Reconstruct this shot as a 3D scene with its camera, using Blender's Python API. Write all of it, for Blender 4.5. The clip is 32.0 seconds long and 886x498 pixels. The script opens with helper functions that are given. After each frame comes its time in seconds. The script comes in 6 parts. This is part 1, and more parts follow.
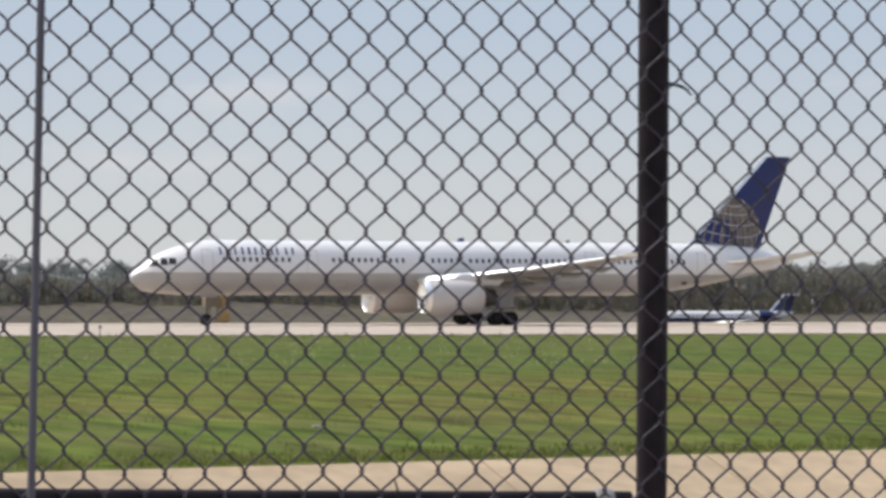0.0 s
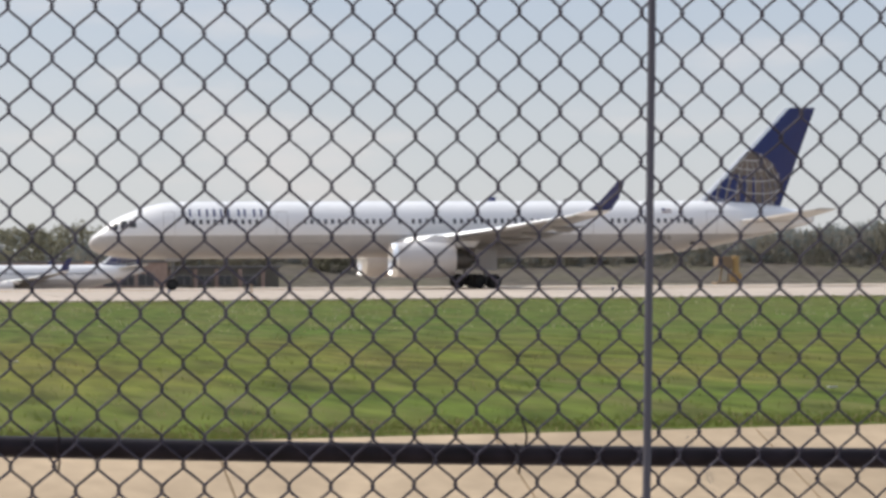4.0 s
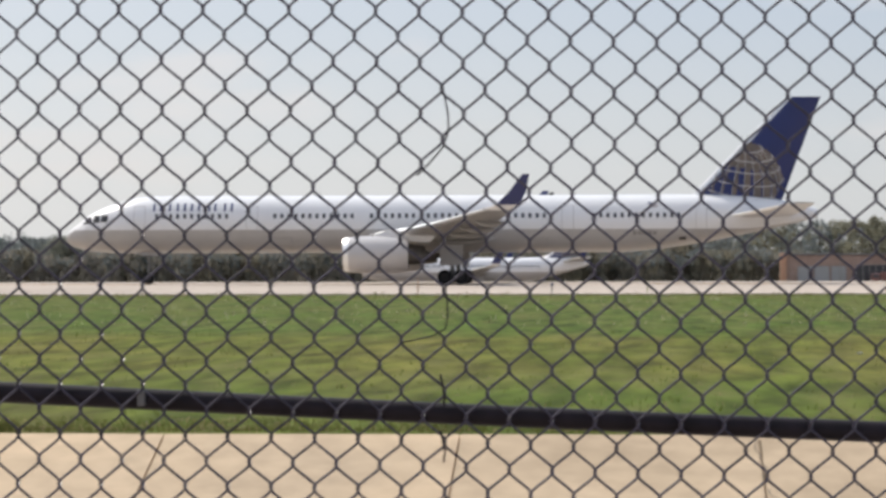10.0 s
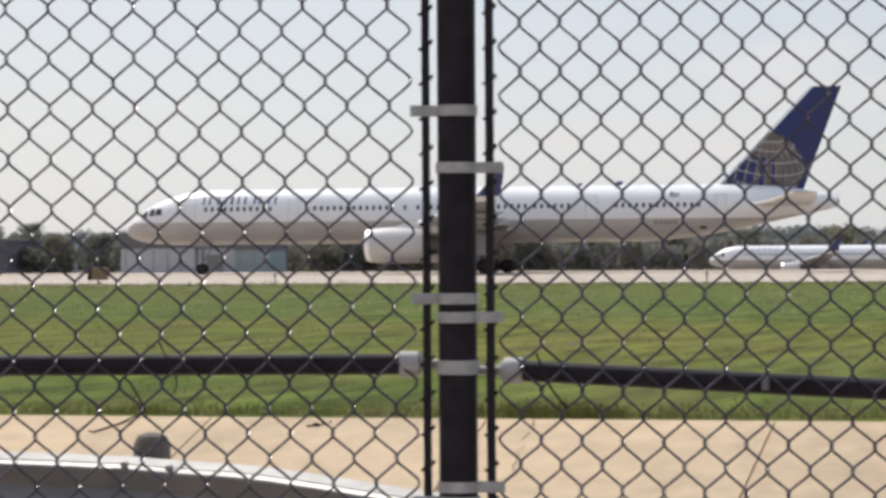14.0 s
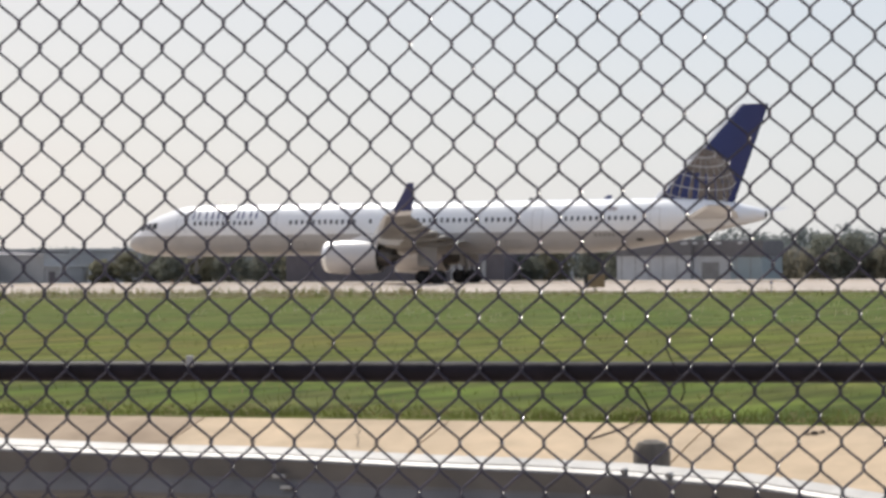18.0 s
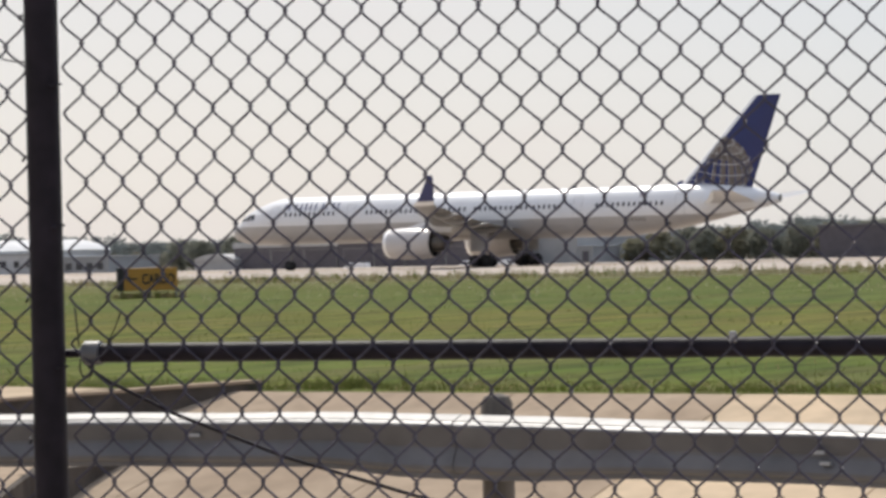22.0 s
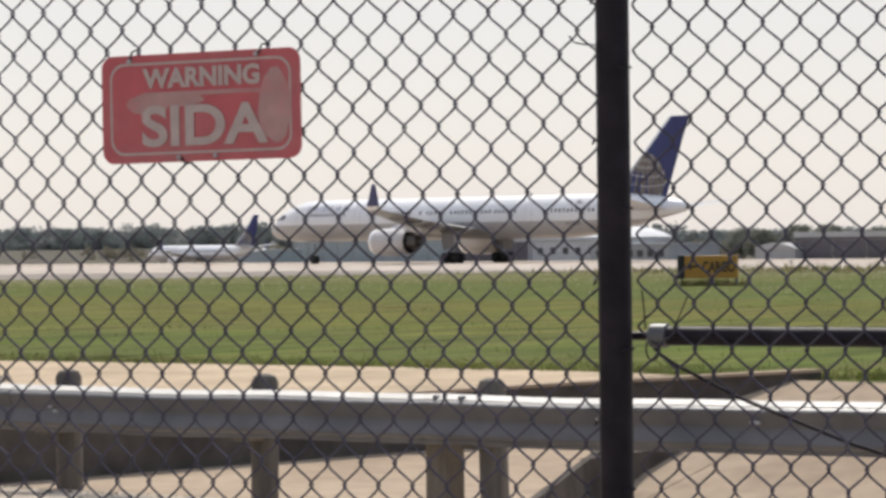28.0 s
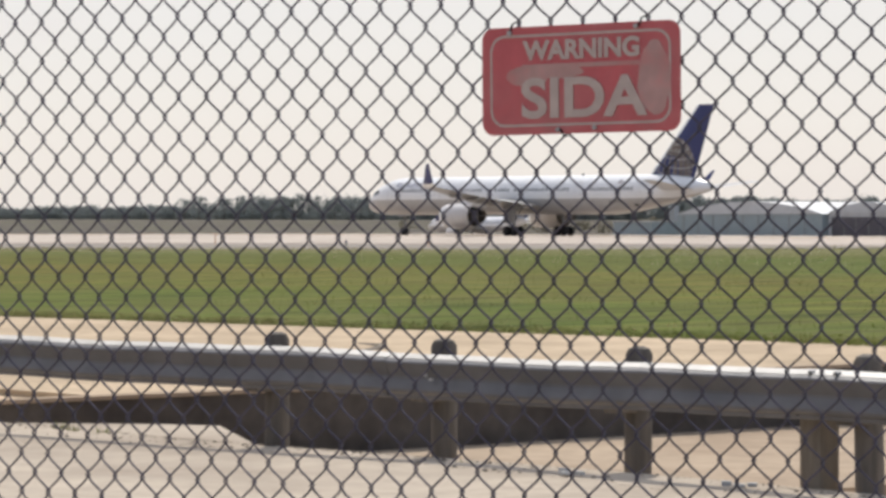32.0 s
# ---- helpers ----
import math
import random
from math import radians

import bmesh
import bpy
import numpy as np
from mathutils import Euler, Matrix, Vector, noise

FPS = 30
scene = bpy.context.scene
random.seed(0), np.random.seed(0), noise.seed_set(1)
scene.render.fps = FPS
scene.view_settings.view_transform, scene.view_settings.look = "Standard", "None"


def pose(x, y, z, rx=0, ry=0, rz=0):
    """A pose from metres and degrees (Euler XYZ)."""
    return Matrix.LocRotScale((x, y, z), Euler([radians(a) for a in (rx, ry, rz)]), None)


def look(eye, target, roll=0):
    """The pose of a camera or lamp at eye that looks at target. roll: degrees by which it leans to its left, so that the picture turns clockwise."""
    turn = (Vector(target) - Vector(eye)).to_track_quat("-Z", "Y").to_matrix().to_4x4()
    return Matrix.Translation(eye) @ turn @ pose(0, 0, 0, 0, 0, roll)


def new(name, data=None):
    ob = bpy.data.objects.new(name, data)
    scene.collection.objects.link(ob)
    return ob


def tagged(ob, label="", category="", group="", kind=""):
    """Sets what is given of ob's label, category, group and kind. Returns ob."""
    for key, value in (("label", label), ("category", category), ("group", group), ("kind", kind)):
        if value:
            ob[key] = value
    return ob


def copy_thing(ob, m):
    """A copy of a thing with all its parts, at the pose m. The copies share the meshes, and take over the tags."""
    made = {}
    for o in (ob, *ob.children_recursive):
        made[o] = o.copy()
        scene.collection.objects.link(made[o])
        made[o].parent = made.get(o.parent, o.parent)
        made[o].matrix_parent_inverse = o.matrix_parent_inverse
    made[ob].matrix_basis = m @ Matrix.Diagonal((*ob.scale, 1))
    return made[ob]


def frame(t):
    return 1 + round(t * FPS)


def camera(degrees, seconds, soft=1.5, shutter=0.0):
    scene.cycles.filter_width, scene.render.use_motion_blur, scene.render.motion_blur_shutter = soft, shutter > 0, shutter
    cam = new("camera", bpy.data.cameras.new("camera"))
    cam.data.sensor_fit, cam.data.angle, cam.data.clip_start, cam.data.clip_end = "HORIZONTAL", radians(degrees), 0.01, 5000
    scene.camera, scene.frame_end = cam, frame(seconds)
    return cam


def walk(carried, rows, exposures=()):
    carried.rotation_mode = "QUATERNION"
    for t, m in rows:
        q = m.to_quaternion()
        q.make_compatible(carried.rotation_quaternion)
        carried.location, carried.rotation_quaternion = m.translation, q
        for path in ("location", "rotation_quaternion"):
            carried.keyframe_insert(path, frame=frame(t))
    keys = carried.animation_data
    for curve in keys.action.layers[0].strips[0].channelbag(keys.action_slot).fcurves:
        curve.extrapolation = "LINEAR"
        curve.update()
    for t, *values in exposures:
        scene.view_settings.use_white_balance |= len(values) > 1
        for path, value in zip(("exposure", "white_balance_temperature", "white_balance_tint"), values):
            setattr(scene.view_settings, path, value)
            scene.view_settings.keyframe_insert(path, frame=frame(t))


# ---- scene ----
# ---------------------------------------------------------------- camera and its path
# seconds, turn to the left, tilt up, lean, sideways, height
TURNS = [
    (0.0, -20.371, 0.914, 0.107, 0.091, 2.016), (0.5, -19.157, 0.945, 0.217, 0.083, 2.012), (1.0, -17.920, 0.891, 0.338, 0.080, 2.014),
    (1.5, -16.816, 0.822, 0.224, 0.078, 2.011), (2.0, -15.914, 0.652, 0.155, 0.076, 2.011), (2.5, -14.875, 0.514, -0.116, 0.069, 2.010),
    (3.0, -13.739, 0.376, -0.367, 0.066, 2.010), (3.5, -12.510, 0.292, -0.326, 0.061, 2.011), (5.5, -7.643, 0.295, -0.301, 0.048, 2.007),
    (6.0, -6.434, 0.400, -0.286, 0.046, 2.007), (6.5, -5.296, 0.473, -0.229, 0.041, 2.006), (7.0, -4.184, 0.473, -0.173, 0.037, 2.005),
    (7.5, -3.081, 0.397, -0.127, 0.038, 2.005), (8.0, -1.960, 0.333, -0.153, 0.032, 2.003), (8.5, -0.630, 0.271, -0.182, 0.032, 2.002),
    (9.0, 0.799, 0.212, -0.236, 0.029, 2.002), (9.5, 2.272, 0.178, -0.230, 0.026, 2.000), (10.0, 3.644, 0.145, -0.083, 0.020, 2.000),
    (10.5, 4.950, 0.119, 0.056, 0.018, 2.001), (11.0, 6.145, 0.121, 0.145, 0.016, 1.999), (11.5, 7.378, 0.100, 0.299, 0.013, 1.999),
    (12.0, 8.629, 0.071, 0.269, 0.009, 1.997), (12.5, 9.953, 0.053, 0.245, 0.007, 1.995), (13.0, 11.388, -0.007, 0.091, 0.003, 1.997),
    (13.5, 12.886, -0.037, -0.194, -0.000, 1.997), (14.0, 14.436, -0.034, -0.365, -0.005, 1.995), (14.5, 15.926, 0.006, -0.437, -0.006, 1.994),
    (15.0, 17.241, 0.056, -0.514, -0.007, 1.994), (15.5, 18.225, 0.043, -0.542, -0.005, 1.994), (17.5, 22.236, 0.135, -0.408, -0.025, 1.994),
    (18.0, 23.249, 0.159, -0.447, -0.024, 1.995), (18.5, 24.232, 0.091, -0.512, -0.034, 1.994), (19.0, 25.383, -0.053, -0.479, -0.033, 1.994),
    (19.5, 26.635, -0.165, -0.555, -0.038, 1.993), (20.0, 27.949, -0.361, -0.583, -0.040, 1.993), (20.5, 30.502, -1.243, -0.843, -0.040, 1.991),
    (21.0, 31.844, -1.041, -1.163, -0.039, 1.992), (21.5, 31.734, -0.297, -1.351, -0.041, 1.991), (22.0, 32.720, -0.088, -1.386, -0.040, 1.992),
    (22.5, 33.562, 0.057, -1.361, -0.039, 1.990), (23.0, 34.402, -0.012, -1.263, -0.044, 1.990), (23.5, 35.272, -0.161, -1.192, -0.046, 1.991),
    (24.0, 36.431, -0.236, -1.147, -0.050, 1.989), (24.5, 37.585, -0.297, -1.077, -0.049, 1.990), (25.0, 38.604, -0.324, -0.917, -0.050, 1.988),
    (25.5, 39.473, -0.315, -0.830, -0.054, 1.989), (27.5, 42.043, -0.196, -0.687, -0.055, 1.987), (28.0, 42.687, -0.122, -0.663, -0.055, 1.985),
    (28.5, 43.460, -0.081, -0.618, -0.057, 1.985), (29.0, 44.691, -0.163, -0.618, -0.058, 1.985), (29.5, 45.966, -0.465, -0.645, -0.062, 1.986),
    (30.0, 47.019, -0.560, -0.511, -0.056, 1.984), (30.5, 47.817, -0.607, -0.386, -0.060, 1.985), (31.0, 48.431, -0.614, -0.263, -0.060, 1.985),
    (31.5, 48.941, -0.625, -0.108, -0.059, 1.985), (32.0, 49.367, -0.581, 0.018, -0.061, 1.986)
]


def aim(turn, tilt, lean, x, z):
    a, b = radians(turn), radians(tilt)
    eye = Vector((x, 0.0, z))
    return look(eye, eye + Vector((-math.sin(a) * math.cos(b), math.cos(a) * math.cos(b), math.sin(b))), lean)


cam = camera(15.69, 32.0, soft=3.3, shutter=0.35)
walk(cam, [(t, aim(a, b, r, x, z)) for t, a, b, r, x, z in TURNS],
     exposures=[(0, 0.0), (20, 0.0), (22, -0.06), (24, -0.035), (25, -0.03), (28, 0.0), (32, 0.0)])

# ---------------------------------------------------------------- light
SUN_AZ, SUN_EL = 48.0, 52.0      # degrees to the left of +y, and up
world = bpy.data.worlds.new("sky")
scene.world = world
world.use_nodes = True
wn, wl = world.node_tree.nodes, world.node_tree.links
wbg = wn["Background"]
sky = wn.new("ShaderNodeTexSky")
sky.sky_type, sky.sun_disc = "NISHITA", False
sky.sun_elevation, sky.sun_rotation = radians(SUN_EL), radians(-SUN_AZ)
sky.air_density, sky.dust_density, sky.ozone_density, sky.altitude = 1.0, 1.0, 1.0, 20
# high veil over the sky: bluer to the right and upwards, whiter towards the sun's side, with faint puffs
wtc = wn.new("ShaderNodeTexCoord")
wsep = wn.new("ShaderNodeSeparateXYZ")
wl.new(wtc.outputs["Generated"], wsep.inputs["Vector"])


def spread(socket, a, b):
    r = wn.new("ShaderNodeMapRange")
    r.interpolation_type = "SMOOTHSTEP"
    r.inputs["From Min"].default_value, r.inputs["From Max"].default_value = a, b
    wl.new(wsep.outputs[socket], r.inputs["Value"])
    return r.outputs["Result"]


def blend(fac, a, b):
    m = wn.new("ShaderNodeMix")
    m.data_type = "RGBA"
    for i, v in ((0, fac), (6, a), (7, b)):
        if isinstance(v, (tuple, float)):
            m.inputs[i].default_value = v if isinstance(v, float) else (*v, 1)
        else:
            wl.new(v, m.inputs[i])
    return m.outputs[2]


height = spread("Z", -0.005, 0.10)
veil_right = blend(height, (4.2, 4.33, 4.5), (3.12, 3.58, 4.4))
veil_mid = blend(height, (5.0, 5.05, 5.2), (4.45, 4.72, 5.25))
veil_left = blend(height, (5.5, 5.22, 5.1), (5.38, 5.13, 5.15))
veil = blend(spread("X", -0.28, -0.60), blend(spread("X", 0.20, -0.34), veil_right, veil_mid), veil_left)
wmap = wn.new("ShaderNodeMapping")
wmap.inputs["Scale"].default_value = (5.0, 5.0, 20.0)
wnz = wn.new("ShaderNodeTexNoise")
wnz.inputs["Scale"].default_value, wnz.inputs["Detail"].default_value, wnz.inputs["Roughness"].default_value = 1.7, 5.0, 0.55
wrp = wn.new("ShaderNodeMapRange")
wrp.interpolation_type = "SMOOTHSTEP"
wrp.inputs["From Min"].default_value, wrp.inputs["From Max"].default_value, wrp.inputs["To Max"].default_value = 0.54, 0.74, 0.5
wl.new(wtc.outputs["Generated"], wmap.inputs["Vector"])
wl.new(wmap.outputs["Vector"], wnz.inputs["Vector"])
wl.new(wnz.outputs["Fac"], wrp.inputs["Value"])
cloudy = blend(wrp.outputs["Result"], veil, (5.3, 4.9, 4.95))
# the hazy dome grows brighter towards the zenith
dome = blend(spread("Z", 0.12, 0.85), (1.0, 1.0, 1.0), (1.75, 1.75, 1.75))
wmul = wn.new("ShaderNodeMix")
wmul.data_type, wmul.blend_type = "RGBA", "MULTIPLY"
wmul.inputs[0].default_value = 1.0
wl.new(blend(0.86, sky.outputs["Color"], cloudy), wmul.inputs[6])
# and deeper on the side away from the sun
away = blend(spread("Y", 0.55, -0.5), (1.0, 1.0, 1.0), (0.62, 0.64, 0.68))
wmu2 = wn.new("ShaderNodeMix")
wmu2.data_type, wmu2.blend_type = "RGBA", "MULTIPLY"
wmu2.inputs[0].default_value = 1.0
wl.new(dome, wmu2.inputs[6])
wl.new(away, wmu2.inputs[7])
wl.new(wmu2.outputs[2], wmul.inputs[7])
wl.new(wmul.outputs[2], wbg.inputs["Color"])
wbg.inputs["Strength"].default_value = 0.15

sun = new("sun", bpy.data.lights.new("sun", "SUN"))
sun.data.energy, sun.data.angle, sun.data.color = 3.4, radians(0.6), (1.0, 0.95, 0.86)
sun.matrix_world = look((-math.sin(radians(SUN_AZ)) * 60, math.cos(radians(SUN_AZ)) * 60, 60 * math.tan(radians(SUN_EL))), (0, 0, 0))


# ---------------------------------------------------------------- materials
def material(name, colour, rough=0.6, metal=0.0, vary=0.12, size=1.0, bump=0.0, bumpsize=0.05, spread=0.0, spec=0.5,
             second=None, second_size=4.0, second_amount=(0.45, 0.65), stretch=(1, 1, 1), coat=0.0, through_light=0.0):
    """A surface: base colour varied at two scales, an optional second colour in patches, grain relief."""
    m = bpy.data.materials.new(name)
    m.use_nodes = True
    n, l = m.node_tree.nodes, m.node_tree.links
    p = n["Principled BSDF"]
    p.inputs["Roughness"].default_value, p.inputs["Metallic"].default_value = rough, metal
    p.inputs["Coat Weight"].default_value, p.inputs["Specular IOR Level"].default_value = coat, spec
    tc = n.new("ShaderNodeTexCoord")
    mp = n.new("ShaderNodeMapping")
    mp.inputs["Scale"].default_value = stretch
    l.new(tc.outputs["Object"], mp.inputs["Vector"])
    src = None
    if second:
        big = n.new("ShaderNodeTexNoise")
        big.inputs["Scale"].default_value, big.inputs["Detail"].default_value = 1.0 / second_size, 4.0
        l.new(mp.outputs["Vector"], big.inputs["Vector"])
        ramp = n.new("ShaderNodeValToRGB")
        ramp.color_ramp.elements[0].position, ramp.color_ramp.elements[1].position = second_amount
        ramp.color_ramp.elements[0].color, ramp.color_ramp.elements[1].color = (*colour, 1), (*second, 1)
        l.new(big.outputs["Fac"], ramp.inputs["Fac"])
        src = ramp.outputs["Color"]
    fine = n.new("ShaderNodeTexNoise")
    fine.inputs["Scale"].default_value, fine.inputs["Detail"].default_value = 1.0 / size, 6.0
    l.new(mp.outputs["Vector"], fine.inputs["Vector"])
    rng = n.new("ShaderNodeMapRange")
    rng.inputs["From Min"].default_value, rng.inputs["From Max"].default_value = 0.3, 0.7
    rng.inputs["To Min"].default_value, rng.inputs["To Max"].default_value = 1.0 - vary, 1.0 + vary
    l.new(fine.outputs["Fac"], rng.inputs["Value"])
    val = rng.outputs["Result"]
    if spread:
        oi = n.new("ShaderNodeObjectInfo")
        r2 = n.new("ShaderNodeMapRange")
        r2.inputs["To Min"].default_value, r2.inputs["To Max"].default_value = 1.0 - spread, 1.0 + spread
        l.new(oi.outputs["Random"], r2.inputs["Value"])
        mu = n.new("ShaderNodeMath")
        mu.operation = "MULTIPLY"
        l.new(val, mu.inputs[0])
        l.new(r2.outputs["Result"], mu.inputs[1])
        val = mu.outputs["Value"]
    mix = n.new("ShaderNodeMix")
    mix.data_type, mix.blend_type = "RGBA", "MULTIPLY"
    mix.inputs[0].default_value = 1.0
    mix.inputs[6].default_value = (*colour, 1)
    if src:
        l.new(src, mix.inputs[6])
    l.new(val, mix.inputs[7])
    l.new(mix.outputs[2], p.inputs["Base Color"])
    if bump:
        g = n.new("ShaderNodeTexNoise")
        g.inputs["Scale"].default_value, g.inputs["Detail"].default_value = 1.0 / bumpsize, 3.0
        l.new(mp.outputs["Vector"], g.inputs["Vector"])
        b = n.new("ShaderNodeBump")
        b.inputs["Strength"].default_value, b.inputs["Distance"].default_value = bump, bumpsize * 0.4
        l.new(g.outputs["Fac"], b.inputs["Height"])
        l.new(b.outputs["Normal"], p.inputs["Normal"])
    if through_light:
        tr = n.new("ShaderNodeBsdfTranslucent")
        l.new(mix.outputs[2], tr.inputs["Color"])
        ms = n.new("ShaderNodeMixShader")
        ms.inputs[0].default_value = through_light
        l.new(p.outputs["BSDF"], ms.inputs[1])
        l.new(tr.outputs["BSDF"], ms.inputs[2])
        l.new(ms.outputs["Shader"], n["Material Output"].inputs["Surface"])
    return m


GRASS = material("grass", (0.079, 0.100, 0.018), 0.9, spec=0.05, vary=0.52, size=0.6, bump=0.5, bumpsize=0.3,
                 second=(0.104, 0.106, 0.026), second_size=3.0, second_amount=(0.42, 0.62), stretch=(1, 0.16, 1))
# tint bands along the field: green near the ditch, redder, then bluer green towards the taxiway
gn, gl = GRASS.node_tree.nodes, GRASS.node_tree.links
gtc, gsp, grm, gmx = gn.new("ShaderNodeTexCoord"), gn.new("ShaderNodeSeparateXYZ"), gn.new("ShaderNodeValToRGB"), gn.new("ShaderNodeMix")
gmr, gno, gad = gn.new("ShaderNodeMapRange"), gn.new("ShaderNodeTexNoise"), gn.new("ShaderNodeMath")
gno.inputs["Scale"].default_value, gno.inputs["Detail"].default_value = 0.06, 3.0
gl.new(gtc.outputs["Object"], gsp.inputs["Vector"])
gl.new(gtc.outputs["Object"], gno.inputs["Vector"])
gad.operation = "MULTIPLY_ADD"
gad.inputs[1].default_value = 24.0
gl.new(gno.outputs["Fac"], gad.inputs[0])
gl.new(gsp.outputs["Y"], gad.inputs[2])
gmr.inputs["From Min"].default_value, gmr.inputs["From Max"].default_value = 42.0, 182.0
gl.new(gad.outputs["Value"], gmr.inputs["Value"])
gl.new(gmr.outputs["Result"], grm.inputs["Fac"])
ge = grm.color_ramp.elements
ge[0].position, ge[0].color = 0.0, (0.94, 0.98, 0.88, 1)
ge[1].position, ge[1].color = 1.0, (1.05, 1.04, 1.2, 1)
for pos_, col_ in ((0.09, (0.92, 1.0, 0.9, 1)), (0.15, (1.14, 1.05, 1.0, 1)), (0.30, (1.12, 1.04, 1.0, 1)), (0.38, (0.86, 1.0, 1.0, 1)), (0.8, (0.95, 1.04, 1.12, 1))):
    el_ = ge.new(pos_)
    el_.color = col_
gmx.data_type, gmx.blend_type = "RGBA", "MULTIPLY"
gmx.inputs[0].default_value = 1.0
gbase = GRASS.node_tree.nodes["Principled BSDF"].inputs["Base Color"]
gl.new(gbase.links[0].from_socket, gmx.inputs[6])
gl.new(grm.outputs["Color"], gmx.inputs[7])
gdry, gdm = gn.new("ShaderNodeMapRange"), gn.new("ShaderNodeMix")
gdry.inputs["From Min"].default_value, gdry.inputs["From Max"].default_value = 10.0, -90.0
gdad = gn.new("ShaderNodeMath")
gdad.operation = "MULTIPLY_ADD"
gdad.inputs[1].default_value = 60.0
gl.new(gno.outputs["Fac"], gdad.inputs[0])
gl.new(gsp.outputs["X"], gdad.inputs[2])
gl.new(gdad.outputs["Value"], gdry.inputs["Value"])
gdm.data_type, gdm.blend_type = "RGBA", "MULTIPLY"
gdm.inputs[7].default_value = (1.06, 0.91, 0.86, 1)
gl.new(gdry.outputs["Result"], gdm.inputs[0])
gl.new(gmx.outputs[2], gdm.inputs[6])
# clumps of paler, seeding grass, a metre or two across
gsn, gsr, gsm = gn.new("ShaderNodeTexNoise"), gn.new("ShaderNodeMapRange"), gn.new("ShaderNodeMix")
gmp = gn.new("ShaderNodeMapping")
gmp.inputs["Scale"].default_value = (0.9, 0.13, 1.0)
gl.new(gtc.outputs["Object"], gmp.inputs["Vector"])
gl.new(gmp.outputs["Vector"], gsn.inputs["Vector"])
gsn.inputs["Scale"].default_value, gsn.inputs["Detail"].default_value, gsn.inputs["Roughness"].default_value = 1.0, 5.0, 0.65
gsr.inputs["From Min"].default_value, gsr.inputs["From Max"].default_value = 0.50, 0.70
gsr.inputs["To Max"].default_value = 0.75
gl.new(gsn.outputs["Fac"], gsr.inputs["Value"])
gsm.data_type = "RGBA"
gl.new(gsr.outputs["Result"], gsm.inputs[0])
gl.new(gdm.outputs[2], gsm.inputs[6])
gsm.inputs[7].default_value = (0.135, 0.128, 0.045, 1)
# straw-coloured rough where the pavement widens on the left
gvd, gvr, gvn, gva, gvm = gn.new("ShaderNodeMath"), gn.new("ShaderNodeMapRange"), gn.new("ShaderNodeTexNoise"), gn.new("ShaderNodeMath"), gn.new("ShaderNodeMix")
gvd.operation = "SUBTRACT"
gl.new(gsp.outputs["Y"], gvd.inputs[0])
gl.new(gsp.outputs["X"], gvd.inputs[1])
gvr.interpolation_type = "SMOOTHSTEP"
gvr.inputs["From Min"].default_value, gvr.inputs["From Max"].default_value = 208.0, 262.0
gl.new(gvd.outputs["Value"], gvr.inputs["Value"])
gl.new(gmp.outputs["Vector"], gvn.inputs["Vector"])
gvn.inputs["Scale"].default_value, gvn.inputs["Detail"].default_value, gvn.inputs["Roughness"].default_value = 0.3, 6.0, 0.7
gva.operation = "MULTIPLY"
gl.new(gvr.outputs["Result"], gva.inputs[0])
gvs = gn.new("ShaderNodeMapRange")
gvs.inputs["From Min"].default_value, gvs.inputs["From Max"].default_value, gvs.inputs["To Max"].default_value = 0.38, 0.62, 0.8
gl.new(gvn.outputs["Fac"], gvs.inputs["Value"])
gl.new(gvs.outputs["Result"], gva.inputs[1])
gvm.data_type = "RGBA"
gl.new(gva.outputs["Value"], gvm.inputs[0])
gl.new(gsm.outputs[2], gvm.inputs[6])
gvm.inputs[7].default_value = (0.205, 0.178, 0.098, 1)
gl.new(gvm.outputs[2], gbase)
BLADE = material("grass_blade", (0.11, 0.14, 0.03), 0.8, spec=0.05, through_light=0.5, vary=0.3, size=2.6, second=(0.135, 0.125, 0.05), second_size=9.0, stretch=(0.3, 1, 1))
DRY = material("dry_stalk", (0.27, 0.225, 0.12), 0.85, through_light=0.5, spec=0.08, vary=0.3, size=0.5)
SEED = material("seed_heads", (0.42, 0.385, 0.26), 0.85, spec=0.08, through_light=0.4, vary=0.2, size=0.5)
CONCRETE_PALE = material("pale_concrete", (0.56, 0.425, 0.285), 0.85, spec=0.08, vary=0.10, size=0.35, bump=0.25, bumpsize=0.05,
                         second=(0.46, 0.355, 0.245), second_size=2.6, second_amount=(0.4, 0.7), spread=0.05)
CONCRETE_MID = material("aged_concrete", (0.47, 0.36, 0.245), 0.85, spec=0.08, vary=0.10, size=0.35, bump=0.25, bumpsize=0.05,
                        second=(0.36, 0.275, 0.185), second_size=2.6, second_amount=(0.4, 0.7), spread=0.05)
CONCRETE_OLD = material("stained_concrete", (0.36, 0.275, 0.195), 0.85, spec=0.08, vary=0.12, size=0.35, bump=0.3, bumpsize=0.05,
                        second=(0.29, 0.215, 0.15), second_size=1.8, second_amount=(0.4, 0.7), spread=0.05)
# weathered concrete with the shade of the sunless faces put into its colour
CONCRETE_SHADED = material("shaded_weathered_concrete", (0.105, 0.088, 0.074), 0.9, spec=0.08, vary=0.18, size=0.25, bump=0.4, bumpsize=0.04,
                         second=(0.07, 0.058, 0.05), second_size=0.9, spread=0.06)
SLAB = material("taxiway_concrete", (0.47, 0.4, 0.335), 0.85, spec=0.08, vary=0.07, size=3.0, bump=0.1, bumpsize=0.2,
                second=(0.40, 0.335, 0.28), second_size=9.0, spread=0.06)
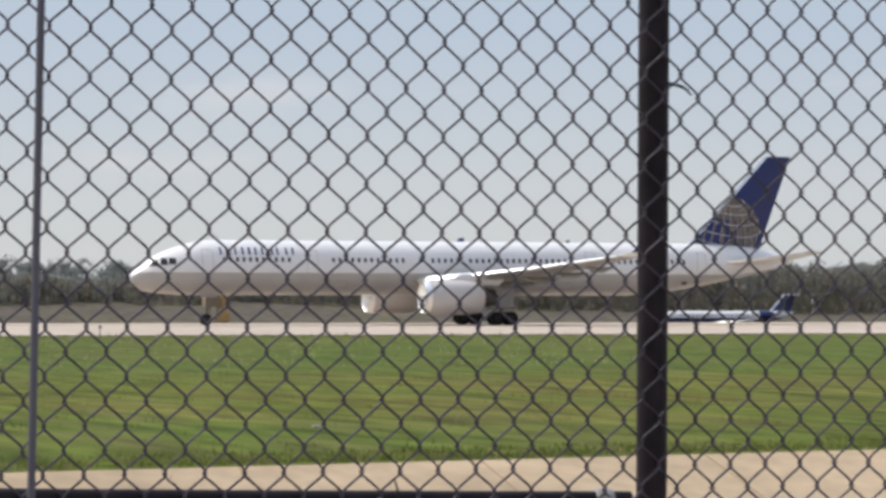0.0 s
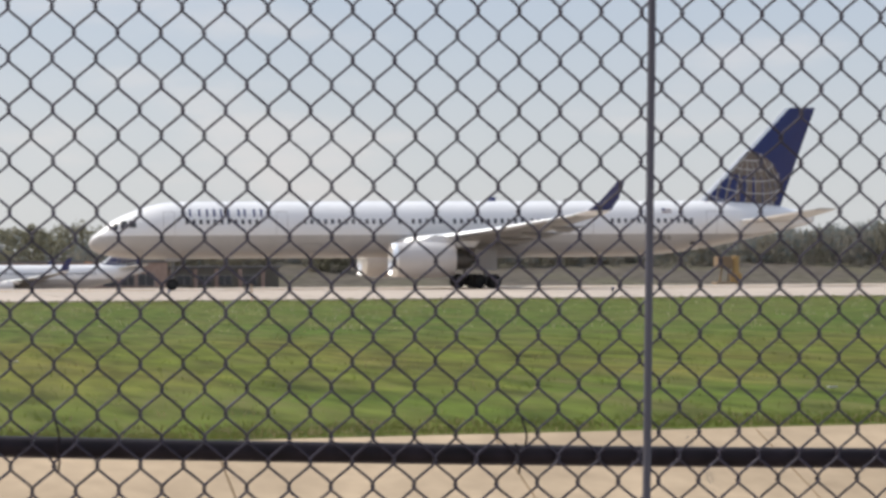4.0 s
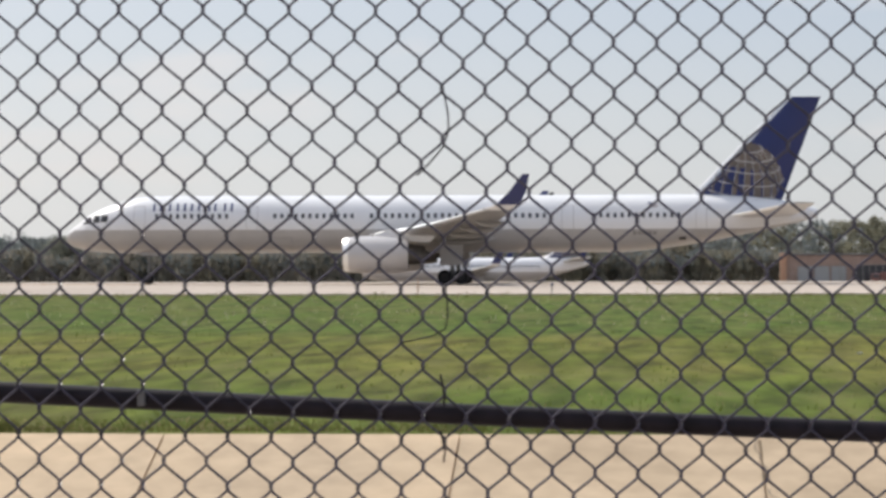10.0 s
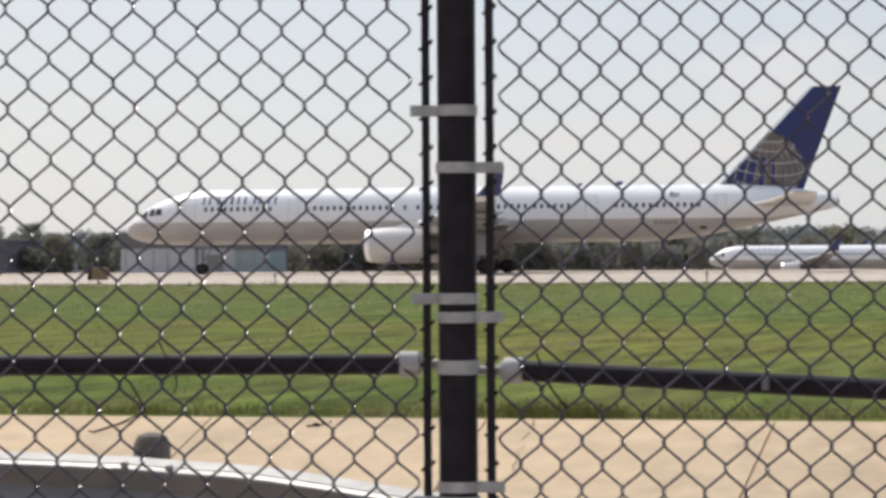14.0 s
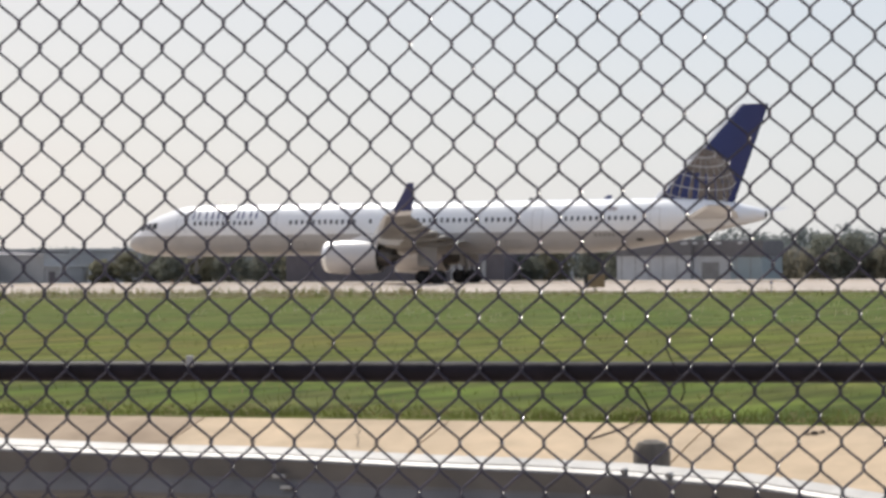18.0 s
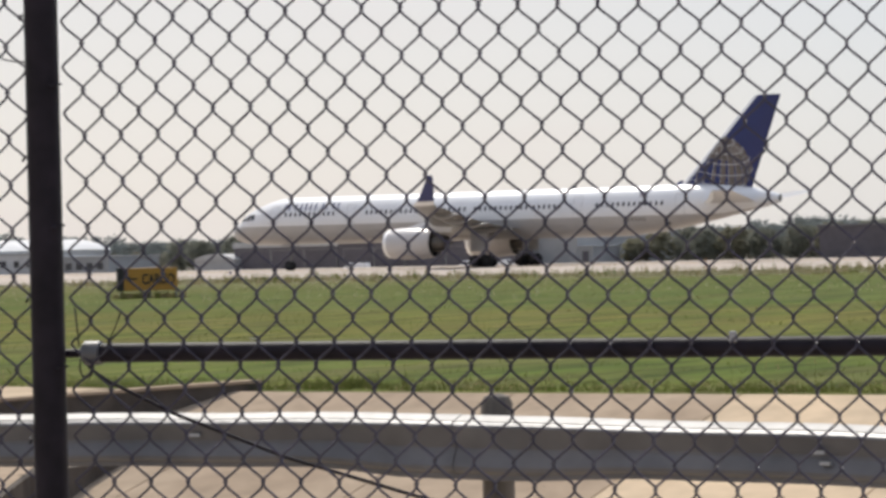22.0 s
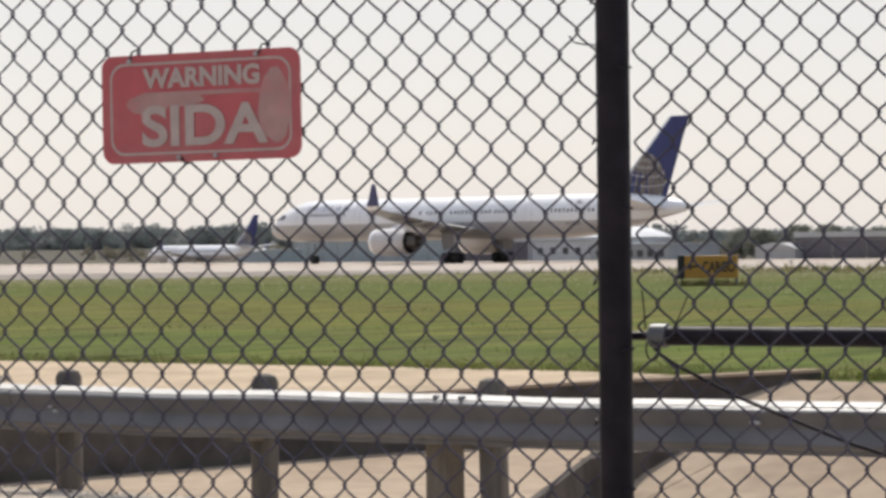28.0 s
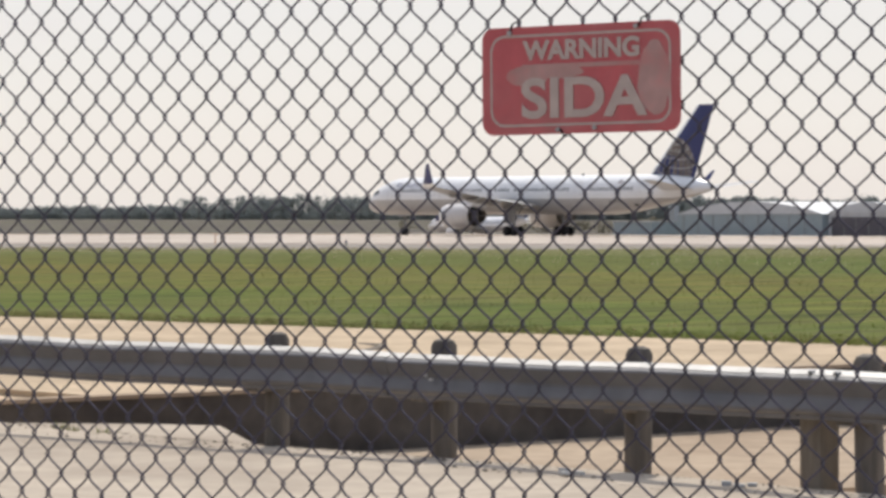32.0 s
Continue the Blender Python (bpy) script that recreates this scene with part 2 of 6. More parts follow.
SHOULDER = material("shoulder_asphalt", (0.27, 0.235, 0.2), 0.9, spec=0.08, vary=0.1, size=2.0, bump=0.2, bumpsize=0.1,
                    second=(0.22, 0.19, 0.165), second_size=8.0)
ROADBED = material("old_pavement", (0.43, 0.36, 0.285), 0.9, spec=0.08, vary=0.14, size=0.3, bump=0.35, bumpsize=0.03,
                   second=(0.34, 0.28, 0.22), second_size=1.2)
VINYL = material("black_vinyl", (0.017, 0.013, 0.0175), 0.55, spec=0.16, vary=0.35, size=0.05, bump=0.15, bumpsize=0.02)
RODGREY = material("dull_grey_rod", (0.10, 0.10, 0.125), 0.7, spec=0.2, vary=0.1, size=0.1)
WIRE = material("vinyl_coated_wire", (0.053, 0.047, 0.068), 0.6, spec=0.30, vary=0.3, size=0.05, spread=0.25)
# glossy coat for the facets added to make the knots glint
GLINT = material("wire_glint_facet", (0.03, 0.026, 0.036), 0.42, spec=0.35, vary=0.3, size=0.05, spread=0.25, coat=0.7)
GLINT.node_tree.nodes["Principled BSDF"].inputs["Coat Roughness"].default_value = 0.25
ALLOY = material("dull_aluminium", (0.36, 0.35, 0.345), 0.55, metal=0.25, vary=0.18, size=0.02, bump=0.2, bumpsize=0.01)
# the rail's upward edge: a paler zinc that holds the sunlight in its colour
ZINC_SUNLIT = material("sunlit_zinc", (0.45, 0.42, 0.38), 0.5, vary=0.12, size=0.12, bump=0.1, bumpsize=0.03, second=(0.37, 0.345, 0.31), second_size=0.35)
GALV = material("galvanised_steel", (0.135, 0.13, 0.132), 0.45, metal=0.2, vary=0.16, size=0.25, bump=0.12, bumpsize=0.06,
                second=(0.105, 0.104, 0.11), second_size=0.7, spread=0.05)
TIMBER = material("treated_timber", (0.125, 0.107, 0.09), 0.9, vary=0.28, size=0.05, bump=0.5, bumpsize=0.02, stretch=(1, 1, 0.15), spread=0.15)
STAKE = material("weathered_timber", (0.185, 0.155, 0.122), 0.9, spec=0.1, vary=0.2, size=0.06, bump=0.4, bumpsize=0.02, stretch=(1, 1, 0.2))
RED = material("faded_red_enamel", (0.455, 0.088, 0.098), 0.5, vary=0.1, size=0.05, second=(0.41, 0.125, 0.125), second_size=0.16, second_amount=(0.45, 0.7))
FADED = material("sun_faded_red", (0.41, 0.24, 0.22), 0.6, vary=0.12, size=0.03, second=(0.42, 0.18, 0.17), second_size=0.06)
LETTER = material("faded_lettering", (0.43, 0.345, 0.31), 0.6, vary=0.1, size=0.03)
RUBBER = material("tyre_rubber", (0.014, 0.013, 0.013), 0.85, vary=0.2, size=0.1)
WHITE = material("white_aircraft_paint", (0.79, 0.78, 0.775), 0.3, vary=0.03, size=2.0, coat=0.15, second=(0.80, 0.79, 0.78), second_size=4.0)
BELLY = material("grey_aircraft_paint", (0.44, 0.415, 0.39), 0.28, vary=0.06, size=1.2, coat=0.2, second=(0.41, 0.39, 0.375), second_size=3.0)
WINGGREY = material("wing_grey_paint", (0.29, 0.275, 0.255), 0.35, vary=0.08, size=1.0, second=(0.24, 0.225, 0.21), second_size=2.0)
COCKPIT = material("cockpit_glass", (0.02, 0.02, 0.024), 0.2, vary=0.1, size=0.3)
COWL = material("pale_cowl_paint", (0.56, 0.53, 0.51), 0.3, vary=0.05, size=1.2, coat=0.2, second=(0.56, 0.53, 0.51), second_size=2.0)
BARE = material("polished_aluminium", (0.9, 0.9, 0.89), 0.34, metal=0.9, vary=0.05, size=0.5)
NAVY = material("navy_aircraft_paint", (0.014, 0.022, 0.115), 0.3, vary=0.08, size=1.5, coat=0.3)
GOLD = material("tan_gold_paint", (0.165, 0.128, 0.104), 0.35, vary=0.1, size=0.6, second=(0.13, 0.105, 0.09), second_size=1.3, second_amount=(0.42, 0.58))
GLASS = material("dark_window_glass", (0.06, 0.06, 0.066), 0.15, vary=0.1, size=0.3)
STRUT = material("gear_steel", (0.20, 0.195, 0.19), 0.4, metal=0.4, vary=0.15, size=0.15)
HOT = material("exhaust_metal", (0.12, 0.11, 0.10), 0.4, metal=0.7, vary=0.2, size=0.3)
PALELINE = material("pale_line_paint", (0.55, 0.54, 0.53), 0.35, vary=0.05, size=0.5)
HUB = material("dark_hub", (0.03, 0.029, 0.028), 0.7, vary=0.2, size=0.1)
BRICK = material("tan_red_brick", (0.40, 0.285, 0.23), 0.9, vary=0.14, size=0.8, second=(0.35, 0.24, 0.19), second_size=5.0)
OLIVEWALL = material("olive_plaster", (0.15, 0.13, 0.10), 0.85, vary=0.12, size=1.0, second=(0.12, 0.11, 0.09), second_size=4.0)
ORANGE = material("orange_panel", (0.52, 0.30, 0.19), 0.7, vary=0.08, size=0.5)
YELLOW = material("sign_yellow", (0.43, 0.215, 0.03), 0.5, vary=0.06, size=0.3)
EQUIP = material("equipment_brown", (0.30, 0.20, 0.11), 0.5, vary=0.1, size=0.4)
AMBER = material("equipment_amber", (0.55, 0.34, 0.12), 0.5, vary=0.1, size=0.4)
BLACK = material("black_paint", (0.012, 0.012, 0.012), 0.5, vary=0.1, size=0.2)
PALEWALL = material("pale_metal_siding", (0.4, 0.395, 0.385), 0.6, vary=0.05, size=1.5, second=(0.35, 0.345, 0.335), second_size=8.0)
WHITEWALL = material("white_metal_siding", (0.60, 0.59, 0.58), 0.6, vary=0.05, size=1.5, second=(0.52, 0.51, 0.50), second_size=8.0)
TEALWALL = material("grey_green_siding", (0.35, 0.395, 0.40), 0.6, vary=0.05, size=1.5, second=(0.32, 0.37, 0.375), second_size=8.0)
# dark siding, its colour lightened to stand for haze over the distance
DARKWALL = material("hazed_dark_siding", (0.13, 0.115, 0.125), 0.7, vary=0.1, size=1.5, second=(0.12, 0.105, 0.112), second_size=9.0)
ROOFPALE = material("pale_roof_sheet", (0.43, 0.425, 0.41), 0.5, vary=0.05, size=2.0)
ROOFDARK = material("dark_roof_sheet", (0.16, 0.15, 0.15), 0.7, vary=0.1, size=2.0)
BARK = material("tree_bark", (0.09, 0.07, 0.055), 0.95, spec=0.08, vary=0.3, size=0.4)
# these four foliage colours are raised and greyed to carry the distant haze
LEAF = material("hazed_pine_foliage", (0.225, 0.228, 0.185), 0.95, spec=0.05, vary=0.25, size=1.6, spread=0.2, through_light=0.45)
FARLEAF = material("hazed_pine_woods", (0.225, 0.243, 0.232), 0.95, spec=0.05, vary=0.2, size=2.5, through_light=0.35)
LEAF2 = material("hazed_spring_foliage", (0.225, 0.213, 0.15), 0.95, spec=0.05, vary=0.25, size=1.4, spread=0.2, through_light=0.5)
SCRUB = material("hazed_bare_scrub", (0.22, 0.2, 0.15), 0.95, spec=0.05, vary=0.2, size=1.4, spread=0.15, through_light=0.5)
FIELD = material("dry_field", (0.102, 0.088, 0.072), 0.95, spec=0.08, vary=0.25, size=3.0, second=(0.115, 0.106, 0.072), second_size=22.0)
THICKET = material("leafless_thicket", (0.24, 0.22, 0.185), 0.95, spec=0.05, through_light=0.5, vary=0.2, size=5.0, spread=0.3, second=(0.21, 0.2, 0.155), second_size=30.0)
REDPAINT = material("vehicle_red", (0.16, 0.07, 0.06), 0.4, vary=0.05, size=0.5)


# ---------------------------------------------------------------- mesh helpers
class Shape:
    """Collects points and faces; a face carries a material slot."""

    def __init__(self):
        self.v, self.f, self.s = [], [], []

    def add(self, pts, faces, slot=0):
        o = len(self.v)
        self.v += [tuple(p) for p in pts]
        self.f += [tuple(i + o for i in f) for f in faces]
        self.s += [slot] * len(faces)
        return self

    def box(self, x0, y0, z0, x1, y1, z1, slot=0, bevel=0.0):
        b = min(bevel, (x1 - x0) / 3, (y1 - y0) / 3, (z1 - z0) / 3)
        if b <= 0:
            p = [(x, y, z) for z in (z0, z1) for y in (y0, y1) for x in (x0, x1)]
            return self.add(p, [(0, 2, 3, 1), (4, 5, 7, 6), (0, 1, 5, 4), (2, 6, 7, 3), (0, 4, 6, 2), (1, 3, 7, 5)], slot)
        bm = bmesh.new()
        bmesh.ops.create_cube(bm, size=1, matrix=Matrix.Translation(((x0 + x1) / 2, (y0 + y1) / 2, (z0 + z1) / 2)) @ Matrix.Diagonal((x1 - x0, y1 - y0, z1 - z0, 1)))
        bmesh.ops.bevel(bm, geom=bm.edges[:], offset=b, segments=2, affect="EDGES", profile=0.6)
        bm.verts.index_update()
        self.add([v.co for v in bm.verts], [[v.index for v in f.verts] for f in bm.faces], slot)
        bm.free()
        return self

    def tube(self, path, r, n=8, slot=0, caps=True, shape=None):
        """A tube along points; r is one radius or one for each point."""
        path = [Vector(p) for p in path]
        rs = r if isinstance(r, (list, tuple)) else [r] * len(path)
        rings, up = [], None
        for i, p in enumerate(path):
            d = (path[min(i + 1, len(path) - 1)] - path[max(i - 1, 0)]).normalized()
            if up is None:
                up = Vector((0, 0, 1)) if abs(d.z) < 0.9 else Vector((1, 0, 0))
            a = d.cross(up).normalized()
            up = a.cross(d).normalized()
            rings.append([p + (a * math.cos(2 * math.pi * k / n) + up * math.sin(2 * math.pi * k / n)) * rs[i] for k in range(n)])
        return self.rings(rings, slot, caps)

    def rings(self, rings, slot=0, caps=True, closed=True):
        n = len(rings[0])
        pts = [p for ring in rings for p in ring]
        faces = []
        for i in range(len(rings) - 1):
            for k in range(n if closed else n - 1):
                k2 = (k + 1) % n
                faces.append((i * n + k, i * n + k2, (i + 1) * n + k2, (i + 1) * n + k))
        if caps:
            faces += [tuple(range(n - 1, -1, -1)), tuple(range((len(rings) - 1) * n, len(rings) * n))]
        return self.add(pts, faces, slot)

    def lathe(self, axis, prof, n=24, slot=0, centre=(0, 0, 0), caps=False):
        """Rings round an axis ('x' or 'z' or 'y'): prof holds (along, radius)."""
        c = Vector(centre)
        out = []
        for a, r in prof:
            ring = []
            for k in range(n):
                u, w = math.cos(2 * math.pi * k / n) * r, math.sin(2 * math.pi * k / n) * r
                ring.append(c + Vector({"x": (a, u, w), "y": (w, a, u), "z": (u, w, a)}[axis]))
            out.append(ring)
        return self.rings(out, slot, caps)

    def mesh(self, name, mats, smooth=None):
        me = bpy.data.meshes.new(name)
        me.from_pydata(self.v, [], self.f)
        for m in mats if isinstance(mats, (list, tuple)) else [mats]:
            me.materials.append(m)
        me.polygons.foreach_set("material_index", self.s)
        if smooth is not None:
            bm = bmesh.new()
            bm.from_mesh(me)
            bmesh.ops.recalc_face_normals(bm, faces=bm.faces)
            bm.to_mesh(me)
            bm.free()
            me.polygons.foreach_set("use_smooth", [True] * len(me.polygons))
            me.set_sharp_from_angle(angle=radians(smooth))
        me.update()
        return me


def part(name, shape, mats, parent, label="", smooth=None, at=None):
    """One mesh object under a thing or a part."""
    ob = new(name, shape if isinstance(shape, bpy.types.Mesh) else shape.mesh(name, mats, smooth))
    ob.parent = parent
    if at is not None:
        ob.matrix_basis = at
    return tagged(ob, label)


def thing(name, label, category, group="", at=None, kind="", shape=None, mats=None, smooth=None):
    """A top-level thing: an Empty at its base, or one mesh."""
    ob = new(name, shape.mesh(name, mats, smooth) if shape else None)
    if at is not None:
        ob.matrix_basis = at
    return tagged(ob, label, category, group, kind)


# ---------------------------------------------------------------- the ground
FALL = 0.00063                     # the airfield falls gently to the left


def smooth(a, b, t):
    t = max(0.0, min(1.0, (t - a) / (b - a)))
    return t * t * (3 - 2 * t)


def pave_edge(x):
    """Where the near edge of the pavement runs."""
    return 170 - 48 * smooth(-132, -149, x) - 24 * smooth(-146, -178, x)


def slab_edge(x):
    """Where the pale slabs begin on the flare towards the left."""
    return max(110.0, min(170.0, 170.0 - 1.28 * (-167.0 - x)))


def fallx(x):
    """Lie of the airfield from right to left."""
    return FALL * max(-400, min(400, x)) - 0.45 * smooth(-290, -420, x)


def edge_y(x):
    """Where the road ends at the ditch."""
    return 14.9 - 0.62 * smooth(-12.0, -16.0, x)


def edge_z(x):
    return 0.27 + 0.075 * smooth(-12.0, -15.5, x) - 0.03 * smooth(-16, -19, x)


def lip(x):
    """How far the grass lip of the ditch draws back, or comes nearer."""
    if x < -25:
        return 0.5 * smooth(-25, -29, x) - 0.125 * max(0.0, min(60.0, -x) - 31.0)
    return 0.165 * max(0.0, min(36.0, x) - 4.0)


def ground_z(x, y):
    if y <= 14.9:
        z = 0.3
    elif y <= 18:
        z = 0.3 - (y - 14.9) / 3.1 * 1.6
    elif y <= 25:
        z = -1.3
    elif y <= 28.2:
        z = -1.3 + (y - 25) / 3.2 * 0.25
    elif y <= 33:
        z = -1.05 + (y - 28.2) / 4.8 * 1.25
    elif y <= 170:
        z = 0.2 - 0.2 * (y - 33) / 137
    elif y <= 262:
        z = 0.0
    else:
        z = -3.5 * smooth(262, 420, y)
    if y < 34 and x < -26.95:       # filled in behind the headwall
        z = 0.2 if 15 < y < 18 else 0.29 if y <= 15 else 0.16
    if y > 420 and x < -700:        # dry rise on the far left
        z += 4.6 * smooth(-740, -900, x) * smooth(420, 800, y)
    return z + fallx(x) * smooth(40, 160, y)


xs = [-5000, -2500, -1800, -1400, -1100, -900, -820, -740, -650] + [-500 + 10 * i for i in range(45)] + [-55, -50, -46, -42, -38, -34, -30, -27.5, -27.0, -26.9, -24, -21, -19, -17.5, -16, -14, -12.5, -10, -5, 0, 5, 10, 15, 20, 25, 30, 40, 50, 60, 80, 100, 150, 200, 300, 450, 700, 1200, 2500, 5000]
ys = [-5000, -1500, -400, -100, -30, -10, 0, 4, 8, 12, 14.9, 16.4, 18, 21, 25, 26.6, 28.2, 30.6, 33] + [35 + 3 * i for i in range(22)] + [102, 110, 118, 126, 134, 142, 150, 160, 168, 170, 180, 200, 230, 262, 290, 320, 350, 380, 420, 500, 600, 700, 850, 1100, 1500, 2500, 5000]
g = Shape()
nx = len(xs)
rnd = random.Random(3)
for yv in ys:
    for xv in xs:
        wob = (rnd.random() - 0.5) * (0.03 if 36 < yv < 165 else 0.0)
        zv = ground_z(xv, yv) + wob - (0.03 if 14 < yv < 34 else 0)
        if yv == 14.9:              # the road's edge follows the guard rail
            g.v.append((xv, edge_y(xv), edge_z(xv)))
        else:
            g.v.append((xv, yv + lip(xv) * (1.0 if 26 < yv < 40 else 1 - smooth(40, 70, yv) if yv >= 40 else 0.0), zv))
for j in range(len(ys) - 1):
    for i in range(nx - 1):
        ym, xm = (ys[j] + ys[j + 1]) / 2, (xs[i] + xs[i + 1]) / 2
        slot = 0
        if ym < 14.9:
            slot = 1
        elif ym < 33:
            slot = 2
        elif ym > 262:
            slot = 3
        g.f.append((j * nx + i, j * nx + i + 1, (j + 1) * nx + i + 1, (j + 1) * nx + i))
        g.s.append(slot)
ground = thing("ground", "wide flat green airfield grass running to dry fields", "ground", kind="structure",
               shape=g, mats=[GRASS, ROADBED, CONCRETE_PALE, FIELD])


# the taxiway, in poured slabs
def slab_sheet():
    base = Shape()
    x = [-700 + 20 * i for i in range(25)] + [-200 + 4 * i for i in range(21)] + [-100 + 20 * i for i in range(41)]
    n = 9
    for xv in x:
        for k in range(n):
            y = pave_edge(xv) + (172 - pave_edge(xv)) * k / (n - 1)
            base.v.append((xv, y, max(ground_z(xv, y), fallx(xv)) + (0.02 if k == 0 else 0.05)))
    base.f = [(n * i + k, n * i + n + k, n * i + n + k + 1, n * i + k + 1) for i in range(len(x) - 1) for k in range(n - 1)]
    base.s = [0] * len(base.f)
    return base


def flare_slab(x0, x1):
    """One strip of the pale pavement that widens towards the grass."""
    q = Shape()
    xa, xb = x0 + 0.03, x1 - 0.03
    for x in (xa, xb):
        for k in range(5):
            y = slab_edge(x) + (170.0 - slab_edge(x)) * k / 4
            q.v += [(x, y, max(ground_z(x, y), fallx(x)) + 0.075), (x, y, ground_z(x, y) - 0.2)]
    q.f = [(2 * k, 10 + 2 * k, 12 + 2 * k, 2 + 2 * k) for k in range(4)] + [(0, 1, 11, 10)]
    q.s = [0] * len(q.f)
    return q


taxi_shoulder = thing("taxiway_shoulder", "grey asphalt shoulder along the pale taxiway", "shoulder", kind="structure",
                      shape=slab_sheet(), mats=SHOULDER)
road = thing("taxiway", "pale concrete taxiway laid in large slabs", "taxiway", kind="structure")
SLAB_W = 15.0
slab_mesh = Shape().box(-SLAB_W / 2 + 0.03, -6.97, -0.2, SLAB_W / 2 - 0.03, 6.97, 0.0).mesh("slab", SLAB)
for i in range(-30, 16):
    for j in range(6):
        xm, ym = (i + 0.5) * SLAB_W, 177 + 14 * j
        lift = 0.055 + (0.004 if (i * 7 + j * 3) % 5 == 0 else 0.0)
        part("slab", slab_mesh, None, road, at=pose(xm, ym, fallx(xm) + lift, 0, -math.degrees((fallx(xm + 7) - fallx(xm - 7)) / 14), 0))
xm = -168.0
while xm > -700:
    part("flare_slab", flare_slab(xm - 12.0, xm), SLAB, road)
    xm -= 12.0
far_pave = Shape()
for a, b in ((-1500, -450), (240, 1500)):
    far_pave.box(a, 170, -0.6 + fallx((a + b) / 2), b, 261, fallx((a + b) / 2) + 0.04)
part("far_paving", far_pave, SLAB, road)
apron_far = Shape()
for i in range(-9, 5):
    apron_far.box(i * 80 + 0.03, 460, -3.9, i * 80 + 79.97, 611, -3.44)
part("far_apron", apron_far, SLAB, road, "pale concrete apron beyond the taxiway")
line = Shape()
for i in range(-30, 16):
    xm = (i + 0.5) * SLAB_W
    line.box(xm - 7.4, 232.9, fallx(xm) + 0.05, xm + 7.4, 233.2, fallx(xm) + 0.075)
part("centre_line", line, YELLOW, road, "worn yellow centre line")

# concrete lining of the ditch: panels of the far bank
bank = thing("ditch_lining", "sloping cream concrete lining of a drainage ditch", "ditch lining", kind="structure")


def bank_panel(x0, x1):
    s = Shape()
    prof = [(32.9, 0.185), (32.3, 0.03), (30.6, -0.42), (28.4, -1.0), (26.0, -0.92), (23.0, -0.72)]
    top = [[(x, y + lip(x) * (y > 27), z) for y, z in prof] for x in (x0 + 0.012, x1 - 0.012)]
    low = [[(x, y, z - 0.12) for x, y, z in side] for side in top]
    pts = top[0] + top[1] + low[0] + low[1]
    n = len(prof)
    f = []
    for i in range(n - 1):
        f += [(i, i + 1, n + i + 1, n + i), (2 * n + i, 3 * n + i, 3 * n + i + 1, 2 * n + i + 1),
              (i, 2 * n + i, 2 * n + i + 1, i + 1), (n + i, n + i + 1, 3 * n + i + 1, 3 * n + i)]
    f += [(0, n, 3 * n, 2 * n), (n - 1, 3 * n - 1, 4 * n - 1, 2 * n - 1)]
    return s.add(pts, f)


px = -26.3
while px < 40:
    w = 3.05
    part("panel", bank_panel(px, px + w), CONCRETE_OLD if px < -19 else CONCRETE_PALE if px < -4 else CONCRETE_MID, bank)
    px += w
near = Shape()
nxs = [-26.3, -21, -19, -17.5, -16, -14, -12.5, -10, 40]
near.add([(x, edge_y(x) + 0.03, edge_z(x) - 0.012) for x in nxs] + [(x, 16.8, -0.62) for x in nxs] + [(x, 23, -0.72) for x in nxs],
         [(9 * j + i, 9 * j + i + 1, 9 * j + i + 10, 9 * j + i + 9) for j in range(2) for i in range(8)])
part("near_lining", near, CONCRETE_PALE, bank)
fill = Shape()
fxs = [-90, -70, -60, -54, -50, -46, -42, -38, -34, -31, -29, -28, -26.6]
for xv in fxs:
    fill.v += [(xv, 18.2, -0.3), (xv, 18.2, 0.2), (xv, 26.0, 0.2), (xv, 33.05 + lip(xv), 0.2), (xv, 33.05 + lip(xv), -0.3)]
fill.f = [(5 * i + k, 5 * i + 5 + k, 5 * i + 6 + k, 5 * i + 1 + k) for i in range(len(fxs) - 1) for k in range(4)]
fill.s = [0] * len(fill.f)
part("apron", fill, CONCRETE_MID, bank)

kerb_top = Shape().box(-40, 13.2, 0.0, -19.2, 14.30, 0.312, bevel=0.015)
ledge = [(-22.7, 14.31), (-19.0, 14.31), (-19.25, 14.6), (-21.15, 15.7), (-21.6, 15.45), (-21.9, 15.15)]
kerb_top.add([(x, y, -0.6) for x, y in ledge] + [(x, y, 0.285 - 0.006 * (y - 14.3)) for x, y in ledge],
             [(5, 4, 3, 2, 1, 0), (6, 7, 8, 9, 10, 11)] + [(i, (i + 1) % 6, 6 + (i + 1) % 6, 6 + i) for i in range(6)])
part("road_edge", kerb_top, ROADBED, bank)

# headwall and floor of the culvert
head = thing("culvert_headwall", "low weathered concrete headwall across the ditch, darkened as shade", "headwall", kind="structure")
WALL = [(-26.45, 15.0), (-26.36, 24.0), (-26.3, 27.6), (-25.7, 30.2), (-24.25, 33.3)]


def wall_strip(z0, z1, front, back):
    rings = []
    for i, (x, y) in enumerate(WALL):
        z = 0.0 if i < 3 else (0.04 if i == 3 else 0.11)
        zl = z0 + z if z0 > 0 else z0
        rings.append([(x + front, y, zl), (x + front, y, z1 + z), (x - back, y, z1 + z), (x - back, y, zl)])
    return Shape().rings(rings)


part("wall_face", wall_strip(-1.4, 0.17, 0.0, 0.22), CONCRETE_SHADED, head)
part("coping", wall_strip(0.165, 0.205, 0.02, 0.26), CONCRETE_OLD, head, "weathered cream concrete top")
